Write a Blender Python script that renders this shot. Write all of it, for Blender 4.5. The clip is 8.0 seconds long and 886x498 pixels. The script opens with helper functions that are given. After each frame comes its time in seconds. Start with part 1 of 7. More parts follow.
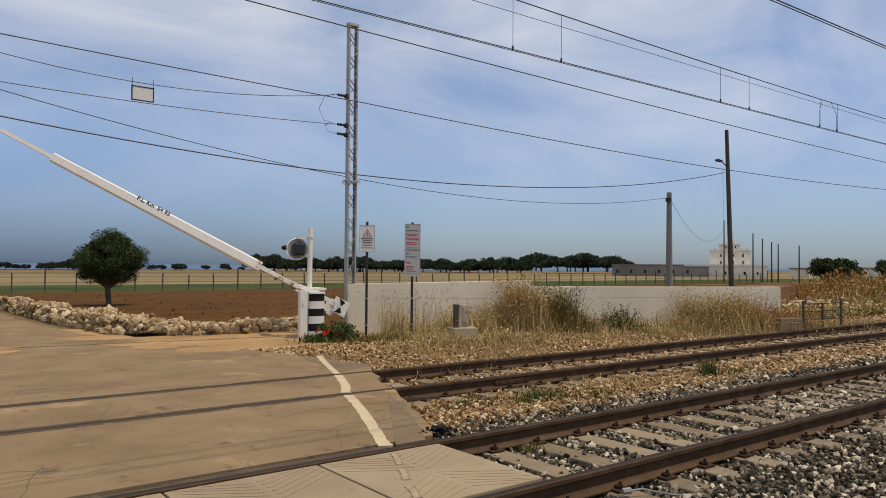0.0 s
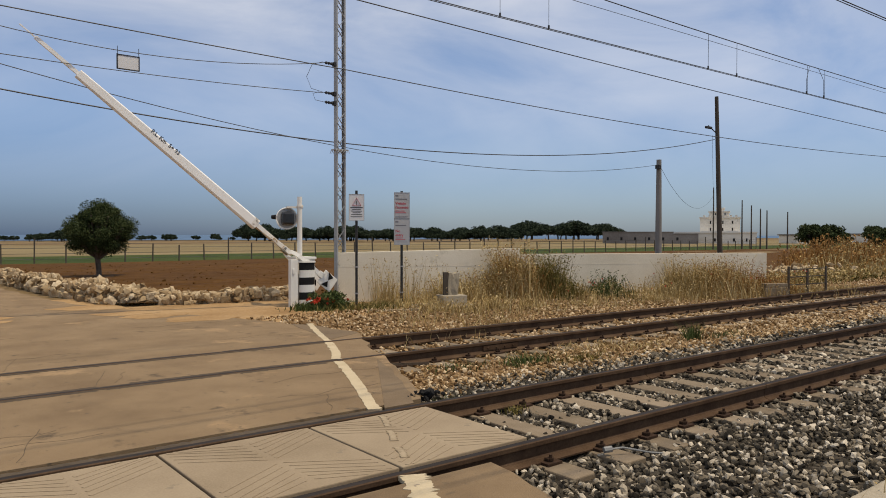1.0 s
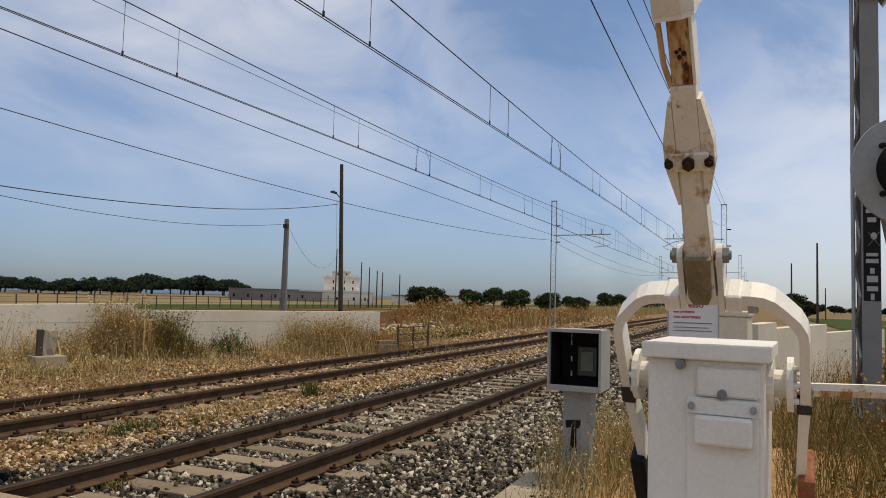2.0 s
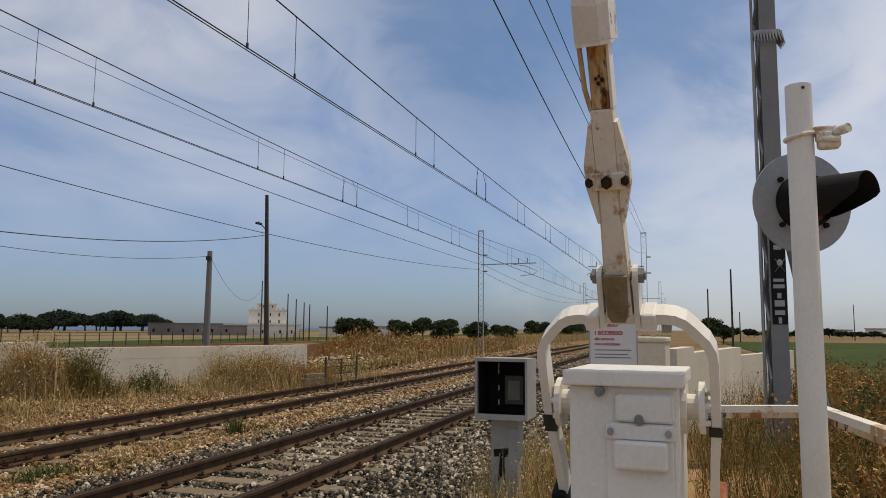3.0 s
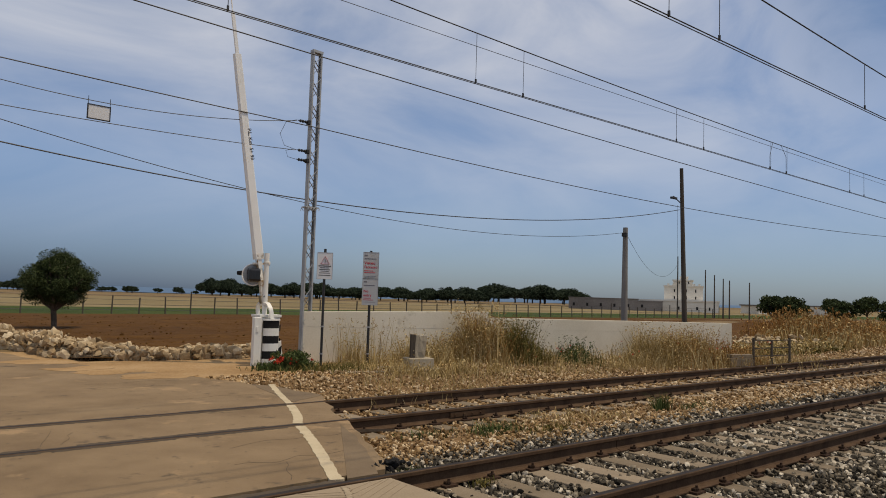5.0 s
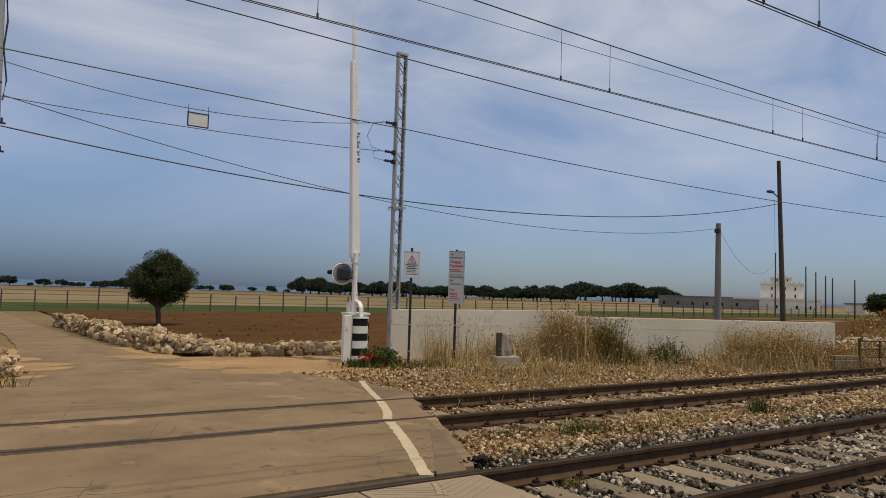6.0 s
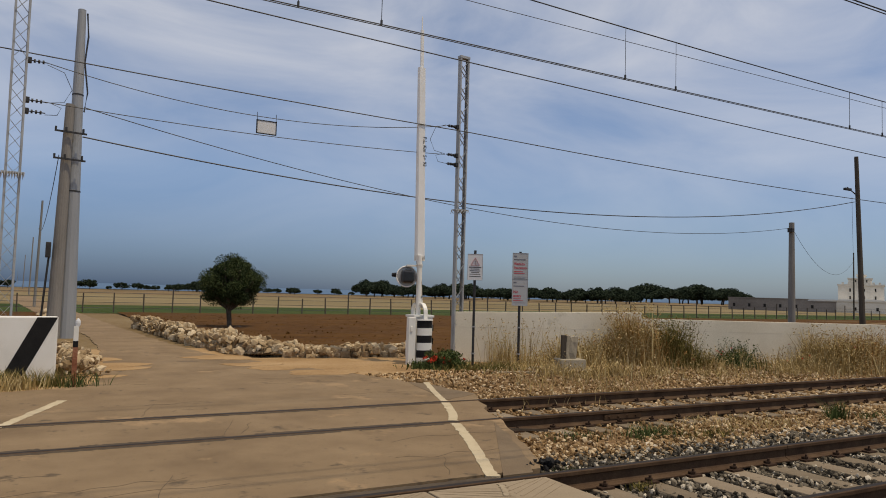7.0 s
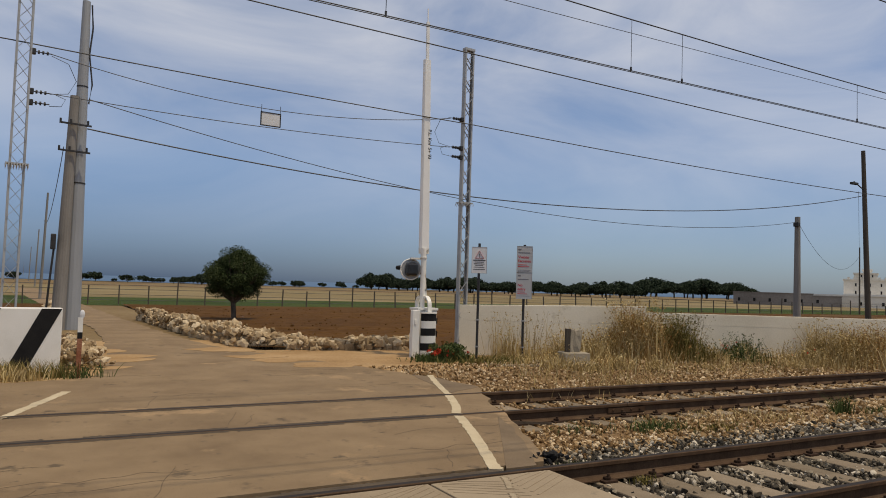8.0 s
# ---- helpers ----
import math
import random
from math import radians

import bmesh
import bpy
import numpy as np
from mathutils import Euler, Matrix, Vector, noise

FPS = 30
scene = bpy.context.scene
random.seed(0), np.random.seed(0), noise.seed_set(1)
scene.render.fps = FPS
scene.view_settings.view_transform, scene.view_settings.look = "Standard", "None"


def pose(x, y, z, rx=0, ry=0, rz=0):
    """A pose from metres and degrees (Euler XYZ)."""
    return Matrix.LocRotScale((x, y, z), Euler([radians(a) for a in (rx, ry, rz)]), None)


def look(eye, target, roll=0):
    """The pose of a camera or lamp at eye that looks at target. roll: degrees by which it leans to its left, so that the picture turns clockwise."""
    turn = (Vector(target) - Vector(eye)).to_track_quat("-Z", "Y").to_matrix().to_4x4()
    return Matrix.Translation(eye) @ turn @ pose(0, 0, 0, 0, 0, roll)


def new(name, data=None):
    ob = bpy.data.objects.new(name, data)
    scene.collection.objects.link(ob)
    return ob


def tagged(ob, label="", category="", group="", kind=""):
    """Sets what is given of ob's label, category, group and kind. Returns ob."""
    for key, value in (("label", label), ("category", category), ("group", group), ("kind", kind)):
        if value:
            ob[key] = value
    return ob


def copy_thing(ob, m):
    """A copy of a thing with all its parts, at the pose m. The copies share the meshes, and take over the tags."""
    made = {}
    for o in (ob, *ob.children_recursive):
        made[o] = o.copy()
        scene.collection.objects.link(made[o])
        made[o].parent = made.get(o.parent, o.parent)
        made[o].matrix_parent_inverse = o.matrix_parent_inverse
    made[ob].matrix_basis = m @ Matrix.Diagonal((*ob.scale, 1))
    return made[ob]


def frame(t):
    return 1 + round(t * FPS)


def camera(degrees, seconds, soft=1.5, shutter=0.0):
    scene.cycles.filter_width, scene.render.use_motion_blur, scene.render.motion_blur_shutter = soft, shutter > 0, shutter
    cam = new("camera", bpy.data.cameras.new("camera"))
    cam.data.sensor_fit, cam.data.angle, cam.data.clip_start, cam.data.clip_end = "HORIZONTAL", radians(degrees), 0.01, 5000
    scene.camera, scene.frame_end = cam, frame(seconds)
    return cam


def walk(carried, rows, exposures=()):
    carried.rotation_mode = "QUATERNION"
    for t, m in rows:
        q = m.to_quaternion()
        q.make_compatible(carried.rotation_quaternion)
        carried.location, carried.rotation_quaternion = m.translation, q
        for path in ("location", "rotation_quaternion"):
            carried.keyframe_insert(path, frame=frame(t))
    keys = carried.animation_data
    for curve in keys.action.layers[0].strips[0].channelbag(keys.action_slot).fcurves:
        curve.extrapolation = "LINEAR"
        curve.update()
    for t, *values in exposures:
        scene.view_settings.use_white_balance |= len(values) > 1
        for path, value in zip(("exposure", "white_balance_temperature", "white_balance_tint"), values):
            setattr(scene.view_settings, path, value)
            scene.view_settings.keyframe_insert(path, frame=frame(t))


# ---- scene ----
cam = camera(62.31, 8.0, soft=0.95)
CAM = [  # seconds, x, y, z, yaw, pitch, lean
    (0.0, -0.000, 0.071, 1.600, -37.69, 1.35, -0.45),
    (0.2, -0.028, 0.044, 1.594, -38.38, 0.63, 0.27),
    (0.5, -0.075, 0.025, 1.584, -36.30, -2.13, 2.32),
    (0.7, -0.026, 0.015, 1.590, -36.64, -1.75, 1.61),
    (1.0, -0.031, -0.040, 1.588, -38.39, -1.09, -0.07),
    (1.5, 0.065, -0.069, 1.587, -50.24, 0.12, -1.26),
    (1.7, 0.055, -0.039, 1.593, -57.55, 0.61, -1.10),
    (2.0, 0.040, -0.069, 1.604, -66.83, 3.75, -1.58),
    (2.1, 0.035, -0.072, 1.606, -69.22, 4.15, -1.00),
    (2.2, 0.030, -0.073, 1.607, -71.05, 4.60, -0.90),
    (3.3, 0.008, -0.100, 1.618, -72.26, 6.48, -0.23),
    (3.5, 0.020, -0.081, 1.620, -68.46, 5.48, -0.56),
    (3.9, 0.065, -0.033, 1.612, -60.02, 4.73, -0.65),
    (4.0, 0.068, -0.019, 1.612, -57.70, 4.47, -0.62),
    (4.5, 0.060, 0.015, 1.615, -47.94, 3.22, -1.02),
    (5.0, 0.024, 0.099, 1.618, -40.87, 3.68, -1.78),
    (5.2, 0.015, 0.095, 1.617, -38.39, 4.09, -1.71),
    (6.3, -0.044, 0.067, 1.622, -32.86, 3.36, -1.43),
    (6.5, -0.061, 0.074, 1.623, -31.46, 3.69, -1.14),
    (7.0, -0.067, 0.042, 1.617, -29.37, 3.39, -1.61),
    (7.5, -0.054, 0.026, 1.609, -29.07, 3.13, -1.41),
    (8.0, -0.044, 0.066, 1.606, -29.03, 2.87, -1.81),
]
walk(cam, [(t, pose(x, y, z, 90 + pitch, 0, yaw) @ pose(0, 0, 0, 0, 0, -lean)) for t, x, y, z, yaw, pitch, lean in CAM],
     exposures=[(0.0, -0.02, 7060, 10), (2.0, -0.06, 7060, 10), (3.3, -0.28, 7060, 10), (4.5, -0.27, 7100, 10), (6.5, -0.25, 7060, 10), (8.0, -0.24, 7060, 10)])

# ---- sky, sun, exposure ----
SUN_FROM = Vector((0.20, -0.27, 0.94)).normalized()
world = bpy.data.worlds.new("sky")
scene.world = world
world.use_nodes = True
wn, wl = world.node_tree.nodes, world.node_tree.links
sky = wn.new("ShaderNodeTexSky")
sky.sky_type, sky.sun_disc = "NISHITA", False
sky.sun_elevation = math.asin(SUN_FROM.z)
sky.sun_rotation = math.atan2(SUN_FROM.x, SUN_FROM.y)
sky.air_density, sky.dust_density, sky.ozone_density = 1.0, 0.6, 2.5
wco = wn.new("ShaderNodeTexCoord")
wmap = wn.new("ShaderNodeMapping")
wmap.inputs["Scale"].default_value = (1.6, 3.2, 5.5)
wmap.inputs["Rotation"].default_value = (0.0, 0.0, 0.6)
wl.new(wco.outputs["Generated"], wmap.inputs["Vector"])
cl = wn.new("ShaderNodeTexNoise")
cl.inputs["Scale"].default_value, cl.inputs["Detail"].default_value, cl.inputs["Roughness"].default_value = 1.5, 7, 0.55
cl.inputs["Distortion"].default_value = 0.5
wl.new(wmap.outputs["Vector"], cl.inputs["Vector"])
cr = wn.new("ShaderNodeMapRange")
cr.inputs["From Min"].default_value, cr.inputs["From Max"].default_value = 0.27, 0.80
wl.new(cl.outputs["Fac"], cr.inputs["Value"])
sep = wn.new("ShaderNodeSeparateXYZ")
wl.new(wco.outputs["Generated"], sep.inputs["Vector"])
hz = wn.new("ShaderNodeMapRange")  # thin cloud gives way to blue haze near the horizon
hz.inputs["From Min"].default_value, hz.inputs["From Max"].default_value = 0.03, 0.45
hz.inputs["To Min"].default_value, hz.inputs["To Max"].default_value = 0.0, 0.85
wl.new(sep.outputs["Z"], hz.inputs["Value"])


def sky_math(op, a, b_):
    t = wn.new("ShaderNodeMath")
    t.operation = op
    for i_, v_ in enumerate((a, b_)):
        if isinstance(v_, (int, float)):
            t.inputs[i_].default_value = v_
        else:
            wl.new(v_, t.inputs[i_])
    return t.outputs["Value"]


def sky_region(heading, height, inner, outer):
    """1 near a direction of the sky, falling to 0, with a ragged edge."""
    h_, e_ = radians(heading), radians(height)
    dot = wn.new("ShaderNodeVectorMath")
    dot.operation = "DOT_PRODUCT"
    wl.new(wco.outputs["Generated"], dot.inputs[0])
    dot.inputs[1].default_value = (math.sin(h_) * math.cos(e_), math.cos(h_) * math.cos(e_), math.sin(e_))
    wob = sky_math("ADD", dot.outputs["Value"], sky_math("MULTIPLY", sky_math("SUBTRACT", cl.outputs["Fac"], 0.5), 0.16))
    r_ = wn.new("ShaderNodeMapRange")
    r_.interpolation_type = "SMOOTHSTEP"
    r_.inputs["From Min"].default_value, r_.inputs["From Max"].default_value = math.cos(radians(outer)), math.cos(radians(inner))
    wl.new(wob, r_.inputs["Value"])
    return r_.outputs["Result"]


gap = sky_region(84, 31, 8, 24)      # clear blue opening over the line
bank = sky_region(100, 11, 7, 25)    # bright bank of cloud beyond the near signal
thin = sky_math("MULTIPLY", cr.outputs["Result"], hz.outputs["Result"])
cover = sky_math("MULTIPLY", sky_math("ADD", thin, sky_math("MULTIPLY", bank, 0.30)), sky_math("SUBTRACT", 1.0, sky_math("MULTIPLY", gap, 0.88)))
tint = wn.new("ShaderNodeValToRGB")  # haze: bluer and denser low down
tint.color_ramp.elements[0].position, tint.color_ramp.elements[0].color = 0.0, (0.325, 0.415, 0.63, 1)
tint.color_ramp.elements[1].position, tint.color_ramp.elements[1].color = 0.6, (1.06, 0.97, 0.92, 1)
e = tint.color_ramp.elements.new(0.22)
e.color = (0.63, 0.65, 0.75, 1)
wl.new(sep.outputs["Z"], tint.inputs["Fac"])
skm = wn.new("ShaderNodeMix")
skm.data_type, skm.blend_type = "RGBA", "MULTIPLY"
skm.inputs["Factor"].default_value = 1.0
wl.new(sky.outputs["Color"], skm.inputs["A"])
wl.new(tint.outputs["Color"], skm.inputs["B"])
clm = wn.new("ShaderNodeMix")
clm.data_type = "RGBA"
wl.new(cover, clm.inputs["Factor"])
low_sky = wn.new("ShaderNodeMapRange")  # the haze over the sea is deeper blue than over the land
low_sky.inputs["From Min"].default_value, low_sky.inputs["From Max"].default_value = 0.15, 0.0
wl.new(sep.outputs["Z"], low_sky.inputs["Value"])
seaward = wn.new("ShaderNodeMapRange")
seaward.inputs["From Min"].default_value, seaward.inputs["From Max"].default_value = 0.78, 1.0
wl.new(sep.outputs["Y"], seaward.inputs["Value"])
haze = wn.new("ShaderNodeMix")
haze.data_type, haze.blend_type = "RGBA", "MULTIPLY"
wl.new(sky_math("MULTIPLY", low_sky.outputs["Result"], seaward.outputs["Result"]), haze.inputs["Factor"])
wl.new(skm.outputs["Result"], haze.inputs["A"])
haze.inputs["B"].default_value = (0.45, 0.54, 0.71, 1)
clear = wn.new("ShaderNodeMix")  # cleaner air where the cloud opens
clear.data_type, clear.blend_type = "RGBA", "MULTIPLY"
wl.new(gap, clear.inputs["Factor"])
wl.new(haze.outputs["Result"], clear.inputs["A"])
clear.inputs["B"].default_value = (0.56, 0.72, 0.82, 1)
wl.new(clear.outputs["Result"], clm.inputs["A"])
clm.inputs["B"].default_value = (6.3, 6.3, 6.45, 1)
bg = wn["Background"]
bg.inputs["Strength"].default_value = 0.170
wl.new(clm.outputs["Result"], bg.inputs["Color"])

sun_data = bpy.data.lights.new("sun", "SUN")
sun_data.energy, sun_data.angle, sun_data.color = 3.0, radians(0.8), (1.0, 0.885, 0.70)
sun = new("sun", sun_data)
sun.matrix_world = look((0, 0, 60), Vector((0, 0, 60)) - SUN_FROM)


# ---- materials ----
def material(name, stops, scale=4.0, rough=0.85, metal=0.0, bump=0.15, fine=40.0, spots=None, space="Object", island=0.0, random_ob=0.0, fine_amount=0.35, stretch=(1, 1, 1), bump_dist=0.02):
    """A worn surface: a large and a fine noise run through the colour stops; spots: (colour, noise scale, threshold)."""
    m = bpy.data.materials.new(name)
    m.use_nodes = True
    n, l = m.node_tree.nodes, m.node_tree.links
    bsdf = n["Principled BSDF"]
    bsdf.inputs["Roughness"].default_value, bsdf.inputs["Metallic"].default_value = rough, metal
    bsdf.inputs["Specular IOR Level"].default_value = 0.5 if rough < 0.7 else 0.12  # dusty surfaces hardly shine
    co = n.new("ShaderNodeTexCoord")
    mp = n.new("ShaderNodeMapping")
    mp.inputs["Scale"].default_value = stretch
    l.new(co.outputs[space], mp.inputs["Vector"])

    def noise_at(s, detail=5.0, rg=0.6):
        t = n.new("ShaderNodeTexNoise")
        t.inputs["Scale"].default_value, t.inputs["Detail"].default_value, t.inputs["Roughness"].default_value = s, detail, rg
        l.new(mp.outputs["Vector"], t.inputs["Vector"])
        return t.outputs["Fac"]

    def calc(op, a, b):
        t = n.new("ShaderNodeMath")
        t.operation = op
        for i, v in enumerate((a, b)):
            if isinstance(v, (int, float)):
                t.inputs[i].default_value = v
            else:
                l.new(v, t.inputs[i])
        return t.outputs["Value"]

    big, small = noise_at(scale), noise_at(fine, 3.0)
    fac = calc("ADD", calc("MULTIPLY", big, 1 - fine_amount), calc("MULTIPLY", small, fine_amount))
    if island:
        g = n.new("ShaderNodeNewGeometry")
        fac = calc("ADD", calc("MULTIPLY", fac, 1 - island), calc("MULTIPLY", g.outputs["Random Per Island"], island))
    if random_ob:
        g = n.new("ShaderNodeObjectInfo")
        fac = calc("ADD", calc("MULTIPLY", fac, 1 - random_ob), calc("MULTIPLY", g.outputs["Random"], random_ob))
    ramp = n.new("ShaderNodeValToRGB")
    els = ramp.color_ramp.elements
    lo, hi = (0.1, 0.9) if island + random_ob > 0.4 else (0.33, 0.67)
    for i, c in enumerate(stops):
        p = lo + (hi - lo) * i / max(1, len(stops) - 1)
        if i < 2:
            els[i].position = p
            el = els[i]
        else:
            el = els.new(p)
        el.color = (*c, 1)
    if len(stops) == 1:
        els[1].color = (*stops[0], 1)
    l.new(fac, ramp.inputs["Fac"])
    col = ramp.outputs["Color"]
    for sc, sscale, thr in spots or []:
        mr = n.new("ShaderNodeMapRange")
        mr.inputs["From Min"].default_value, mr.inputs["From Max"].default_value = thr, thr + 0.06
        l.new(noise_at(sscale, 6.0, 0.65), mr.inputs["Value"])
        mx = n.new("ShaderNodeMix")
        mx.data_type = "RGBA"
        l.new(mr.outputs["Result"], mx.inputs["Factor"])
        l.new(col, mx.inputs["A"])
        mx.inputs["B"].default_value = (*sc, 1)
        col = mx.outputs["Result"]
    l.new(col, bsdf.inputs["Base Color"])
    if bump:
        b = n.new("ShaderNodeBump")
        b.inputs["Strength"].default_value, b.inputs["Distance"].default_value = bump, bump_dist
        l.new(small, b.inputs["Height"])
        l.new(b.outputs["Normal"], bsdf.inputs["Normal"])
    return m


M = dict(
    soil=material("ploughed_soil", [(0.054, 0.023, 0.0045), (0.09, 0.041, 0.009), (0.13, 0.064, 0.016)], 0.25, 0.95, bump=1.0, fine=3.0, bump_dist=0.2, fine_amount=0.5, stretch=(0.6, 2.2, 1)),
    dirt=material("sandy_dirt", [(0.22, 0.13, 0.056), (0.33, 0.21, 0.10), (0.41, 0.28, 0.15)], 0.6, 0.95, bump=0.6, fine=18, bump_dist=0.03),
    land=material("dry_land", [(0.10, 0.07, 0.032), (0.17, 0.115, 0.055), (0.23, 0.17, 0.09)], 0.08, 0.95, bump=0.6, fine=4, bump_dist=0.1),
    wheat=material("stubble", [(0.13, 0.10, 0.046), (0.19, 0.145, 0.072), (0.25, 0.195, 0.105)], 0.03, 0.95, bump=0.5, fine=1.2, bump_dist=0.2, stretch=(1, 3, 1)),
    green=material("green_crop", [(0.024, 0.040, 0.006), (0.040, 0.060, 0.010), (0.066, 0.080, 0.019)], 0.15, 0.9, bump=1.0, fine=4, bump_dist=0.2),
    asphalt=material("worn_asphalt", [(0.15, 0.103, 0.060), (0.21, 0.147, 0.086), (0.265, 0.19, 0.113)], 0.9, 0.92, bump=0.8, fine=120, bump_dist=0.006,
                     spots=[((0.115, 0.085, 0.055), 2.2, 0.61), ((0.30, 0.205, 0.115), 0.6, 0.58), ((0.105, 0.08, 0.055), 26, 0.64), ((0.33, 0.245, 0.155), 34, 0.67), ((0.13, 0.098, 0.064), 7, 0.63)]),
    crack=material("crack_fill", [(0.06, 0.046, 0.033), (0.105, 0.08, 0.056)], 5, 0.95),
    patch=material("dark_asphalt", [(0.12, 0.088, 0.056), (0.165, 0.12, 0.076), (0.20, 0.147, 0.093)], 1.5, 0.9, bump=0.6, fine=100, bump_dist=0.006),
    line=material("road_paint", [(0.40, 0.325, 0.21), (0.53, 0.445, 0.305)], 3, 0.85, bump=0.2, fine=60, spots=[((0.28, 0.23, 0.17), 9, 0.62)]),
    fadedline=material("faded_road_paint", [(0.29, 0.23, 0.155), (0.36, 0.29, 0.20)], 6, 0.9, bump=0.2, fine=60, spots=[((0.27, 0.212, 0.143), 14, 0.50)]),
    hairline=material("hairline_crack", [(0.085, 0.064, 0.045), (0.125, 0.094, 0.066)], 5, 0.95),
    panel=material("crossing_concrete", [(0.215, 0.165, 0.108), (0.275, 0.215, 0.145), (0.325, 0.26, 0.178)], 1.2, 0.9, bump=0.3, fine=60, random_ob=0.15, bump_dist=0.005,
                   spots=[((0.20, 0.165, 0.12), 3, 0.66)]),
    concrete=material("old_concrete", [(0.22, 0.185, 0.13), (0.32, 0.275, 0.205), (0.40, 0.35, 0.27)], 1.0, 0.9, bump=0.3, fine=40, spots=[((0.22, 0.20, 0.16), 2.2, 0.66)]),
    wall=material("rendered_wall", [(0.53, 0.475, 0.37), (0.62, 0.565, 0.455), (0.69, 0.635, 0.525)], 0.5, 0.92, bump=0.25, fine=35, spots=[((0.50, 0.45, 0.35), 1.3, 0.64), ((0.46, 0.36, 0.22), 0.9, 0.69)]),
    sleeper=material("sleeper_concrete", [(0.14, 0.108, 0.072), (0.20, 0.156, 0.107), (0.26, 0.205, 0.145)], 3, 0.9, bump=0.4, fine=70, random_ob=0.25, bump_dist=0.006),
    rail=material("rail_rust", [(0.042, 0.025, 0.015), (0.078, 0.047, 0.028), (0.115, 0.074, 0.045)], 3, 0.75, 0.2, bump=0.25, fine=60, bump_dist=0.004),
    railtop=material("rail_head", [(0.018, 0.014, 0.012), (0.038, 0.030, 0.025)], 6, 0.7, 0.1, bump=0.05, fine=60, stretch=(0.1, 4, 1)),
    clip=material("fastening_rust", [(0.03, 0.018, 0.012), (0.07, 0.042, 0.028)], 20, 0.85, 0.2),
    ballast=material("ballast_stone", [(0.024, 0.021, 0.016), (0.062, 0.052, 0.038), (0.128, 0.106, 0.076), (0.245, 0.205, 0.148), (0.58, 0.51, 0.40)], 3, 0.85, bump=0.3, fine=90, island=0.85, bump_dist=0.01),
    ochre=material("ochre_stone", [(0.10, 0.056, 0.023), (0.24, 0.148, 0.066), (0.37, 0.25, 0.13), (0.62, 0.49, 0.32)], 3, 0.9, bump=0.3, fine=90, island=0.8, bump_dist=0.01),
    bed=material("ballast_bed", [(0.02, 0.017, 0.013), (0.045, 0.037, 0.028), (0.10, 0.083, 0.062)], 9, 0.95, bump=1.0, fine=22, fine_amount=0.6, bump_dist=0.05),
    bed2=material("ochre_bed", [(0.11, 0.062, 0.028), (0.20, 0.122, 0.058), (0.30, 0.20, 0.11)], 5, 0.95, bump=1.0, fine=20, fine_amount=0.6, bump_dist=0.05),
    stone=material("limestone", [(0.15, 0.10, 0.05), (0.31, 0.22, 0.125), (0.45, 0.345, 0.215), (0.60, 0.50, 0.36)], 3, 0.92, bump=0.6, fine=14, random_ob=0.5, bump_dist=0.04),
    rubble=material("limestone_rubble", [(0.13, 0.085, 0.042), (0.30, 0.21, 0.115), (0.44, 0.335, 0.205), (0.60, 0.50, 0.35)], 3, 0.92, bump=0.5, fine=14, island=0.6, bump_dist=0.03),
    white=material("white_paint", [(0.64, 0.615, 0.55), (0.73, 0.71, 0.65), (0.79, 0.77, 0.72)], 1.5, 0.5, bump=0.08, fine=60, bump_dist=0.004, spots=[((0.56, 0.51, 0.42), 3.5, 0.68)]),
    whiterust=material("rusty_white_paint", [(0.60, 0.55, 0.46), (0.70, 0.66, 0.58), (0.75, 0.71, 0.63)], 2.5, 0.6, bump=0.25, fine=50, bump_dist=0.006,
                       spots=[((0.42, 0.27, 0.13), 6, 0.55), ((0.16, 0.068, 0.028), 13, 0.63)]),
    peeling=material("peeling_white_paint", [(0.62, 0.585, 0.52), (0.70, 0.67, 0.61), (0.76, 0.735, 0.68)], 3, 0.6, bump=0.2, fine=50, bump_dist=0.004,
                     spots=[((0.27, 0.235, 0.18), 6, 0.56), ((0.15, 0.08, 0.045), 11, 0.62)]),
    rustred=material("rust_red_paint", [(0.16, 0.055, 0.03), (0.27, 0.11, 0.06), (0.36, 0.2, 0.13)], 4, 0.85, bump=0.3, fine=50, spots=[((0.08, 0.035, 0.02), 5, 0.58)]),
    rustbeam=material("rust_streaked_paint", [(0.36, 0.21, 0.10), (0.52, 0.38, 0.22), (0.64, 0.55, 0.40)], 7, 0.75, bump=0.4, fine=50, stretch=(1, 1, 0.45), spots=[((0.30, 0.13, 0.045), 9, 0.53), ((0.07, 0.032, 0.017), 14, 0.57)]),
    worn=material("worn_beige_paint", [(0.15, 0.115, 0.065), (0.22, 0.175, 0.105), (0.30, 0.25, 0.16)], 6, 0.75, bump=0.2, fine=50, spots=[((0.16, 0.10, 0.05), 9, 0.62)]),
    boomwhite=material("fresh_white_paint", [(0.70, 0.685, 0.64), (0.78, 0.765, 0.73), (0.83, 0.82, 0.79)], 1.2, 0.5, bump=0.05, fine=60, bump_dist=0.003, spots=[((0.58, 0.54, 0.47), 4, 0.69)]),
    black=material("black_paint", [(0.010, 0.010, 0.011), (0.022, 0.021, 0.02)], 4, 0.75, bump=0.1, fine=60),
    chipped=material("chipped_white_paint", [(0.62, 0.60, 0.53), (0.70, 0.68, 0.62), (0.76, 0.74, 0.69)], 1.5, 0.5, bump=0.06, fine=60, bump_dist=0.003, spots=[((0.60, 0.55, 0.46), 3, 0.66), ((0.05, 0.05, 0.06), 15, 0.735)]),
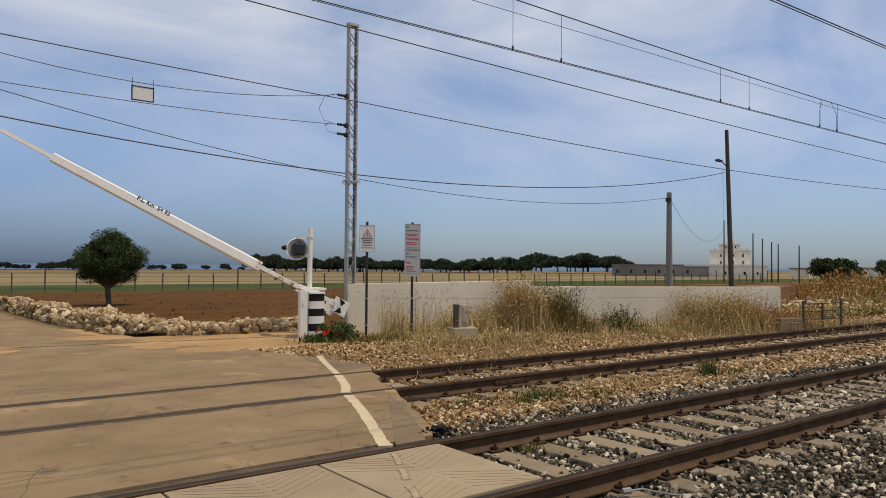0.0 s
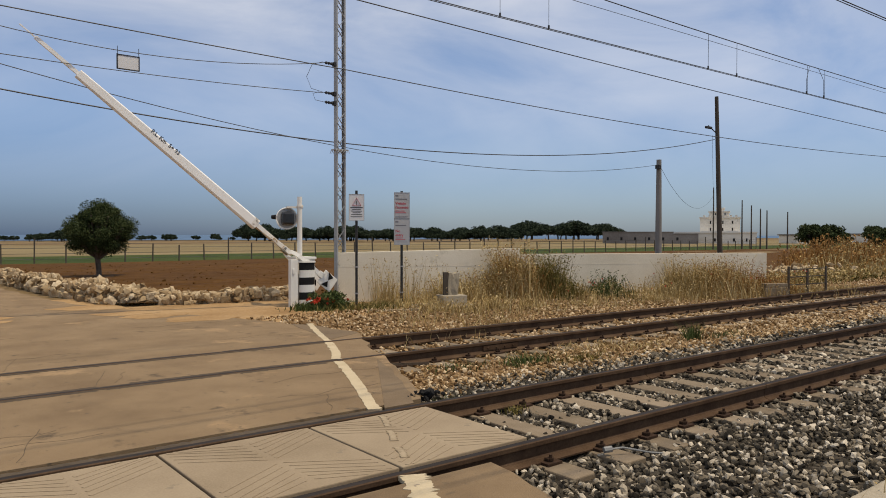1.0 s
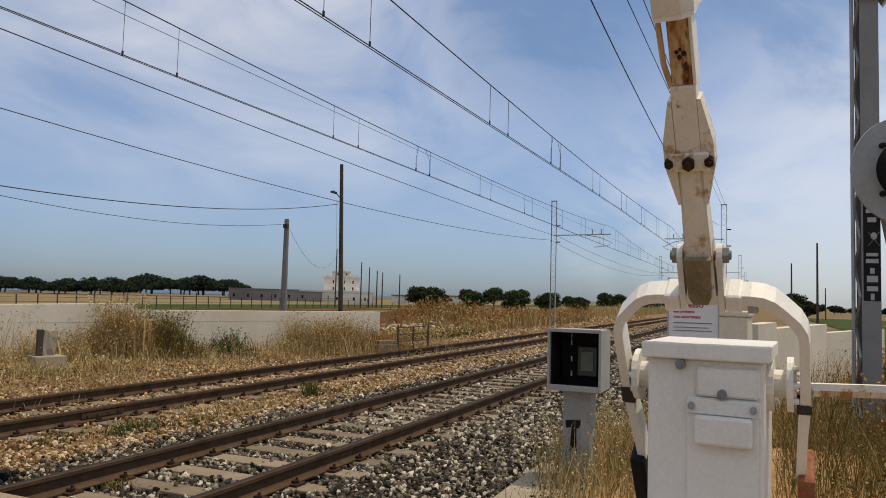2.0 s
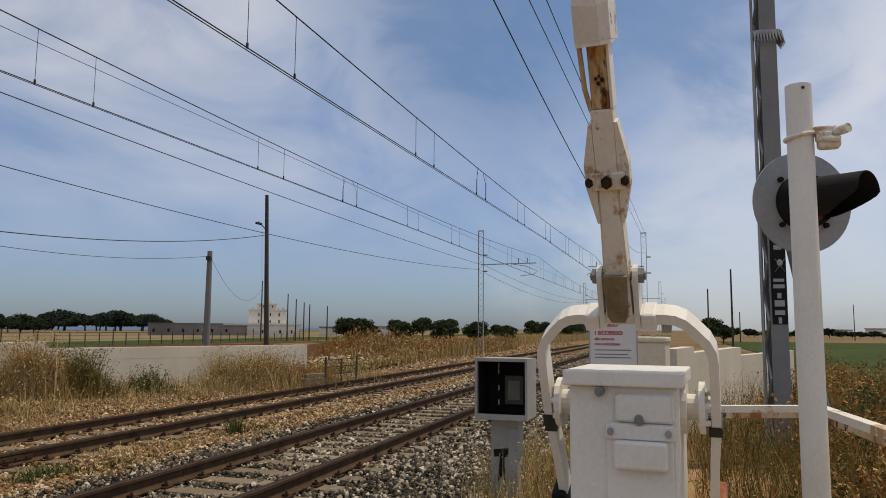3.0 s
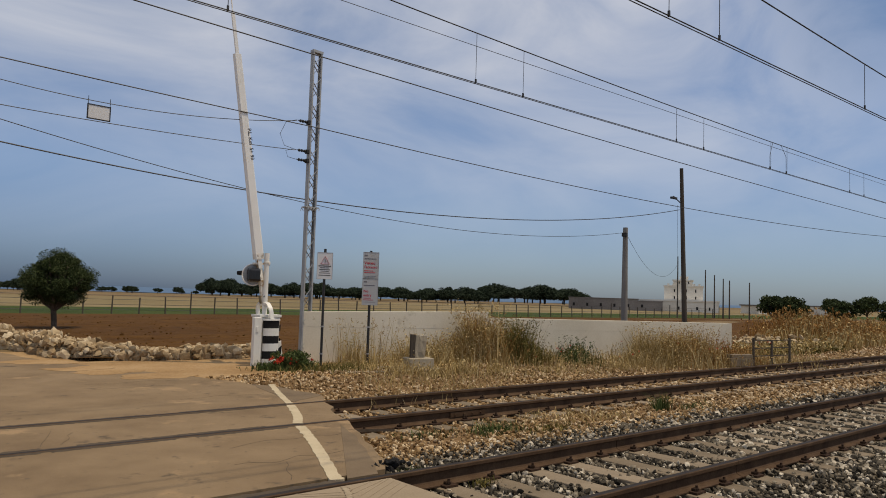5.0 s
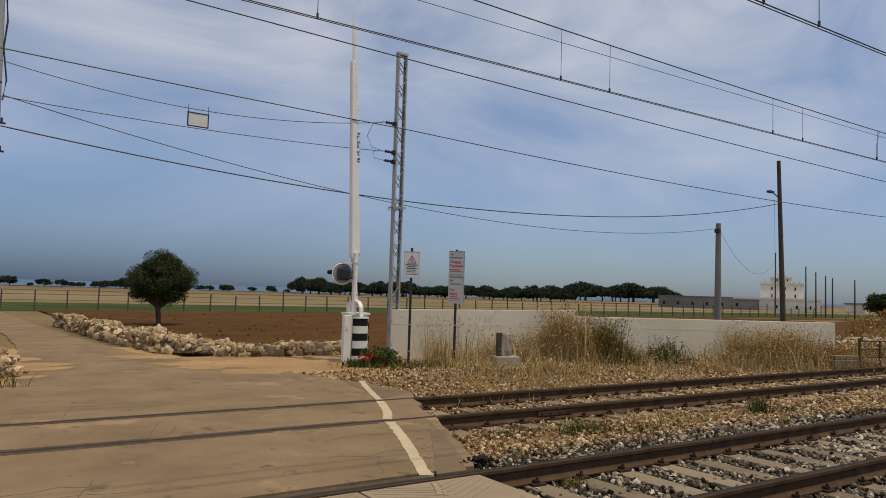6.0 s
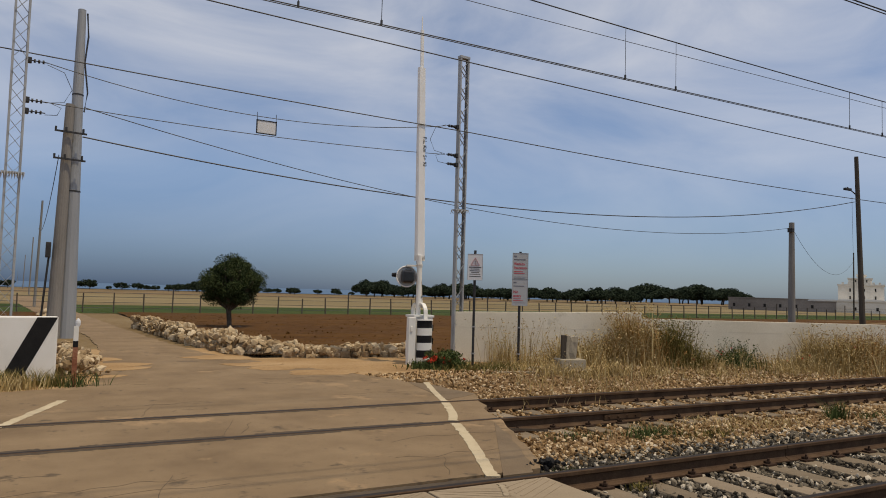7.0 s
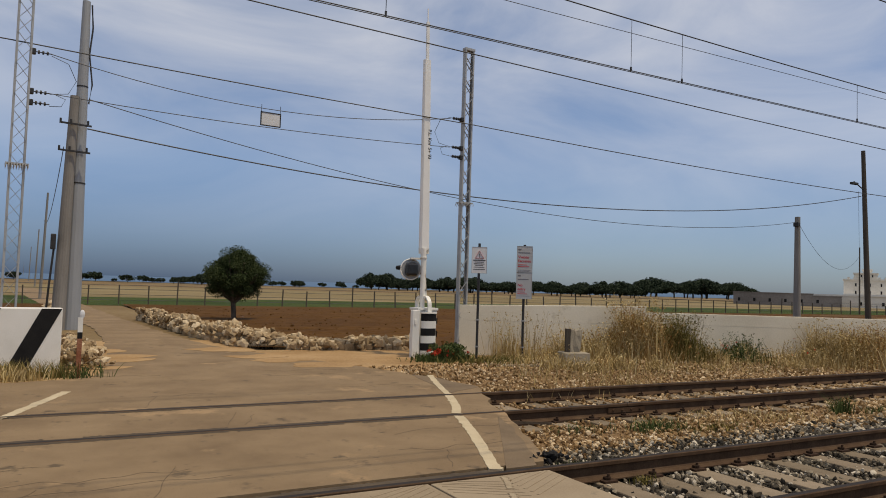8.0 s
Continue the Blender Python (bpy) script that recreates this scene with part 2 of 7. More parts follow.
    discgrey=material("disc_grey_paint", [(0.24, 0.255, 0.27), (0.29, 0.305, 0.32), (0.34, 0.355, 0.37)], 2.5, 0.6, bump=0.05, fine=40),
    darkmetal=material("dark_metal", [(0.02, 0.02, 0.022), (0.05, 0.048, 0.046)], 8, 0.6, 0.4),
    galv=material("galvanised_steel", [(0.27, 0.275, 0.275), (0.35, 0.355, 0.355), (0.42, 0.425, 0.42)], 2, 0.6, 0.35, bump=0.05, fine=30),
    greypaint=material("grey_paint", [(0.16, 0.165, 0.165), (0.20, 0.205, 0.20), (0.24, 0.24, 0.235)], 2, 0.65, bump=0.1, fine=50),
    boxgrey=material("grey_box_paint", [(0.25, 0.25, 0.235), (0.32, 0.32, 0.30), (0.38, 0.38, 0.355)], 2, 0.6, bump=0.08, fine=60, spots=[((0.28, 0.26, 0.22), 4, 0.66)]),
    polecon=material("pole_concrete", [(0.16, 0.15, 0.135), (0.22, 0.205, 0.185), (0.27, 0.25, 0.225)], 1.2, 0.9, bump=0.2, fine=30, stretch=(3, 3, 0.4)),
    polesteel=material("pole_zinc", [(0.26, 0.27, 0.28), (0.32, 0.33, 0.335)], 1.0, 0.6, 0.2, bump=0.03, stretch=(3, 3, 0.4)),
    polewood=material("pole_timber", [(0.05, 0.042, 0.034), (0.085, 0.07, 0.055), (0.11, 0.095, 0.075)], 2, 0.9, bump=0.4, fine=30, stretch=(4, 4, 0.3)),
    wire=material("wire_metal", [(0.035, 0.035, 0.038), (0.06, 0.06, 0.06)], 8, 0.6, 0.5, bump=0),
    signwhite=material("sign_face", [(0.60, 0.60, 0.60), (0.68, 0.68, 0.67)], 3, 0.45, bump=0.0),
    # sign_face again, darkened: shade put into the colour
    signshaded=material("shaded_sign_face", [(0.36, 0.365, 0.37), (0.43, 0.435, 0.435)], 3, 0.5, bump=0.0),
    signgrey=material("sign_back", [(0.30, 0.31, 0.32), (0.36, 0.37, 0.38)], 3, 0.55, bump=0.0),
    red=material("red_print", [(0.40, 0.025, 0.04), (0.50, 0.04, 0.055)], 5, 0.5, bump=0),
    inkgrey=material("grey_print", [(0.10, 0.10, 0.12), (0.16, 0.16, 0.18)], 5, 0.5, bump=0),
    ink=material("black_print", [(0.012, 0.012, 0.015), (0.03, 0.03, 0.03)], 5, 0.5, bump=0),
    bark=material("bark", [(0.05, 0.04, 0.03), (0.10, 0.08, 0.06), (0.16, 0.13, 0.10)], 4, 0.95, bump=0.8, fine=14, bump_dist=0.03),
    olive=material("olive_leaves", [(0.016, 0.027, 0.008), (0.034, 0.05, 0.015), (0.075, 0.09, 0.034)], 0.9, 0.7, bump=0, island=0.35),
    pine=material("pine_needles", [(0.013, 0.021, 0.013), (0.025, 0.037, 0.020), (0.044, 0.057, 0.032)], 0.5, 0.8, bump=0, island=0.5),
    straw=material("dry_grass", [(0.18, 0.115, 0.038), (0.35, 0.245, 0.095), (0.49, 0.37, 0.17), (0.62, 0.51, 0.30)], 0.6, 0.85, bump=0, island=0.6),
    rustgrass=material("rusty_grass", [(0.17, 0.085, 0.027), (0.34, 0.18, 0.06), (0.48, 0.30, 0.11)], 0.6, 0.85, bump=0, island=0.6),
    weed=material("green_weed", [(0.028, 0.045, 0.012), (0.06, 0.085, 0.025), (0.13, 0.14, 0.05)], 0.8, 0.75, bump=0, island=0.6),
    shrub=material("grey_green_shrub", [(0.055, 0.055, 0.014), (0.14, 0.118, 0.034), (0.30, 0.22, 0.08)], 0.8, 0.8, bump=0, island=0.6),
    poppy=material("red_flower", [(0.40, 0.035, 0.015), (0.55, 0.06, 0.03)], 3, 0.7, bump=0, island=0.5),
    glassdark=material("dark_lens", [(0.055, 0.056, 0.045), (0.085, 0.085, 0.07)], 6, 0.25, bump=0),
    lensgrey=material("lens_glass", [(0.16, 0.17, 0.13), (0.24, 0.25, 0.19)], 6, 0.3, bump=0),
    redlens=material("red_lens", [(0.045, 0.005, 0.004), (0.08, 0.008, 0.006)], 6, 0.2, bump=0),
    glossblack=material("gloss_black_plastic", [(0.012, 0.012, 0.014), (0.022, 0.022, 0.024)], 5, 0.22, bump=0),
    farmwhite=material("lime_wash", [(0.55, 0.51, 0.43), (0.68, 0.64, 0.56), (0.74, 0.70, 0.62)], 0.25, 0.9, bump=0.1, fine=3),
    farmgrey=material("grey_masonry", [(0.14, 0.125, 0.115), (0.20, 0.18, 0.165), (0.26, 0.24, 0.22)], 0.2, 0.95, bump=0.2, fine=3),
    hole=material("dark_opening", [(0.015, 0.014, 0.014), (0.03, 0.028, 0.027)], 2, 0.8, bump=0),
    sea=material("sea", [(0.075, 0.13, 0.215), (0.095, 0.155, 0.245)], 0.02, 0.9, bump=0.3, fine=0.6, bump_dist=0.3),
)


# ---- mesh helpers ----
def link(name, bm, mat, parent=None, label="", smooth=False):
    me = bpy.data.meshes.new(name)
    bm.to_mesh(me)
    bm.free()
    for k in (mat if isinstance(mat, (list, tuple)) else [mat]):
        me.materials.append(k)
    if smooth:
        me.polygons.foreach_set("use_smooth", [True] * len(me.polygons))
    ob = new(name, me)
    if parent:
        ob.parent = parent
    return tagged(ob, label)


def part(name, bm, mat, parent, label="", smooth=False):
    return link(name, bm, mat, parent, label, smooth)


def arrays(name, verts, faces, mat, parent=None):
    me = bpy.data.meshes.new(name)
    verts, faces = np.asarray(verts, dtype=np.float32), np.asarray(faces, dtype=np.int32)
    k = faces.shape[1]
    me.vertices.add(len(verts))
    me.vertices.foreach_set("co", verts.ravel())
    me.loops.add(faces.size)
    me.loops.foreach_set("vertex_index", faces.ravel())
    me.polygons.add(len(faces))
    me.polygons.foreach_set("loop_start", np.arange(0, faces.size, k, dtype=np.int32))
    me.update(calc_edges=True)
    me.validate()
    me.polygons.foreach_set("use_smooth", [False] * len(me.polygons))
    me.materials.append(mat)
    ob = new(name, me)
    if parent:
        ob.parent = parent
    return ob


def thing(name, m, label, category, group="", kind=""):
    ob = new(name)
    ob.empty_display_size = 0.1
    ob.matrix_world = m
    return tagged(ob, label, category, group, kind)


def box(bm, x0, x1, y0, y1, z0, z1, m=None, bevel=0.0):
    r = bmesh.ops.create_cube(bm, size=1.0)
    vs = r["verts"]
    mm_ = Matrix.Translation(((x0 + x1) / 2, (y0 + y1) / 2, (z0 + z1) / 2)) @ Matrix.Diagonal((abs(x1 - x0), abs(y1 - y0), abs(z1 - z0), 1))
    bmesh.ops.transform(bm, matrix=(m @ mm_) if m else mm_, verts=vs)
    if bevel:
        es = list({e_ for v in vs for e_ in v.link_edges})
        bmesh.ops.bevel(bm, geom=es, offset=bevel, segments=2, affect="EDGES", profile=0.5)
    return vs


def cyl(bm, p, q, r0, r1=None, seg=12, cap=True):
    """A round bar from p to q."""
    p, q = Vector(p), Vector(q)
    r1 = r0 if r1 is None else r1
    r = bmesh.ops.create_cone(bm, cap_ends=cap, segments=seg, radius1=r0, radius2=r1, depth=(q - p).length)
    turn = (q - p).to_track_quat("Z", "Y").to_matrix().to_4x4()
    bmesh.ops.transform(bm, matrix=Matrix.Translation((p + q) / 2) @ turn, verts=r["verts"])
    return r["verts"]


def bar(bm, p, q, w, h, up=(0, 0, 1)):
    """A square bar from p to q, w wide and h high."""
    p, q = Vector(p), Vector(q)
    d = (q - p).normalized()
    s = d.cross(Vector(up))
    s = s.normalized() if s.length > 1e-4 else Vector((1, 0, 0))
    u = s.cross(d)
    vs = [bm.verts.new(a + s * i * w / 2 + u * j * h / 2) for a in (p, q) for i, j in ((-1, -1), (1, -1), (1, 1), (-1, 1))]
    for f in ((3, 2, 1, 0), (4, 5, 6, 7), (0, 1, 5, 4), (1, 2, 6, 5), (2, 3, 7, 6), (3, 0, 4, 7)):
        bm.faces.new([vs[i] for i in f])
    return vs


def tube(bm, pts, r, seg=6):
    """A thin tube along the points."""
    rings = []
    pts = [Vector(p) for p in pts]
    for i, p in enumerate(pts):
        d = (pts[min(i + 1, len(pts) - 1)] - pts[max(i - 1, 0)]).normalized()
        s = d.cross(Vector((0, 0, 1)))
        s = s.normalized() if s.length > 1e-3 else Vector((1, 0, 0))
        u = s.cross(d)
        rings.append([bm.verts.new(p + (s * math.cos(a) + u * math.sin(a)) * r) for a in (2 * math.pi * k / seg for k in range(seg))])
    for a, b in zip(rings, rings[1:]):
        for k in range(seg):
            bm.faces.new((a[k], a[(k + 1) % seg], b[(k + 1) % seg], b[k]))
    bm.faces.new(rings[0][::-1])
    bm.faces.new(rings[-1])


def prism(bm, outline, z0, z1, m=None):
    """An upright solid on an outline of (x, y)."""
    lo = [bm.verts.new((x, y, z0)) for x, y in outline]
    hi = [bm.verts.new((x, y, z1)) for x, y in outline]
    k = len(lo)
    bm.faces.new(lo[::-1])
    bm.faces.new(hi)
    for i in range(k):
        bm.faces.new((lo[i], lo[(i + 1) % k], hi[(i + 1) % k], hi[i]))
    bmesh.ops.recalc_face_normals(bm, faces=bm.faces)
    if m:
        bmesh.ops.transform(bm, matrix=m, verts=lo + hi)
    return lo + hi


def writing(name, body, size, mat, parent, m, label="", align="LEFT"):
    """Flat lettering in the built-in font, lying in the x-y plane of m."""
    cu = bpy.data.curves.new(name, "FONT")
    cu.body, cu.size, cu.extrude, cu.align_x, cu.offset = body, size, 0.0008, align, size * 0.022
    tmp = bpy.data.objects.new(name, cu)
    scene.collection.objects.link(tmp)
    me = bpy.data.meshes.new_from_object(tmp.evaluated_get(bpy.context.evaluated_depsgraph_get()))
    bpy.data.objects.remove(tmp)
    bpy.data.curves.remove(cu)
    me.materials.append(mat)
    ob = new(name, me)
    ob.parent, ob.matrix_basis = parent, m
    return tagged(ob, label)


def smooth_path(pts, n):
    """n points along a rounded line through pts."""
    out, k = [], len(pts)
    P_ = [np.array(p, float) for p in pts]
    for i in range(n):
        u = i / (n - 1) * (k - 1)
        j = min(int(u), k - 2)
        t_ = u - j
        p0, p1, p2, p3 = P_[max(j - 1, 0)], P_[j], P_[j + 1], P_[min(j + 2, k - 1)]
        out.append(0.5 * (2 * p1 + (p2 - p0) * t_ + (2 * p0 - 5 * p1 + 4 * p2 - p3) * t_ ** 2 + (3 * p1 - p0 - 3 * p2 + p3) * t_ ** 3))
    return out


def inside(poly, x, y):
    """Which of the points lie in the polygon."""
    r = np.zeros(len(x), bool)
    for (x0, y0), (x1, y1) in zip(poly, poly[1:] + poly[:1]):
        c_ = ((y0 > y) != (y1 > y)) & (x < (x1 - x0) * (y - y0) / (y1 - y0 + 1e-12) + x0)
        r ^= c_
    return r


RNG = np.random.default_rng(7)
ICO = bmesh.new()
bmesh.ops.create_icosphere(ICO, subdivisions=1, radius=1.0)
ICO_V = np.array([v.co[:] for v in ICO.verts])
ICO_F = np.array([[v.index for v in f.verts] for f in ICO.faces])
ICO.free()


def turns(n):
    """n random rotation matrices."""
    q = RNG.normal(size=(n, 4))
    q /= np.linalg.norm(q, axis=1)[:, None]
    w, x, y, z = q.T
    return np.stack([1 - 2 * (y * y + z * z), 2 * (x * y - z * w), 2 * (x * z + y * w), 2 * (x * y + z * w), 1 - 2 * (x * x + z * z), 2 * (y * z - x * w),
                     2 * (x * z - y * w), 2 * (y * z + x * w), 1 - 2 * (x * x + y * y)], axis=1).reshape(n, 3, 3)


def pebbles(name, xs, ys, zs, sizes, mat, label, category="gravel"):
    """Broken stones, joined."""
    n = len(xs)
    jag = ICO_V[None] * RNG.uniform(0.55, 1.3, (n, len(ICO_V), 1)) * RNG.uniform(0.5, 1.3, (n, 1, 3))
    v = np.einsum("nij,nkj->nki", turns(n), jag) * np.asarray(sizes)[:, None, None] + np.stack([xs, ys, zs], 1)[:, None]
    f = ICO_F[None] + (np.arange(n) * len(ICO_V))[:, None, None]
    return tagged(arrays(name, v.reshape(-1, 3), f.reshape(-1, 3), mat), label, category, kind="stuff")


def blades(name, xs, ys, zs, heights, mat, label, width=0.006, lean=0.35, heads=0.0, category="grass", head_size=0.012):
    """Grass: bent three-sided blades, some with a seed head."""
    n = len(xs)
    a, b = RNG.uniform(0, 2 * math.pi, n), RNG.uniform(0, 2 * math.pi, n)
    base = np.stack([xs, ys, zs], 1)
    side = np.stack([np.cos(a), np.sin(a), 0 * a], 1) * (width * RNG.uniform(0.6, 1.4, n))[:, None]
    out = np.stack([np.cos(b), np.sin(b), 0 * b], 1) * (heights * RNG.uniform(0.05, lean, n))[:, None]
    up = np.stack([0 * a, 0 * a, np.asarray(heights)], 1)
    mid = base + up * 0.55 + out * 0.35
    tip = base + up + out
    v = np.stack([base - side, base + side, mid - side * 0.8, mid + side * 0.8, tip], 1)
    f3 = np.array([[0, 1, 3], [0, 3, 2], [2, 3, 4]])
    V, F = [v.reshape(-1, 3)], [(f3[None] + (np.arange(n) * 5)[:, None, None]).reshape(-1, 3)]
    if heads:
        k = int(n * heads)
        at_ = np.repeat(tip[:k], 3, axis=0) - np.array([0, 0, 1]) * RNG.uniform(0, 0.12, (3 * k, 1)) + RNG.normal(0, 0.02, (3 * k, 3))
        t_ = turns(3 * k)
        d = np.array([[-1, 0, 0], [0, 0, -2.2], [1, 0, 0], [0, 0, 2.2]]) * head_size
        hv = np.einsum("nij,kj->nki", t_, d) + at_[:, None]
        hf = np.array([[0, 1, 2], [0, 2, 3]])[None] + (np.arange(3 * k) * 4)[:, None, None] + 5 * n
        V.append(hv.reshape(-1, 3))
        F.append(hf.reshape(-1, 3))
    return tagged(arrays(name, np.concatenate(V), np.concatenate(F), mat), label, category, kind="stuff")


def leaf_cloud(centres, radii, per, size, flat=1.0):
    """Leaves as small four-sided pieces, scattered through clumps."""
    V = []
    for c_, r in zip(centres, radii):
        d = RNG.normal(size=(per, 3))
        d /= np.linalg.norm(d, axis=1)[:, None]
        d *= (RNG.uniform(0.25, 1.0, per) ** 0.5)[:, None] * r
        d[:, 2] *= flat
        q = np.array([[-1, 0, 0], [0, -0.45, 0.1], [1, 0, 0], [0, 0.45, 0.1]]) * size
        V.append(np.einsum("nij,kj->nki", turns(per), q) * RNG.uniform(0.6, 1.4, (per, 1, 1)) + (np.asarray(c_) + d)[:, None])
    V = np.concatenate(V).reshape(-1, 3)
    return V, np.arange(len(V)).reshape(-1, 4)


# ---- ground ----
RAIL_B, RAIL_A, RAIL_D, RAIL_C = 3.95, 5.457, 8.085, 9.592
PROFILE = [(-4500, -0.10), (-60, -0.10), (-6, -0.06), (0.2, -0.04), (1.2, -0.07), (2.0, -0.20), (2.6, -0.24), (11.0, -0.24), (11.9, -0.16), (12.8, -0.05), (14.5, -0.03), (60, -0.03), (4500, -0.03)]


def ground_z(y):
    return np.interp(y, [p[0] for p in PROFILE], [p[1] for p in PROFILE])


def sheet(name, outline_rows, lift, mat, label, category, kind="structure", bumpy=0.0):
    """A sheet that follows the ground: rows of (y, x0, x1)."""
    bm = bmesh.new()
    rows = []
    for y, x0, x1 in outline_rows:
        k = 14
        rows.append([bm.verts.new((x0 + (x1 - x0) * i / (k - 1), y, float(ground_z(y)) + lift + (noise.noise((x0 + (x1 - x0) * i / (k - 1), y, lift)) * bumpy))) for i in range(k)])
    for a, b in zip(rows, rows[1:]):
        for i in range(len(a) - 1):
            bm.faces.new((a[i], a[i + 1], b[i + 1], b[i]))
    return tagged(link(name, bm, mat), label, category, kind=kind)


sheet("ground", [(y, -4500, 4500) for y, _ in PROFILE], 0.0, M["land"], "dry flat farmland ground reaching to the horizon", "ground")
sheet("sea", [(208, -4400, 4400), (1500, -4400, 4400), (4400, -4400, 4400)], 0.12, M["sea"], "calm hazy blue sea along the horizon", "sea")
sheet("near_verge", [(y, -60, 9.5) for y in np.linspace(-6, 1.9, 12)], 0.012, M["dirt"], "pale sandy earth verge with dry weeds beside the track", "ground")
sheet("ballast_bed", [(y, -60, 260) for y in np.linspace(1.5, 7.1, 10)], 0.02, M["bed"], "grey crushed-stone track bed", "track bed")
sheet("ochre_track_bed", [(y, -60, 260) for y in np.linspace(6.6, 12.6, 12)], 0.026, M["bed2"], "ochre stony track bed with dry soil", "track bed")
sheet("far_verge", [(y, -60, 120) for y in np.linspace(12.2, 17.2, 10)], 0.02, M["dirt"], "sandy earth beyond the tracks", "ground")
sheet("dirt_field_track", [(y, -60, 40) for y in np.linspace(17.0, 20, 4)], 0.012, M["dirt"], "sandy field edge", "ground")
sheet("ploughed_field", [(y, 4.5 - (y - 16.9) * 0.012, 42 + y) for y in np.linspace(16.9, 43.5, 30)], 0.06, M["soil"], "freshly ploughed red-brown field", "field", bumpy=0.10)
sheet("left_field", [(y, -160, 0.4) for y in np.linspace(26, 43.5, 10)], 0.05, M["soil"], "ploughed brown field beyond the lane", "field", bumpy=0.08)
sheet("green_strip", [(y, -300, 400) for y in np.linspace(43.5, 60, 10)], 0.010, M["green"], "low green crop strip", "field")
sheet("wheat_field", [(y, -600, 900) for y in np.linspace(60, 122, 10)], 0.012, M["wheat"], "pale straw-coloured cut wheat field", "field")
sheet("right_grassland", [(y, 60, 400) for y in np.linspace(12.8, 43.4, 8)], 0.03, M["land"], "dry tawny grassland", "ground", bumpy=0.1)
sheet("south_green_field", [(y, 14, 120) for y in np.linspace(-90, -6, 8)], 0.05, M["green"], "low green field south of the tracks", "field")


def furrows():
    """Clods of the ploughed field, nearest part."""
    n = 2600
    y = 17.2 + RNG.uniform(0, 1, n) ** 1.6 * 24
    x = RNG.uniform(4.6, 34, n)
    r = 0.018 + RNG.uniform(0, 1, n) ** 3 * 0.045
    pebbles("soil_clods", x, y, ground_z(y) + 0.05, r, M["soil"], "red-brown clods of ploughed soil", "soil")


furrows()

# ---- road and crossing ----
ROAD_RIGHT = [(0.6, -8), (1.9, -1.0), (2.6, 1.2), (3.15, 2.8), (3.42, 3.5), (3.5, 4.3), (4.1, 5.4), (4.42, 5.95), (5.1, 7.5), (5.6, 8.7), (6.35, 10.3), (6.15, 11.2), (5.9, 12.4), (5.2, 14.2), (4.3, 16.4), (3.75, 18.4), (3.45, 21), (3.25, 24), (2.9, 30), (2.5, 40), (1.5, 60), (0, 90)]
ROAD_LEFT = [(-1.8, 90), (-0.6, 60), (0.5, 40), (1.25, 30), (1.6, 24), (1.45, 18), (1.15, 14.4), (0.85, 12.85), (-0.2, 12.55), (-1.6, 12.3), (-2.6, 9.3), (-3.2, 5.4), (-4.4, 0), (-7, -8)]


def ragged(pts, step=0.22, amount=0.06):
    out = []
    for (x0, y0), (x1, y1) in zip(pts, pts[1:]):
        k = max(1, int(math.hypot(x1 - x0, y1 - y0) / step))
        for i in range(min(k, 60)):
            u = i / min(k, 60)
            x, y = x0 + (x1 - x0) * u, y0 + (y1 - y0) * u
            d = noise.noise((x * 1.7, y * 1.7, 3.1)) * amount * 1.6 + noise.noise((x * 6, y * 6, 1.0)) * amount * 0.7
            out.append((x + d, y))
    return out


ROAD = ragged(ROAD_RIGHT) + ragged(ROAD_LEFT)
bm = bmesh.new()
prism(bm, [p for p in ROAD if p[1] < 3.90] , -0.3, -0.008)
tagged(link("road", bm, M["asphalt"]), "worn sandy-grey asphalt lane before the level crossing", "road", kind="structure")
bm = bmesh.new()
prism(bm, [p for p in ROAD if p[1] > 5.51], -0.3, -0.008)
road = tagged(link("road", bm, M["asphalt"]), "worn sandy-grey asphalt lane over the level crossing", "road", kind="structure")


def flat_patch(name, outline, z, mat, label, parent=None):
    b = bmesh.new()
    prism(b, outline, z - 0.03, z)
    o = link(name, b, mat, parent)
    return tagged(o, label, "" if parent else "road marking", kind="" if parent else "structure")


def ribbon(pts, w, wobble=0.02):
    l_, r_ = [], []
    P_ = smooth_path(pts, 46)
    for i, p in enumerate(P_):
        d = P_[min(i + 1, 45)] - P_[max(i - 1, 0)]
        d = d / np.linalg.norm(d)
        n_ = np.array([-d[1], d[0]])
        a = w / 2 * (1 + 0.25 * noise.noise((i * 0.31, 2, w * 9))) + wobble * noise.noise((i * 0.9, 7, 1))
        b_ = w / 2 * (1 + 0.25 * noise.noise((i * 0.37, 5, w * 7))) + wobble * noise.noise((i * 0.8, 1, 4))
        l_.append(tuple(p + n_ * a))
        r_.append(tuple(p - n_ * b_))
    return l_ + r_[::-1]


flat_patch("edge_line", ribbon([(6.25, 11.75), (5.75, 10.5), (5.44, 9.66)], 0.10), -0.003, M["line"], "worn cream edge line on the asphalt")
flat_patch("edge_line", ribbon([(5.38, 9.52), (5.02, 8.7), (4.72, 8.17)], 0.12), -0.003, M["line"], "worn cream edge line between the rails")
flat_patch("edge_line", ribbon([(4.66, 8.0), (4.3, 7.1), (3.62, 5.58)], 0.12), -0.003, M["line"], "worn cream edge line on the asphalt")
flat_patch("edge_line", ribbon([(2.82, 3.88), (2.6, 3.4), (2.3, 2.7)], 0.17, 0.06), -0.003, M["line"], "broken cream edge line on the asphalt")
flat_patch("edge_line", ribbon([(0.42, 11.4), (-0.2, 9.75), (-0.3, 9.55)], 0.12), -0.003, M["line"], "worn cream edge line on the asphalt")
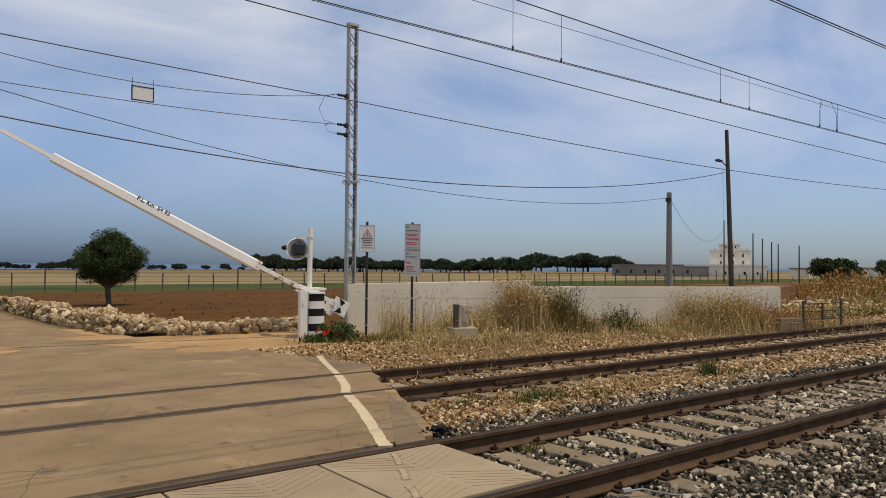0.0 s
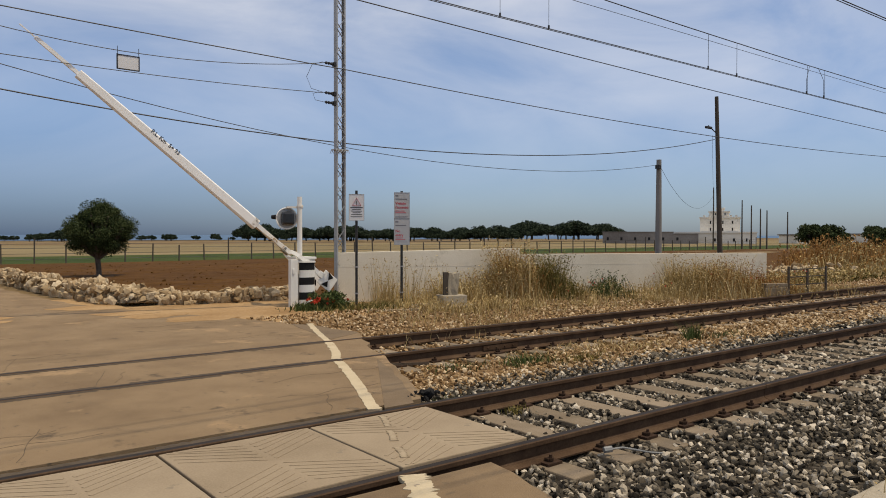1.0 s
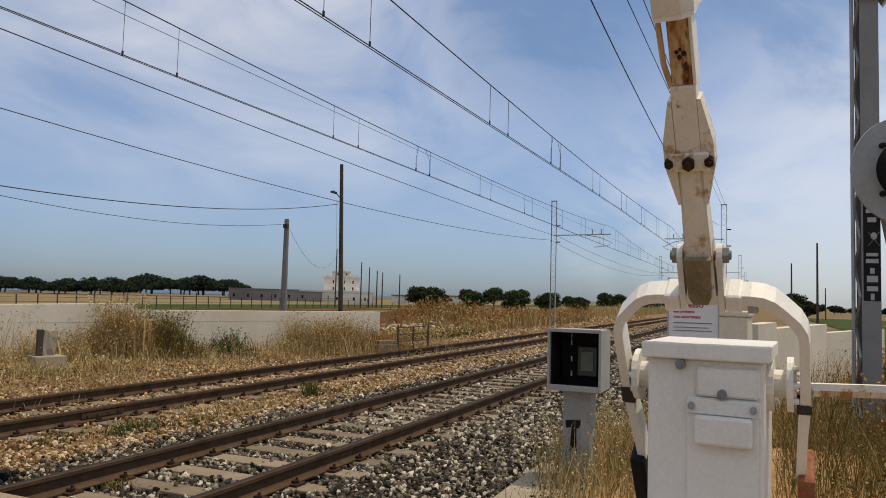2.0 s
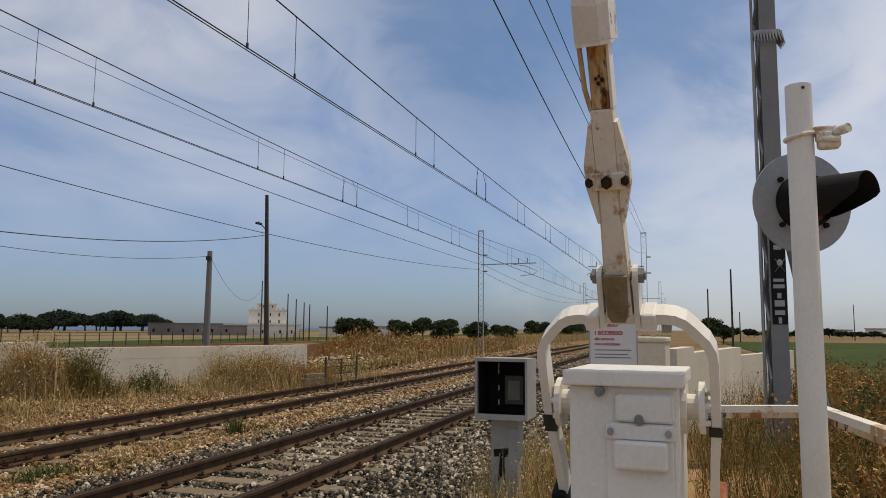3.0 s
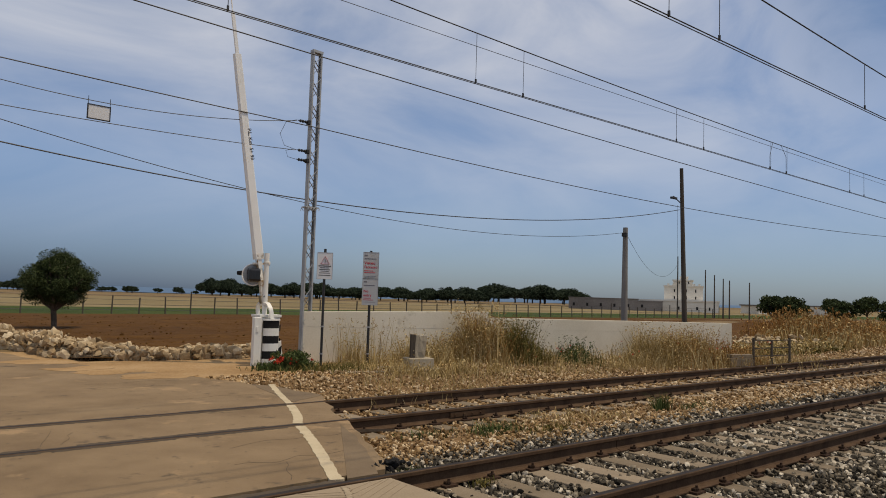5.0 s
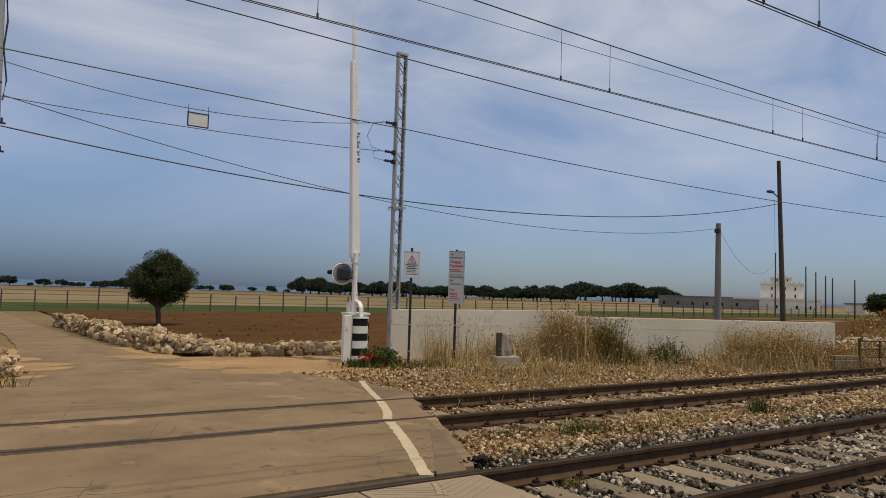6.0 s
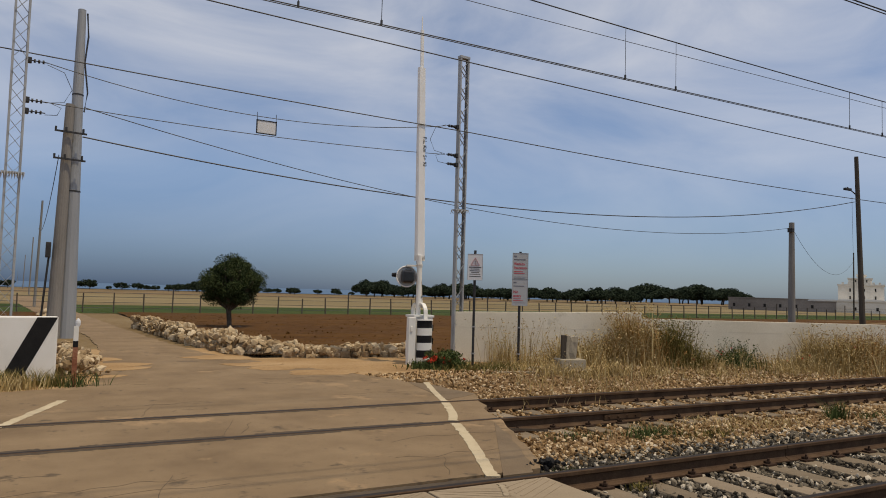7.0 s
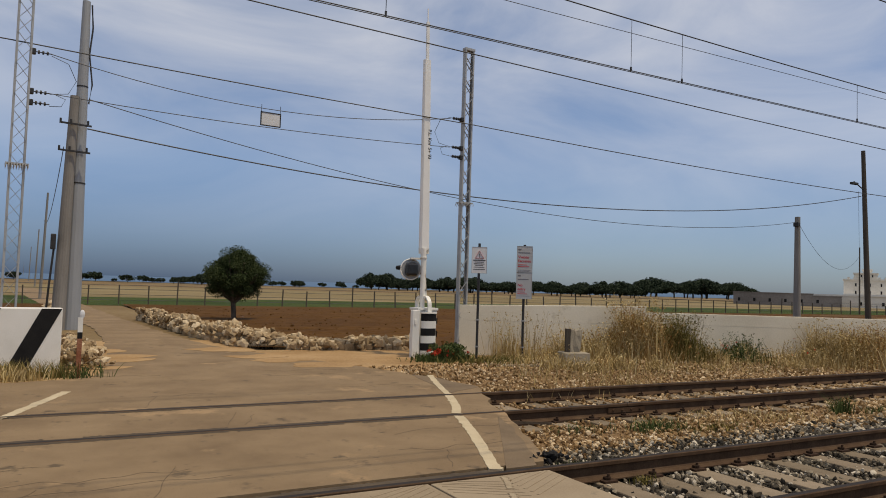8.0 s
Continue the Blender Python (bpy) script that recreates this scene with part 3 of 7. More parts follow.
# newer dark strip at the crossing's edge, tyre-darkened joints
flat_patch("asphalt_patch", ragged([(5.55, 9.75), (6.3, 10.2), (6.15, 11.3), (6.0, 11.9), (5.75, 11.3)], 0.2, 0.05), -0.0045, M["patch"], "darker asphalt strip at the crossing's edge")
flat_patch("asphalt_patch", ragged([(3.72, 5.56), (4.1, 5.56), (4.9, 7.2), (5.1, 7.85), (4.75, 7.85)], 0.2, 0.05), -0.0045, M["patch"], "darker asphalt strip at the crossing's edge")


def sand_spills():
    """Thin drifts of sandy earth over the asphalt beside the verge."""
    for k in range(16):
        u = RNG.uniform(0, 1)
        if k < 9:
            cx, cy = 4.9 - 1.2 * u + RNG.normal(0, 0.15), 13.6 + 4.2 * u
        else:
            cx, cy = 1.3 + RNG.normal(0, 0.2), RNG.uniform(12.9, 18.5)
        r0, n_ = RNG.uniform(0.2, 0.55), 18
        out_ = []
        for i in range(n_):
            a = 2 * math.pi * i / n_
            r = r0 * (1 + 0.55 * noise.noise((math.cos(a) * 1.4 + k * 3, math.sin(a) * 1.4, 2)))
            out_.append((cx + r * 1.3 * math.cos(a), cy + r * 0.8 * math.sin(a)))
        flat_patch("sand_spill", out_, -0.0045 + 0.0001 * k, M["dirt"], "", road)


sand_spills()


def cracks():
    for i in range(11):
        x, y = RNG.uniform(-2.5, 3.6), RNG.choice([6.2, 6.6, 7.0, 7.5, 10.3, 10.8, 11.5, 12.2, 12.9])
        y += RNG.uniform(-0.2, 0.2)
        x += (y - 7) * 0.35
        k = RNG.uniform(0.6, 2.2)
        pts = [(x + k * u, y + 0.22 * noise.noise((x + u * 5, i * 3.3, 0)) + 0.06 * noise.noise((u * 17, i, 2))) for u in np.linspace(0, 1, 9)]
        flat_patch("crack", ribbon(pts, 0.007, 0.006), -0.0065, M["hairline"], "", road)


cracks()


def rail_edges():
    """Crumbled, tarred asphalt edges along the rails in the road."""
    for y, off, x1, w_ in ((RAIL_D, -0.075, 4.6, 0.075), (RAIL_C, -0.075, 5.3, 0.06), (RAIL_D, 0.115, 4.75, 0.05), (RAIL_C, 0.08, 5.5, 0.05), (RAIL_A, 0.085, 3.6, 0.07)):
        x0 = -6.0
        while x0 < x1 - 0.3:
            k = min(RNG.uniform(0.8, 2.6), x1 - x0)
            flat_patch("crumbled_edge", ribbon([(x0 + k * u, y + off + 0.02 * noise.noise((x0 + k * u, y, 4))) for u in (0, 0.33, 0.66, 1)], w_, 0.035), -0.0058, M["crack"], "", road)
            x0 += k + RNG.uniform(0.05, 0.5)
    for i in range(9):  # short cracks across the lane between the rails
        x, y = RNG.uniform(-3, 3.4), RNG.choice([8.3, 9.75, 5.8, 6.6])
        k = RNG.uniform(0.5, 1.1)
        flat_patch("crack", ribbon([(x + 0.05 * noise.noise((u * 3, i * 2.7, 1)) + 0.3 * u, y + k * u) for u in np.linspace(0, 1, 6)], 0.005, 0.003), -0.0062, M["hairline"], "", road)


rail_edges()


def crossing_panels():
    """Concrete slabs between the near rails, with raised herringbone ribs."""
    holder = thing("crossing_panels", pose(0, 0, 0), "row of ribbed concrete level-crossing slabs between the rails", "crossing panel", kind="structure")
    b = bmesh.new()
    W, D = 1.215, 1.32
    box(b, -W / 2 + 0.007, W / 2 - 0.007, -D / 2, D / 2, -0.16, 0.0, bevel=0.008)
    for q in (-1, 1):
        for s in (-1, 1):
            for k in range(6):
                o = 0.06 + k * 0.088
                x0, y0 = q * 0.03, s * o
                ln = min(0.52, (D / 2 - 0.03 - o) * 1.6 + 0.12)
                x1, y1 = x0 + q * ln, y0 + s * min(ln * 0.62, D / 2 - 0.02 - o)
                bar(b, (x0, y0, 0.0), (x1, y1, 0.0), 0.026, 0.006)
    first = part("slab", b, M["panel"], holder)
    y = (RAIL_A + RAIL_B) / 2
    for i in range(7):
        o = first if i == 0 else new("slab", first.data)
        o.parent = holder
        o.matrix_basis = pose(4.062 - 1.222 * (i + 0.5), y, -0.001, 0, 0, RNG.uniform(-0.15, 0.15))


crossing_panels()
for p_, q_ in (((3.52, 5.30), (3.36, 4.98)), ((3.30, 4.86), (3.16, 4.60)), ((3.08, 4.44), (2.98, 4.20))):
    flat_patch("edge_line", ribbon([p_, ((p_[0] + q_[0]) / 2 + 0.01, (p_[1] + q_[1]) / 2), q_], 0.05, 0.03), 0.0055, M["fadedline"], "faint worn edge line over the concrete slabs")


# ---- tracks ----
def rail_mesh(x0, x1):
    """Flat-bottomed rail, head on top."""
    sec = [(-0.075, -0.172), (0.075, -0.172), (0.075, -0.160), (0.02, -0.142), (0.0085, -0.125), (0.0085, -0.052), (0.036, -0.038), (0.036, -0.008), (0.028, 0.0), (-0.028, 0.0), (-0.036, -0.008), (-0.036, -0.038), (-0.0085, -0.052), (-0.0085, -0.125), (-0.02, -0.142), (-0.075, -0.160)]
    b = bmesh.new()
    e0, e1 = [b.verts.new((x0, y, z)) for y, z in sec], [b.verts.new((x1, y, z)) for y, z in sec]
    k = len(sec)
    for i in range(k):
        f = b.faces.new((e0[i], e0[(i + 1) % k], e1[(i + 1) % k], e1[i]))
        f.material_index = 1 if i in (8,) else 0
    b.faces.new(e0)
    b.faces.new(e1[::-1])
    bmesh.ops.recalc_face_normals(b, faces=b.faces)
    return b


def track(name, y_near, y_far, first, label, sl_z):
    t_ = thing(name, pose(0, 0, 0), label, "railway track", "tracks", kind="structure")
    for y in (y_near, y_far):
        r = part("rail", rail_mesh(-60, 7.5), [M["rail"], M["railtop"]], t_, "rusty steel rail with a worn head")
        r.matrix_basis = pose(0, y, 0)
        r = part("rail", rail_mesh(7.508, 260), [M["rail"], M["railtop"]], t_, "rusty steel rail with a worn head")
        r.matrix_basis = pose(0, y, 0)
    b = bmesh.new()
    box(b, -0.13, 0.13, -1.2, 1.2, -0.14, 0.0, bevel=0.012)
    sl = part("sleeper", b, M["sleeper"], t_)
    b = bmesh.new()
    for s in (-1, 1):
        box(b, -0.08, 0.08, s * 0.055, s * 0.15, 0.0, 0.022)
        box(b, -0.035, 0.035, s * 0.06, s * 0.105, 0.018, 0.05, bevel=0.008)
        cyl(b, (0, s * 0.1, 0.02), (0, s * 0.1, 0.075), 0.014, seg=6)
        cyl(b, (0, s * 0.1, 0.03), (0, s * 0.1, 0.05), 0.026, seg=6)
    cl_ = part("rail_fastening", b, M["clip"], sl)
    mid = (y_near + y_far) / 2
    for i in range(130):
        o = sl if i == 0 else new("sleeper", sl.data)
        o.parent = t_
        o.matrix_basis = pose(first + 0.6 * i + RNG.uniform(-0.02, 0.02), mid + RNG.uniform(-0.02, 0.02), sl_z, 0, 0, RNG.uniform(-0.8, 0.8))
        for k, y in enumerate((y_near - mid, y_far - mid)):
            c = cl_ if (i == 0 and k == 0) else new("rail_fastening", cl_.data)
            c.parent = o
            c.matrix_basis = pose(0, y, 0.0)
    b = bmesh.new()
    for i in range(130, 420):
        box(b, first + 0.6 * i - 0.13, first + 0.6 * i + 0.13, mid - 1.2, mid + 1.2, sl_z - 0.14, sl_z)
    tagged(part("sleeper_row", b, M["sleeper"], t_), kind="stuff")
    if name == "far_track":  # joint plate of an old rail joint
        b = bmesh.new()
        for s in (-1, 1):
            box(b, 7.15, 7.85, s * 0.012, s * 0.03, -0.125, -0.055)
            for k in range(4):
                cyl(b, (7.24 + 0.17 * k, s * 0.03, -0.09), (7.24 + 0.17 * k, s * 0.05, -0.09), 0.015, seg=6)
        p = part("joint_plate", b, M["rail"], t_)
        p.matrix_basis = pose(0, y_near, 0)


track("near_track", RAIL_B, RAIL_A, 4.12, "near railway track with rusty rails on concrete sleepers", -0.178)
track("far_track", RAIL_D, RAIL_C, 5.6, "far railway track with rusty rails half sunk in ochre stones", -0.178)


def flangeways():
    for y, s in ((RAIL_A, -1), (RAIL_B, 1)):
        b = bmesh.new()
        box(b, -8, 4.06, y + s * 0.036, y + s * 0.097, -0.06, -0.032)
        link("flangeway", b, M["crack"], road)
    for y, s in ((RAIL_D, 1), (RAIL_C, -1), (RAIL_D, -1), (RAIL_A, 1)):
        b = bmesh.new()
        x1 = 4.7 + (y - 8) * 0.42
        box(b, -8, x1, y + s * 0.036, y + s * (0.088 if s != -1 or y != RAIL_D else 0.066), -0.03, -0.0045)
        link("flangeway", b, M["crack"], road)


flangeways()


def all_ballast():
    def scatter(n, x0, x1, y0, y1, power=1.0):
        x = x0 + (x1 - x0) * RNG.uniform(0, 1, n) ** power
        y = RNG.uniform(y0, y1, n)
        keep = ~inside(ROAD, x, y)
        keep &= ~((y > RAIL_B - 0.05) & (y < RAIL_A + 0.05) & (x < 4.02))
        return x[keep], y[keep]

    def on_sleeper(x, y, mid, first):
        return (np.abs(((x - first) / 0.6 + 0.5) % 1 - 0.5) * 0.6 < 0.125) & (np.abs(y - mid) < 1.2)

    def off_rails(x, y):
        k = np.ones(len(x), bool)
        for r in (RAIL_A, RAIL_B, RAIL_C, RAIL_D):
            k &= np.abs(y - r) > 0.075
        return k

    for n, x0, x1, pw, s0, s1 in ((26000, 2.2, 12, 1.25, 0.016, 0.036), (16000, 9, 30, 1.5, 0.025, 0.05), (9000, 22, 80, 1.6, 0.04, 0.08)):
        x, y = scatter(n, x0, x1, 1.5, 6.9, pw)
        k = off_rails(x, y)
        k &= ~(on_sleeper(x, y, (RAIL_A + RAIL_B) / 2, 4.12) & (RNG.uniform(0, 1, len(x)) < 0.86))
        x, y = x[k], y[k]
        g = np.where(y > 6.1, RNG.uniform(0, 1, len(x)) < (y - 6.1) / 0.8, False)
        size = RNG.uniform(s0, s1, len(x)) * np.where(g, 0.8, 1)
        z = ground_z(y) + 0.035 + RNG.uniform(-0.012, 0.03, len(x))
        pebbles("ballast_stones", x[~g], y[~g], z[~g], size[~g], M["ballast"], "loose grey and white crushed ballast stones")
        pebbles("ochre_stones", x[g], y[g], z[g], size[g], M["ochre"], "ochre stones mixed into the ballast edge")
    for n, x0, x1, pw, s0, s1 in ((17000, 4.0, 17, 1.2, 0.014, 0.036), (9000, 12, 40, 1.5, 0.025, 0.05), (5000, 30, 90, 1.5, 0.04, 0.08)):
        x, y = scatter(n, x0, x1, 6.5, 13.2, pw)
        k = off_rails(x, y)
        k &= ~(on_sleeper(x, y, (RAIL_C + RAIL_D) / 2, 5.6) & (RNG.uniform(0, 1, len(x)) < 0.6))
        x, y = x[k], y[k]
        z = ground_z(y) + 0.04 + RNG.uniform(-0.012, 0.03, len(x))
        pebbles("ochre_stones", x, y, z, RNG.uniform(s0, s1, len(x)), M["ochre"], "ochre and cream stones round the far track")


all_ballast()


# ---- walls ----
def long_wall():
    w = thing("boundary_wall", pose(0, 0, 0), "long low cream rendered concrete boundary wall, stepped on top", "wall", kind="structure")
    a, m_, e_ = Vector((8.72, 15.0, 0)), Vector((13.5, 13.77, 0)), Vector((21.9, 11.5, 0))
    d = (e_ - a).normalized()
    n_ = Vector((-d.y, d.x, 0))
    for p, q, z0, z1 in ((a, m_, 1.17, 1.245), (m_, e_, 1.09, 1.05)):
        b = bmesh.new()
        lo = [p, q, q + n_ * 0.22, p + n_ * 0.22]
        vs = [b.verts.new((v.x, v.y, -0.25)) for v in lo] + [b.verts.new((v.x, v.y, z)) for v, z in zip(lo, (z0, z1, z1, z0))]
        for f in ((3, 2, 1, 0), (4, 5, 6, 7), (0, 1, 5, 4), (1, 2, 6, 5), (2, 3, 7, 6), (3, 0, 4, 7)):
            b.faces.new([vs[i] for i in f])
        bmesh.ops.bevel(b, geom=list(b.edges), offset=0.012, segments=2, affect="EDGES")
        part("wall_length", b, M["wall"], w)
    b = bmesh.new()  # pour joint along the face
    for p, q in ((a, m_), (m_, e_)):
        bar(b, p + Vector((0, 0, 0.83)) - n_ * 0.001, q + Vector((0, 0, 0.72 if q is e_ else 0.80)) - n_ * 0.001, 0.004, 0.012)
    part("pour_joint", b, M["wall"], w)


long_wall()


def south_wall():
    w = thing("low_white_wall", pose(0, 0, 0), "low white wall with a stepped top beside the track", "wall", kind="structure")
    for x0, x1, y0, y1, z1 in ((11.4, 13.2, 0.0, -0.28, 1.34), (13.2, 18.2, -0.28, -1.4, 1.24), (18.2, 24.0, -1.4, -3.3, 1.05)):
        b = bmesh.new()
        bar(b, (x0, y0, (z1 - 0.3) / 2), (x1, y1, (z1 - 0.3) / 2), 0.2, z1 + 0.3)
        part("wall_length", b, M["wall"], w)


south_wall()
# ---- masts and poles ----
def lattice_mast(x, y, top, turn, width, label, collar=3.5, base=0.0, bays=26, name="lattice_mast", group="lattice masts"):
    m = thing(name, pose(x, y, base, 0, 0, turn), label, "mast", group)
    h = width / 2
    for s in (-1, 1):
        b = bmesh.new()
        box(b, s * h - 0.018, s * h + 0.018, -0.06, -0.052, 0, top)
        box(b, s * h - 0.018, s * h + 0.018, 0.052, 0.06, 0, top)
        box(b, s * h + (0.012 if s > 0 else -0.018), s * h + (0.018 if s > 0 else -0.012), -0.052, 0.052, 0, top)
        part("channel", b, M["galv"], m)
    b = bmesh.new()
    dz = (top - 0.2) / bays
    for face in (-0.056, 0.056):
        for i in range(bays):
            s = 1 if (i + (face > 0)) % 2 else -1
            bar(b, (-s * h, face, 0.1 + i * dz), (s * h, face, 0.1 + (i + 1) * dz), 0.006, 0.030, (0, 1, 0))
    part("lacing", b, M["galv"], m)
    b = bmesh.new()
    box(b, -h - 0.03, h + 0.03, -0.066, 0.066, top - 0.06, top)
    part("cap", b, M["galv"], m)
    if collar:
        b = bmesh.new()
        box(b, -h - 0.06, h + 0.06, -0.09, 0.09, collar, collar + 0.025)
        for k in range(9):
            xx = -h - 0.06 + k * (2 * h + 0.12) / 8
            for s in (-1, 1):
                cyl(b, (xx, s * 0.09, collar + 0.02), (xx, s * 0.16, collar - 0.08), 0.014, 0.002, 4)
        part("spiked_collar", b, M["galv"], m, "spiked anti-climb collar")
    return m


mast_r = lattice_mast(8.825, 15.06, 7.33, 4, 0.22, "grey galvanised lattice mast beside the boundary wall", collar=3.58)
mast_l = lattice_mast(-0.42, 14.95, 7.33, 4, 0.22, "grey galvanised lattice mast behind the striped block")


def insulators(m, side, levels):
    for z in levels:
        b = bmesh.new()
        box(b, side * 0.11, side * 0.19, -0.05, 0.05, z - 0.05, z + 0.05, bevel=0.01)
        for k in range(3):
            cyl(b, (side * (0.22 + 0.07 * k), 0, z), (side * (0.25 + 0.07 * k), 0, z), 0.035, seg=8)
        cyl(b, (side * 0.19, 0, z), (side * 0.45, 0, z), 0.01, seg=6)
        part("insulator", b, M["darkmetal"], m, "dark insulator string")


insulators(mast_r, -1, (5.58, 4.89, 4.67))
insulators(mast_l, 1, (5.56, 4.84, 4.64))


def catenary_mast(x, y, top, side, label):
    m = lattice_mast(x, y, top, 90, 0.34, label, collar=0, base=-0.1, bays=22, name="catenary_mast", group="catenary masts")
    b = bmesh.new()
    bar(b, (0, 0, 6.05), (0, side * 3.8, 6.1), 0.06, 0.06)
    tube(b, [(0, side * 2.2, 6.05), (0, side * 3.1, 5.9), (0, side * 3.9, 5.55), (0, side * 3.6, 5.35), (0, side * 2.7, 5.25)], 0.025)
    for u in (2.6, 3.2):
        cyl(b, (0, side * u, 6.1), (0, side * u, 6.45), 0.035, seg=6)
    a = part("cantilever", b, M["galv"], m)
    a.matrix_basis = pose(0, 0, 0, 0, 0, -90)
    for z in (6.7, 5.6):
        b = bmesh.new()
        cyl(b, (-0.45, 0, z), (-0.17, 0, z), 0.04, seg=6)
        part("insulator", b, M["darkmetal"], m)
    return m


for i in range(4):
    catenary_mast(48.2 + 60 * i, 12.45, 8.4, -1, "galvanised lattice catenary mast with a cantilever arm")
    catenary_mast(52 + 54 * i, 1.88, 8.4, 1, "galvanised lattice catenary mast with a cantilever arm")


def round_pole(name, x, y, z0, top, r0, r1, mat, label, lean=(0, 0), joints=()):
    p = thing(name, pose(x, y, z0), label, "pole")
    b = bmesh.new()
    cyl(b, (0, 0, -0.2), (lean[0], lean[1], top - z0), r0, r1, 16)
    part("shaft", b, mat, p, smooth=False)
    for z in joints:
        b = bmesh.new()
        u = z / (top - z0)
        cyl(b, (lean[0] * u, lean[1] * u, z - 0.02), (lean[0] * u, lean[1] * u, z + 0.02), (r0 + (r1 - r0) * u) * 1.04, seg=16)
        part("band", b, M["darkmetal"], p)
    return p


steel_pole = round_pole("steel_pole", 0.95, 24.3, 0, 9.8, 0.27, 0.11, M["polesteel"], "tall tapered zinc-grey steel pole beside the lane", (-0.05, 0), (4.3, 7.2))
b = bmesh.new()
tube(b, [(0.1, -0.05, 9.7), (0.16, -0.02, 9.0), (0.1, -0.02, 8.2), (0.22, 0, 7.3), (0.15, -0.03, 6.7)], 0.025)
part("cable", b, M["wire"], steel_pole)
old_pole = round_pole("concrete_pole", 0.60, 24.1, 0, 6.85, 0.20, 0.12, M["polecon"], "weathered concrete pole against a steel pole", (0.12, 0))
for z in (6.0, 5.2):
    b = bmesh.new()
    bar(b, (-0.25, -0.2, z), (0.6, -0.2, z - 0.03), 0.05, 0.05)
    for k in (-0.22, 0.05, 0.5):
        cyl(b, (k, -0.2, z), (k, -0.2, z + 0.12), 0.03, seg=8)
    part("crossarm", b, M["darkmetal"], old_pole)
b = bmesh.new()
box(b, -0.30, -0.16, -0.2, -0.06, 2.3, 2.75, bevel=0.02)
tube(b, [(-0.2, -0.12, 2.4), (-0.28, -0.1, 1.2), (-0.34, 0, 0)], 0.03)
part("meter_box", b, M["darkmetal"], old_pole, "dark box and conduit")
for x, y, h in ((0.31, 53.7, 6.8), (0.01, 99.6, 6.8), (-1.05, 168.4, 6.8), (-5.34, 441.6, 6.8)):
    round_pole("roadside_pole", x, y, 0, h, 0.09, 0.06, M["polecon"], "thin grey leaning pole along the distant lane", (0.12, 0.0))
brown_pole = round_pole("timber_pole", 45.06, 26.93, 0, 10.84, 0.18, 0.12, M["polewood"], "dark leaning timber utility pole", (-0.35, 0.15))
b = bmesh.new()
bar(b, (-0.3, 0.1, 8.35), (-1.15, 0.25, 8.85), 0.05, 0.05)
box(b, -1.5, -0.85, 0.15, 0.33, 8.55, 8.7, Matrix.Translation((0.05, 0, 0.1)) @ pose(0, 0, 0), bevel=0.03)
part("street_light", b, M["darkmetal"], brown_pole, "dark street light head")
grey_pole = round_pole("concrete_pole", 43.5, 30.7, 0, 6.85, 0.24, 0.17, M["polecon"], "stout weathered concrete pole")
b = bmesh.new()
box(b, -0.3, -0.1, -0.25, 0.1, 6.2, 6.45)
part("bracket", b, M["darkmetal"], grey_pole)
for x, y, h in ((76.8, 46.8, 7.1), (78.4, 44.2, 5.6), (78.8, 43.3, 5.0), (79.3, 42.5, 4.6), (79.6, 41.9, 4.4), (80.5, 40.0, 4.2)):
    round_pole("distant_pole", x, y, 0, h, 0.09, 0.06, M["polewood"], "thin dark pole near the farmhouse")
for x, y, h in ((60, -4.2, 6.3), (75, -3.1, 5.6), (110, -8.6, 4.2), (150, -31, 6.5)):
    round_pole("distant_pole", x, y, 0, h, 0.09, 0.06, M["polewood"], "thin dark pole in the southern fields")


# ---- wires ----
def wire(pts, r, label, droop=None, parent=None, name="overhead_wire"):
    b = bmesh.new()
    tube(b, pts, r, 5)
    o = link(name, b, M["wire"], parent)
    return o if parent else tagged(o, label, "wire", "overhead wires")


def hang(p, q, sag, n=24):
    p, q = np.array(p, float), np.array(q, float)
    return [p + (q - p) * u - np.array([0, 0, 4 * sag * u * (1 - u)]) for u in np.linspace(0, 1, n)]


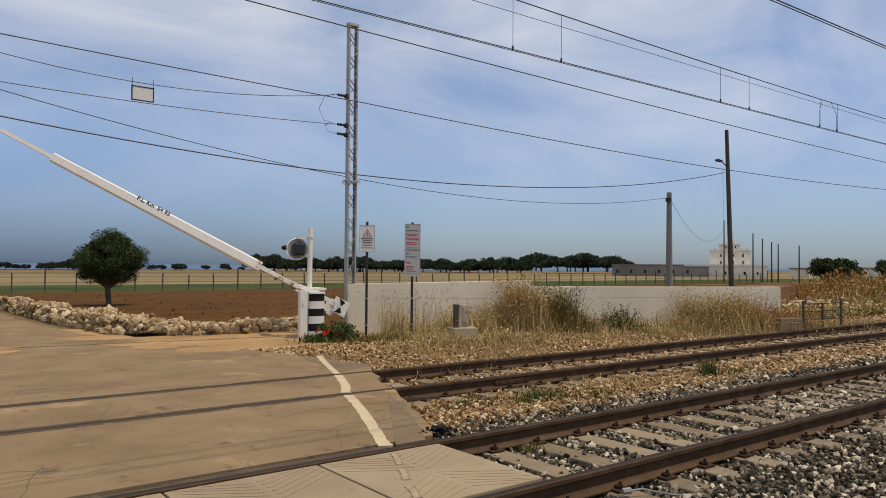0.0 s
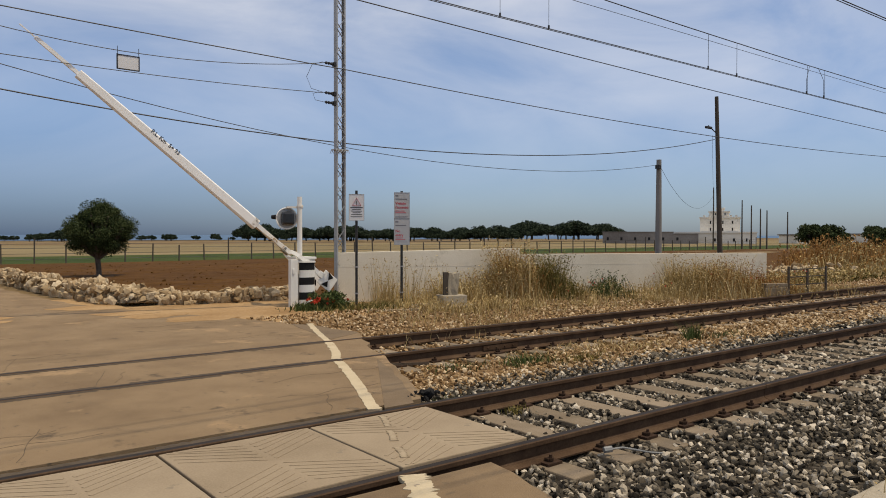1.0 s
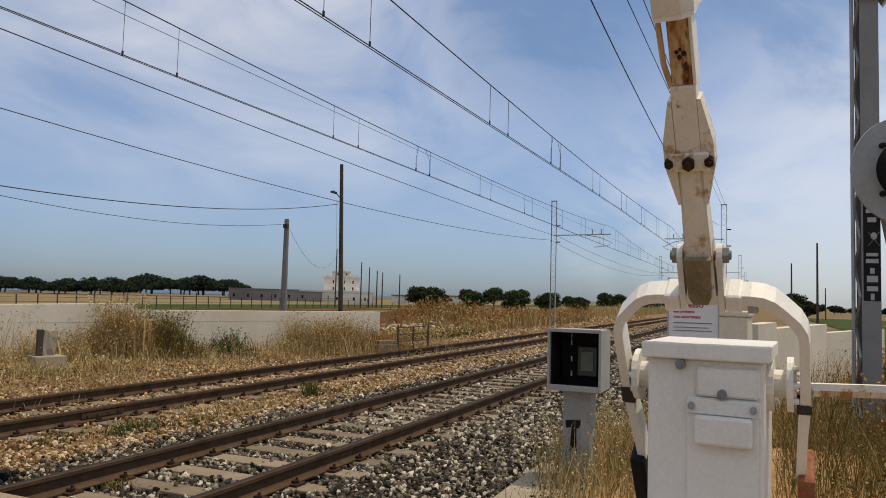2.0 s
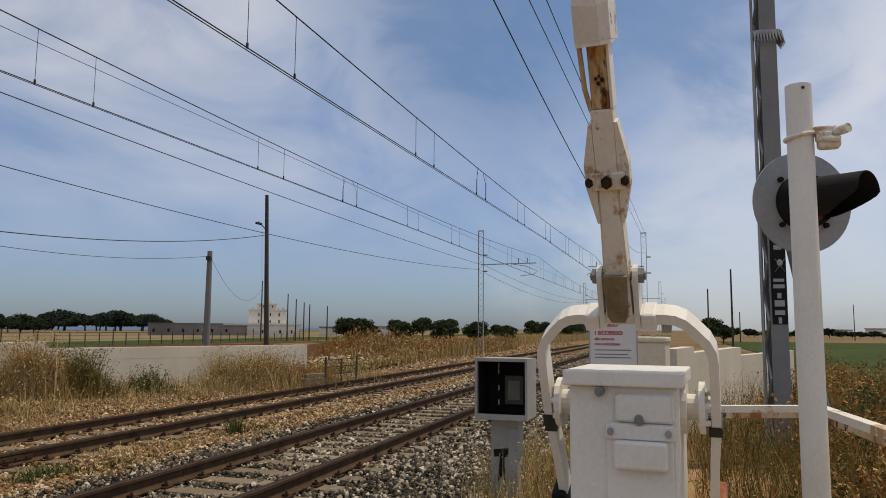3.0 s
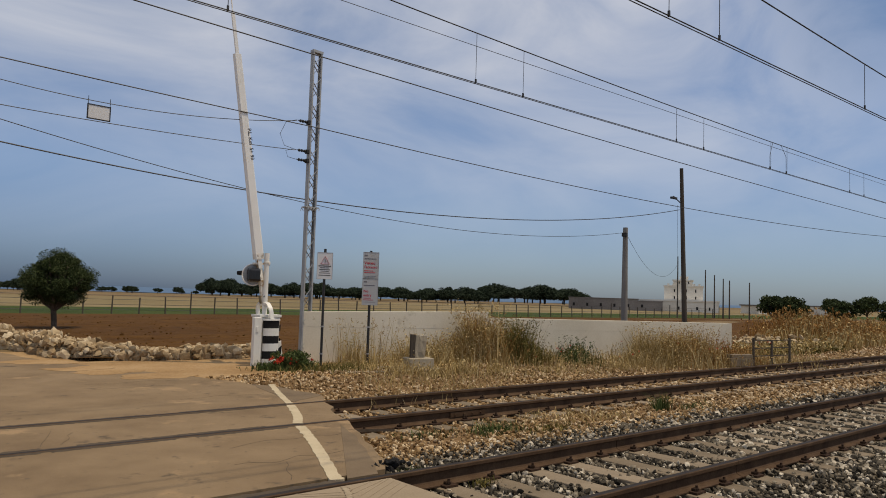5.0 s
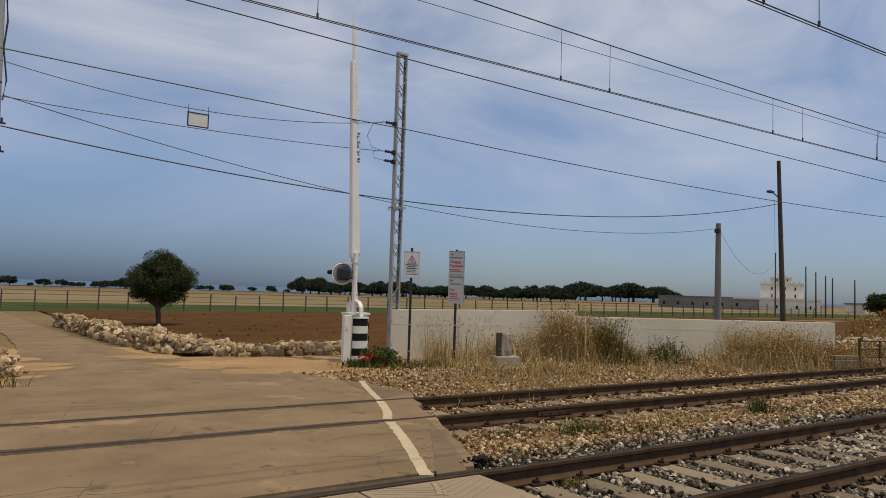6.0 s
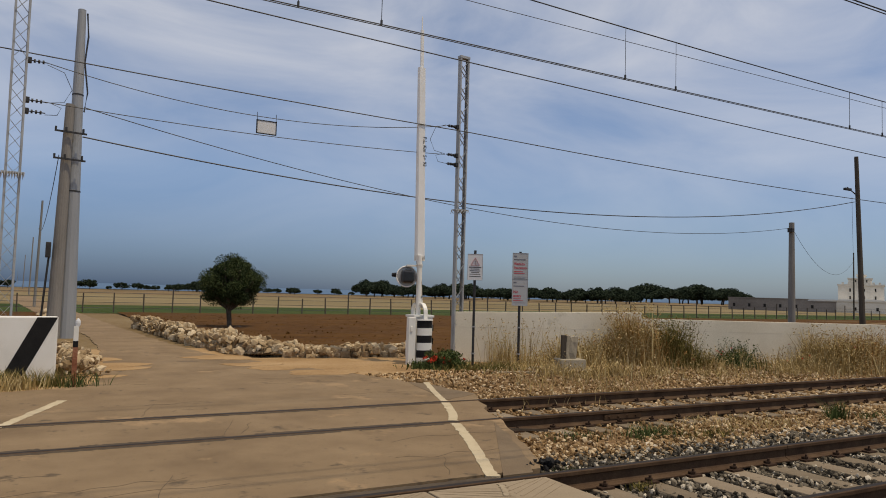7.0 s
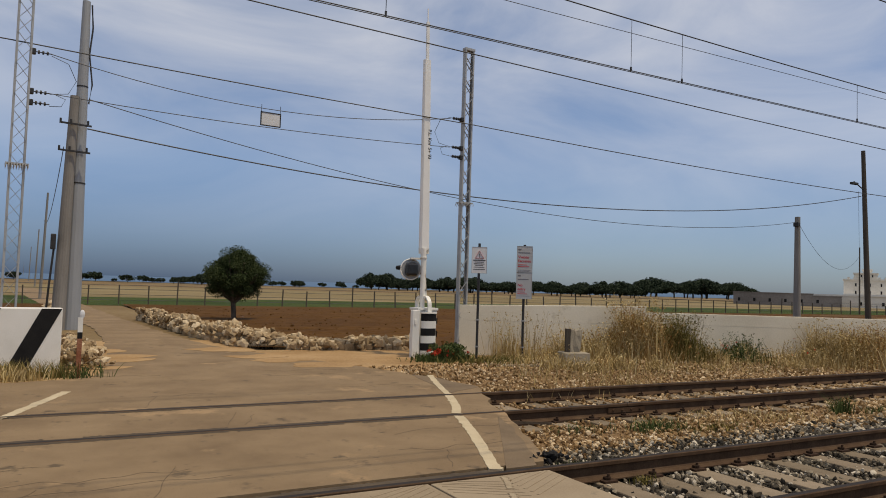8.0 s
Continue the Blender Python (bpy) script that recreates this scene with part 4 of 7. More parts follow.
def catenary(y, contact, rise, low, x_low, k, starts, label):
    """Contact wire, messenger wire in spans, and pairs of droppers; the third pair is a crossed jumper."""
    c = thing("catenary", pose(0, 0, 0), label, "overhead line", "catenary lines")
    span, half = 60.0, 30.0

    def mz(x):
        u = (x - x_low + half) % span - half
        return low + k * u * u

    def cz(x):
        return contact + rise * min(max(x, 0.0), 28.0)

    b = bmesh.new()
    tube(b, [(x, y, cz(x)) for x in np.linspace(-60, 260, 161)], 0.0085, 5)
    tube(b, [(x, y + 0.05, cz(x)) for x in np.linspace(-60, 260, 161)], 0.007, 5)
    part("contact_wire", b, M["wire"], c)
    b = bmesh.new()
    tube(b, [(x, y, mz(x)) for x in np.linspace(-60, 260, 240)], 0.0105, 5)
    part("messenger_wire", b, M["wire"], c)
    xs = list(starts)
    while xs[-1] < 115:
        xs.append(xs[-1] + 5.4)
    for i, x in enumerate(xs):
        for d in (0, 1.15):
            b = bmesh.new()
            lo, hi = cz(x + d), mz(x + d)
            if i % 10 == 3:
                m_ = 0.5 if d == 0 else 0.62
                tube(b, [(x + d * 0.82, y, lo), (x + d * 0.8 - 0.06 + 0.12 * m_, y, lo + (hi - lo) * m_), (x + 0.16 + d * 0.42, y, hi)], 0.006, 4)
                tube(b, [(x + d * 0.82 + 0.05, y, lo), (x + d * 0.82 + 0.05, y, hi)], 0.005, 4)
            else:
                tube(b, [(x + d, y, lo), (x + d, y, hi)], 0.0055, 4)
            xx = x + (d if i % 10 != 3 else d * 0.82)
            box(b, xx - 0.012, xx + 0.012, y - 0.012, y + 0.012, lo - 0.01, lo + 0.06)
            part("dropper", b, M["wire"], c)


catenary(4.71, 4.86, 0.0105, 5.765, 17.0, 0.0006, (1.6, 7.36, 13.35, 18.0, 23.2), "near catenary: contact and messenger wires with droppers")
catenary(8.85, 5.16, 0.0014, 5.90, 20.0, 0.0008, (2.7, 8.2, 14.3, 18.75, 24.05), "far catenary: contact and messenger wires with droppers")
wire([(x, 12.0, 5.75 + 0.00042 * (x - 35) ** 2) for x in np.linspace(-30, 48, 60)], 0.012, "dark feeder wire along the far track")
wire(hang((48, 12.0, 5.82), (108, 12.0, 5.82), 0.6), 0.012, "dark feeder wire along the far track")
wire([(x, 10.0, 6.33 + 0.00005 * (x - 20) ** 2) for x in np.linspace(-60, 100, 60)], 0.006, "thin earth wire beside the far catenary")
wire(hang((-40, 16.5, 7.0), (-0.7, 15.05, 5.73), 0.1), 0.012, "dark line wire passing the lattice masts")
wire(hang((-0.7, 15.05, 5.73), (8.95, 14.98, 5.48), 0.03), 0.012, "dark line wire passing the lattice masts")
wire(hang((8.95, 14.98, 5.48), (48.0, 12.6, 5.62), 0.55, 40), 0.012, "dark line wire passing the lattice masts")
wire(hang((48.0, 12.6, 5.62), (108, 12.6, 5.62), 0.9, 40), 0.012, "dark line wire between the catenary masts")
wire(hang((0.0, 14.97, 5.56), (8.38, 15.08, 5.58), 0.42), 0.008, "thin span wire between the lattice masts")
wire(hang((0.0, 14.97, 4.84), (8.38, 15.08, 4.89), 0.10), 0.008, "thin span wire between the lattice masts")
for s, x, z in ((1, 0.02, 4.84), (-1, 8.36, 4.89)):
    wire([(x, 15.03, z + 0.7), (x + s * 0.28, 15.03, z + 0.6), (x + s * 0.42, 15.03, z + 0.3), (x + s * 0.3, 15.03, z + 0.05), (x, 15.03, z)], 0.006, "looped jumper wire at a lattice mast")
    wire([(x + s * 0.1, 15.03, z), (x + s * 0.26, 15.03, z - 0.06), (x + s * 0.2, 15.03, z - 0.2), (x, 15.03, z - 0.22)], 0.006, "looped jumper wire at a lattice mast")
wire(hang((1.1, 24.3, 5.96), (44.7, 27.2, 8.0), 1.6, 50), 0.022, "thick sagging cable between distant poles", name="cable")
wire(hang((1.1, 24.3, 6.85), (43.4, 30.6, 6.5), 1.65, 50), 0.014, "thin sagging cable between distant poles", name="cable")
wire(hang((43.4, 30.6, 6.5), (76.8, 46.8, 6.2), 2.2), 0.012, "thin cable falling from a concrete pole", name="cable")
wire(hang((44.6, 27.3, 8.3), (76.8, 46.8, 6.5), 1.0), 0.009, "thin cable between distant poles", name="cable")
wire(hang((0.5, 24.0, 5.3), (0.31, 53.7, 5.0), 0.9), 0.012, "cable sagging along the lane", name="cable")
wire([(x, 1.9, 5.2 + 0.0019 * (x - 22) ** 2) for x in np.linspace(-10, 52, 50)], 0.009, "dark feeder wire above the near verge")
for y, z, zz in ((1.9, 5.6, 7.95), (1.7, 5.8, 8.0)):
    wire(hang((-20, y, z), (52, y, zz), 0.02, 30), 0.008, "dark feeder wire above the near verge")


# ---- gauge board hanging on the span wires ----
def height_board():
    t_ = thing("hanging_board", pose(4.07, 15.03, 4.82, 0, 0, 2), "small white framed board hanging on the span wires", "sign board")
    b = bmesh.new()
    box(b, -0.195, 0.195, -0.008, 0.008, -0.01, 0.25)
    part("panel", b, M["signwhite"], t_)
    b = bmesh.new()
    for x0, x1, z0, z1 in ((-0.21, 0.21, -0.025, -0.005), (-0.21, 0.21, 0.245, 0.265), (-0.215, -0.195, -0.02, 0.27), (0.195, 0.215, -0.02, 0.27)):
        box(b, x0, x1, -0.014, 0.014, z0, z1)
    part("frame", b, M["darkmetal"], t_)
    b = bmesh.new()
    for x in (-0.2, 0.2):
        cyl(b, (x, 0, 0.26), (x, 0, 0.42), 0.006, seg=5)
    part("hanger", b, M["wire"], t_)


height_board()


# ---- level-crossing barriers ----
LID, PIVOT = 1.11, 1.06


def barrier(x, y, z, label, striped):
    t_ = thing("level_crossing_barrier", pose(x, y, z), label, "barrier", "crossing barriers")
    b = bmesh.new()
    box(b, -0.19, 0.27, -0.225, 0.225, 0.0, LID - 0.05, bevel=0.012)
    part("body", b, M["white"], t_)
    b = bmesh.new()
    box(b, -0.225, 0.30, -0.25, 0.245, LID - 0.055, LID, bevel=0.006)
    part("lid", b, M["white"], t_, "white painted steel lid")
    b = bmesh.new()  # door panel with a small cover on the face to the road
    box(b, -0.202, -0.19, -0.205, 0.065, 0.30, 0.925, bevel=0.004)
    part("access_panel", b, M["white"], t_)
    b = bmesh.new()
    box(b, -0.245, -0.202, -0.185, 0.03, 0.768, 0.866, bevel=0.010)
    part("lock_cover", b, M["white"], t_)
    b = bmesh.new()
    box(b, -0.212, -0.2025, -0.215, 0.065, 0.868, 0.92, bevel=0.004)
    part("cover_bar", b, M["white"], t_)
    b = bmesh.new()  # pressed swelling in the upper half of the door
    vs = box(b, -0.209, -0.19, -0.216, 0.03, 0.93, 1.035)
    for v in vs:
        if v.co.x < -0.2:
            v.co.y = -0.02 + (v.co.y + 0.02) * 0.93
            v.co.z = min(v.co.z, 1.022)
    bmesh.ops.bevel(b, geom=list(b.edges), offset=0.006, segments=2, affect="EDGES")
    part("raised_plate", b, M["white"], t_)
    for yy, zz, r in ((0.09, 1.035, 0.019), (-0.072, 0.94, 0.019), (0.045, 0.895, 0.014), (-0.188, 0.895, 0.014), (-0.188, 0.33, 0.013)):
        b = bmesh.new()
        cyl(b, (-0.188, yy, zz), (-0.221, yy, zz), r, seg=10)
        cyl(b, (-0.2, yy, zz), (-0.228, yy, zz), r * 0.5, seg=6)
        part("bolt", b, M["greypaint"] if r > 0.015 else M["galv"], t_, "dull grey bolt head")
    for s in (-1, 1):
        b = bmesh.new()
        cyl(b, (0.02, s * 0.22, PIVOT - 0.09), (0.02, s * 0.25, PIVOT - 0.09), 0.10, seg=20)
        cyl(b, (0.02, s * 0.25, PIVOT - 0.09), (0.02, s * 0.335, PIVOT - 0.09), 0.05, seg=16)
        part("bearing", b, M["white"], t_)
    if striped:  # banded rounded shield on the track side, narrow side cabinet
        for k in range(6):
            b = bmesh.new()
            pts = [(-0.02 + 0.19 * math.cos(a), -0.40 - 0.13 * math.sin(a)) for a in np.linspace(0, math.pi, 14)]
            prism(b, pts, k * 0.165, k * 0.165 + 0.165)
            part("band", b, M["white"] if k % 2 == 0 else M["black"], t_, "white painted band" if k % 2 == 0 else "black painted band")
        b = bmesh.new()
        prism(b, [(-0.02 + 0.21 * math.cos(a), -0.40 - 0.15 * math.sin(a)) for a in np.linspace(0, math.pi, 14)], 0.99, 1.02)
        part("shield_cap", b, M["white"], t_)
        b = bmesh.new()
        box(b, -0.42, -0.24, -0.42, -0.28, 0.0, 1.06, bevel=0.01)
        box(b, -0.38, -0.33, -0.44, -0.415, 0.74, 0.86, bevel=0.008)
        part("side_cabinet", b, M["white"], t_)
        for k in range(3):
            b = bmesh.new()
            prism(b, [(0.285, -0.24), (0.29, -0.24), (0.29, 0.02), (0.285, 0.02)], 0.15 + k * 0.3, 0.29 + k * 0.3)
            part("side_stripe", b, M["black"], t_)
    arm = barrier_arm(t_, striped)
    t_.scale = (1, 0.86, 1)
    return t_, arm


def barrier_arm(t_, striped):
    """The swinging yoke; the boom stands along +z at rest."""
    b = bmesh.new()
    sec_w, sec_d = 0.039, 0.09
    half_ = [(0.345, -0.42), (0.355, -0.22), (0.366, -0.10), (0.368, 0.0), (0.368, 0.21), (0.362, 0.252), (0.342, 0.29), (0.29, 0.342), (0.258, 0.37), (0.222, 0.385), (0.18, 0.39), (0.14, 0.39)]
    pts = [(0, w_, z_) for w_, z_ in half_] + [(0, 0.0, 0.39)] + [(0, -w_, z_) for w_, z_ in reversed(half_)]
    rings = []
    for i, p in enumerate(pts):
        p = Vector(p)
        d = (Vector(pts[min(i + 1, len(pts) - 1)]) - Vector(pts[max(i - 1, 0)])).normalized()
        n_ = Vector((1, 0, 0)).cross(d)
        rings.append([b.verts.new(p + Vector((1, 0, 0)) * i_ * sec_d / 2 + n_ * j_ * sec_w / 2) for i_, j_ in ((-1, -1), (1, -1), (1, 1), (-1, 1))])
    for a, c in zip(rings, rings[1:]):
        for k in range(4):
            b.faces.new((a[k], a[(k + 1) % 4], c[(k + 1) % 4], c[k]))
    b.faces.new(rings[0][::-1])
    b.faces.new(rings[-1])
    bmesh.ops.recalc_face_normals(b, faces=b.faces)
    arm = part("yoke", b, M["white"], t_, "curved white steel yoke")
    arm.matrix_basis = pose(0.02, 0, PIVOT - 0.09)
    for s in (-1, 1):
        b = bmesh.new()
        cyl(b, (0, s * 0.30, 0), (0, s * 0.325, 0), 0.098, seg=18)
        for k in range(5):
            a = k * 1.26
            cyl(b, (0.06 * math.cos(a), s * 0.325, 0.06 * math.sin(a)), (0.06 * math.cos(a), s * 0.345, 0.06 * math.sin(a)), 0.012, seg=6)
        part("hub_plate", b, M["white"], arm)
        b = bmesh.new()
        if striped:
            box(b, -0.19, 0.17, s * 0.33, s * 0.36, -0.86, -0.46, bevel=0.012)
            box(b, -0.07, 0.07, s * 0.33, s * 0.385, -0.50, -0.36, bevel=0.01)
            part("counterweight", b, M["white"], arm, "white counterweight plate")
            b = bmesh.new()
            for q in (-1, 1):
                prism(b, [(q * 0.01, -0.66), (q * 0.17, -0.56), (q * 0.15, -0.66), (q * 0.13, -0.74)], -s * 0.362, -s * 0.366, Matrix(((1, 0, 0, 0), (0, 0, -1, 0), (0, 1, 0, 0), (0, 0, 0, 1))))
            part("counterweight_mark", b, M["black"], arm)
            b = bmesh.new()
        else:
            box(b, -0.08, 0.10, s * 0.33, s * 0.40, -0.80, -0.40, bevel=0.015)
            part("counterweight", b, M["black"] if s > 0 else M["rustred"], arm, "black counterweight block" if s > 0 else "rust-red counterweight block")
            b = bmesh.new()
        box(b, -0.05, 0.05, s * 0.335, s * 0.392, -0.11 if s > 0 else -0.095, -0.035 if s > 0 else -0.055)
        part("dark_band", b, M["darkmetal"], arm)
    turn_y = Matrix(((1, 0, 0, 0), (0, 0, -1, 0), (0, 1, 0, 0), (0, 0, 0, 1)))
    for s in (-1, 1):  # rounded lugs that carry the beam's foot
        b = bmesh.new()
        prism(b, [(-0.055, 0.35), (0.055, 0.35)] + [(0.040 * math.cos(a), 0.545 + 0.040 * math.sin(a)) for a in np.linspace(0, math.pi, 9)], -s * 0.074 - 0.011, -s * 0.074 + 0.011, turn_y)
        part("clevis", b, M["white"], arm)
        b = bmesh.new()
        box(b, -0.06, 0.06, min(s * 0.086, s * 0.15), max(s * 0.086, s * 0.15), 0.345, 0.415, bevel=0.012)
        part("yoke_socket", b, M["white"], arm)
    b = bmesh.new()
    cyl(b, (0.0, -0.115, 0.545), (0.0, 0.115, 0.545), 0.016, seg=10)
    for s in (-1, 1):
        cyl(b, (0.0, s * 0.086, 0.545), (0.0, s * 0.106, 0.545), 0.030, seg=6)
    part("pin", b, M["greypaint"], arm, "worn grey clevis pin with hexagonal nuts")
    b = bmesh.new()
    prism(b, [(-0.040, 0.42), (-0.028, 0.395), (0.028, 0.395), (0.044, 0.42), (0.050, 0.575), (-0.050, 0.575)], -0.082, -0.062, Matrix(((0, 0, 1, 0), (1, 0, 0, 0), (0, 1, 0, 0), (0, 0, 0, 1))))
    for zz in (0.43, 0.52):
        cyl(b, (-0.08, 0.0, zz), (-0.09, 0.0, zz), 0.007, seg=6)
    part("front_plate", b, M["worn"], arm, "worn beige plate over the beam's foot")
    b = bmesh.new()
    cyl(b, (0.0, -0.09, 0.36), (0.0, -0.26, 0.36), 0.012, seg=8)
    box(b, -0.03, 0.03, -0.205, -0.165, 0.325, 0.372, bevel=0.006)
    part("locking_bolt", b, M["galv"], arm, "zinc locking bolt under the yoke")
    b = bmesh.new()  # lower beam, tapering upward
    vs = [b.verts.new(v) for v in ((-0.06, -0.055, 0.405), (0.06, -0.055, 0.405), (0.06, 0.055, 0.405), (-0.06, 0.055, 0.405), (-0.045, -0.04, 0.95), (0.045, -0.04, 0.95), (0.045, 0.04, 0.95), (-0.045, 0.04, 0.95))]
    for f in ((3, 2, 1, 0), (4, 5, 6, 7), (0, 1, 5, 4), (1, 2, 6, 5), (2, 3, 7, 6), (3, 0, 4, 7)):
        b.faces.new([vs[i] for i in f])
    bmesh.ops.bevel(b, geom=list(b.edges), offset=0.008, segments=2, affect="EDGES")
    part("lower_beam", b, M["whiterust"], arm, "chipped white steel beam")
    for s in (-1, 1):  # shear plates
        b = bmesh.new()
        prism(b, [(s * 0.044, 0.765), (s * 0.054, 0.765), (s * 0.088, 0.90), (s * 0.088, 0.98), (s * 0.056, 1.12), (s * 0.044, 1.12)], -0.045, 0.02, Matrix(((0, 0, 1, 0), (1, 0, 0, 0), (0, 1, 0, 0), (0, 0, 0, 1))))
        part("joint_plate", b, M["whiterust"], arm, "chipped white joint plate")
        b = bmesh.new()
        cyl(b, (-0.045, s * 0.07, 0.92), (-0.068, s * 0.07, 0.92), 0.017, seg=6)
        cyl(b, (-0.06, s * 0.07, 0.92), (-0.08, s * 0.07, 0.92), 0.009, seg=6)
        part("joint_bolt", b, M["clip"], arm)
    b = bmesh.new()
    box(b, -0.062, -0.045, -0.07, 0.07, 0.89, 0.95, bevel=0.004)
    part("cross_plate", b, M["whiterust"], arm)
    b = bmesh.new()
    cyl(b, (-0.06, 0, 0.92), (-0.078, 0, 0.92), 0.023, seg=6)
    cyl(b, (-0.07, 0, 0.92), (-0.094, 0, 0.92), 0.013, seg=8)
    part("joint_bolt", b, M["clip"], arm, "large rusty hexagonal bolt")
    b = bmesh.new()
    box(b, -0.047, 0.047, -0.0435, 0.0435, 0.94, 1.165, bevel=0.006)
    part("beam_sleeve", b, M["whiterust"], arm, "cream steel sleeve with rust runs")
    b = bmesh.new()
    box(b, -0.040, 0.045, -0.036, 0.036, 1.165, 1.45, bevel=0.005)
    part("middle_beam", b, M["rustbeam"], arm, "rust-streaked steel beam")
    # white strip painting the sun's highlight on the beam's -y edge
    b = bmesh.new()
    box(b, -0.047, 0.047, -0.048, -0.0365, 1.165, 1.45, bevel=0.003)
    part("beam_flange", b, M["white"], arm)
    b = bmesh.new()
    for k, (zz, yy, r) in enumerate(((1.262, -0.014, 0.010), (1.268, 0.010, 0.008), (1.252, 0.002, 0.009), (1.275, -0.002, 0.006))):
        cyl(b, (-0.038, yy, zz), (-0.044 - 0.001 * k, yy, zz), r, r * 0.6, 7)
    part("rust_blister", b, M["clip"], arm, "flaking rust on the beam")
    b = bmesh.new()
    tube(b, [(-0.03, 0.04, 1.16), (-0.045, 0.055, 1.24), (-0.05, 0.062, 1.42)], 0.010)
    part("stay", b, M["rustbeam"], arm)
    b = bmesh.new()  # the boom: a hollow six-sided box
    out = [(-0.115, -0.03), (-0.085, -0.065), (0.085, -0.065), (0.115, -0.03), (0.115, 0.06), (-0.115, 0.06)]
    vs0 = [b.verts.new((x_, y_, 1.38)) for x_, y_ in out]
    vs1 = [b.verts.new((x_ * 0.75, y_ * 0.75, 5.90)) for x_, y_ in out]
    for i in range(6):
        b.faces.new((vs0[i], vs0[(i + 1) % 6], vs1[(i + 1) % 6], vs1[i]))
    b.faces.new(vs0[::-1])
    b.faces.new(vs1)
    bmesh.ops.recalc_face_normals(b, faces=b.faces)
    part("boom", b, M["boomwhite"], arm, "long white barrier boom")
    b = bmesh.new()  # peeling end piece
    lo_ = [b.verts.new((x_ * 1.015, y_ * 1.02, 1.375 + 0.02 * (x_ < 0))) for x_, y_ in out]
    hi_ = [b.verts.new((x_ * 1.012, y_ * 1.02, 1.50 + 0.012 * (k_ % 2))) for k_, (x_, y_) in enumerate(out)]
    for i in range(6):
        b.faces.new((lo_[i], lo_[(i + 1) % 6], hi_[(i + 1) % 6], hi_[i]))
    b.faces.new(lo_[::-1])
    b.faces.new(hi_)
    bmesh.ops.recalc_face_normals(b, faces=b.faces)
    part("boom_end", b, M["peeling"], arm, "peeling paint at the boom's end")
    b = bmesh.new()
    box(b, -0.035, 0.035, -0.03, 0.02, 5.90, 6.80)
    bar(b, (0, 0, 6.80), (0, 0, 7.12), 0.022, 0.022)
    part("boom_tip", b, M["boomwhite"], arm)
    return arm


far_barrier, far_arm = barrier(7.78, 15.05, -0.02, "white level-crossing barrier machine with black bands, boom rising", True)
near_barrier, near_arm = barrier(2.98, 0.085, 0.355, "white level-crossing barrier machine with a curved yoke, boom rising", False)
near_barrier.matrix_world = pose(2.98, 0.085, 0.355, 0, 0, -4) @ Matrix.Diagonal((1, 0.86, 1, 1))
writing("boom_lettering", "P.L. Km  5+ 93", 0.115, M["ink"], far_arm, Matrix.Translation((0.04, -0.0585, 4.27)) @ Matrix(((0, 1, 0, 0), (0, 0, -1, 0), (-1, 0, 0, 0), (0, 0, 0, 1))), "black stencilled crossing marking")
b = bmesh.new()
box(b, 2.62, 3.35, -0.35, 0.55, -0.2, 0.36, bevel=0.02)
tagged(link("machine_plinth", b, M["concrete"]), "concrete plinth under the near barrier machine", "plinth", kind="structure")


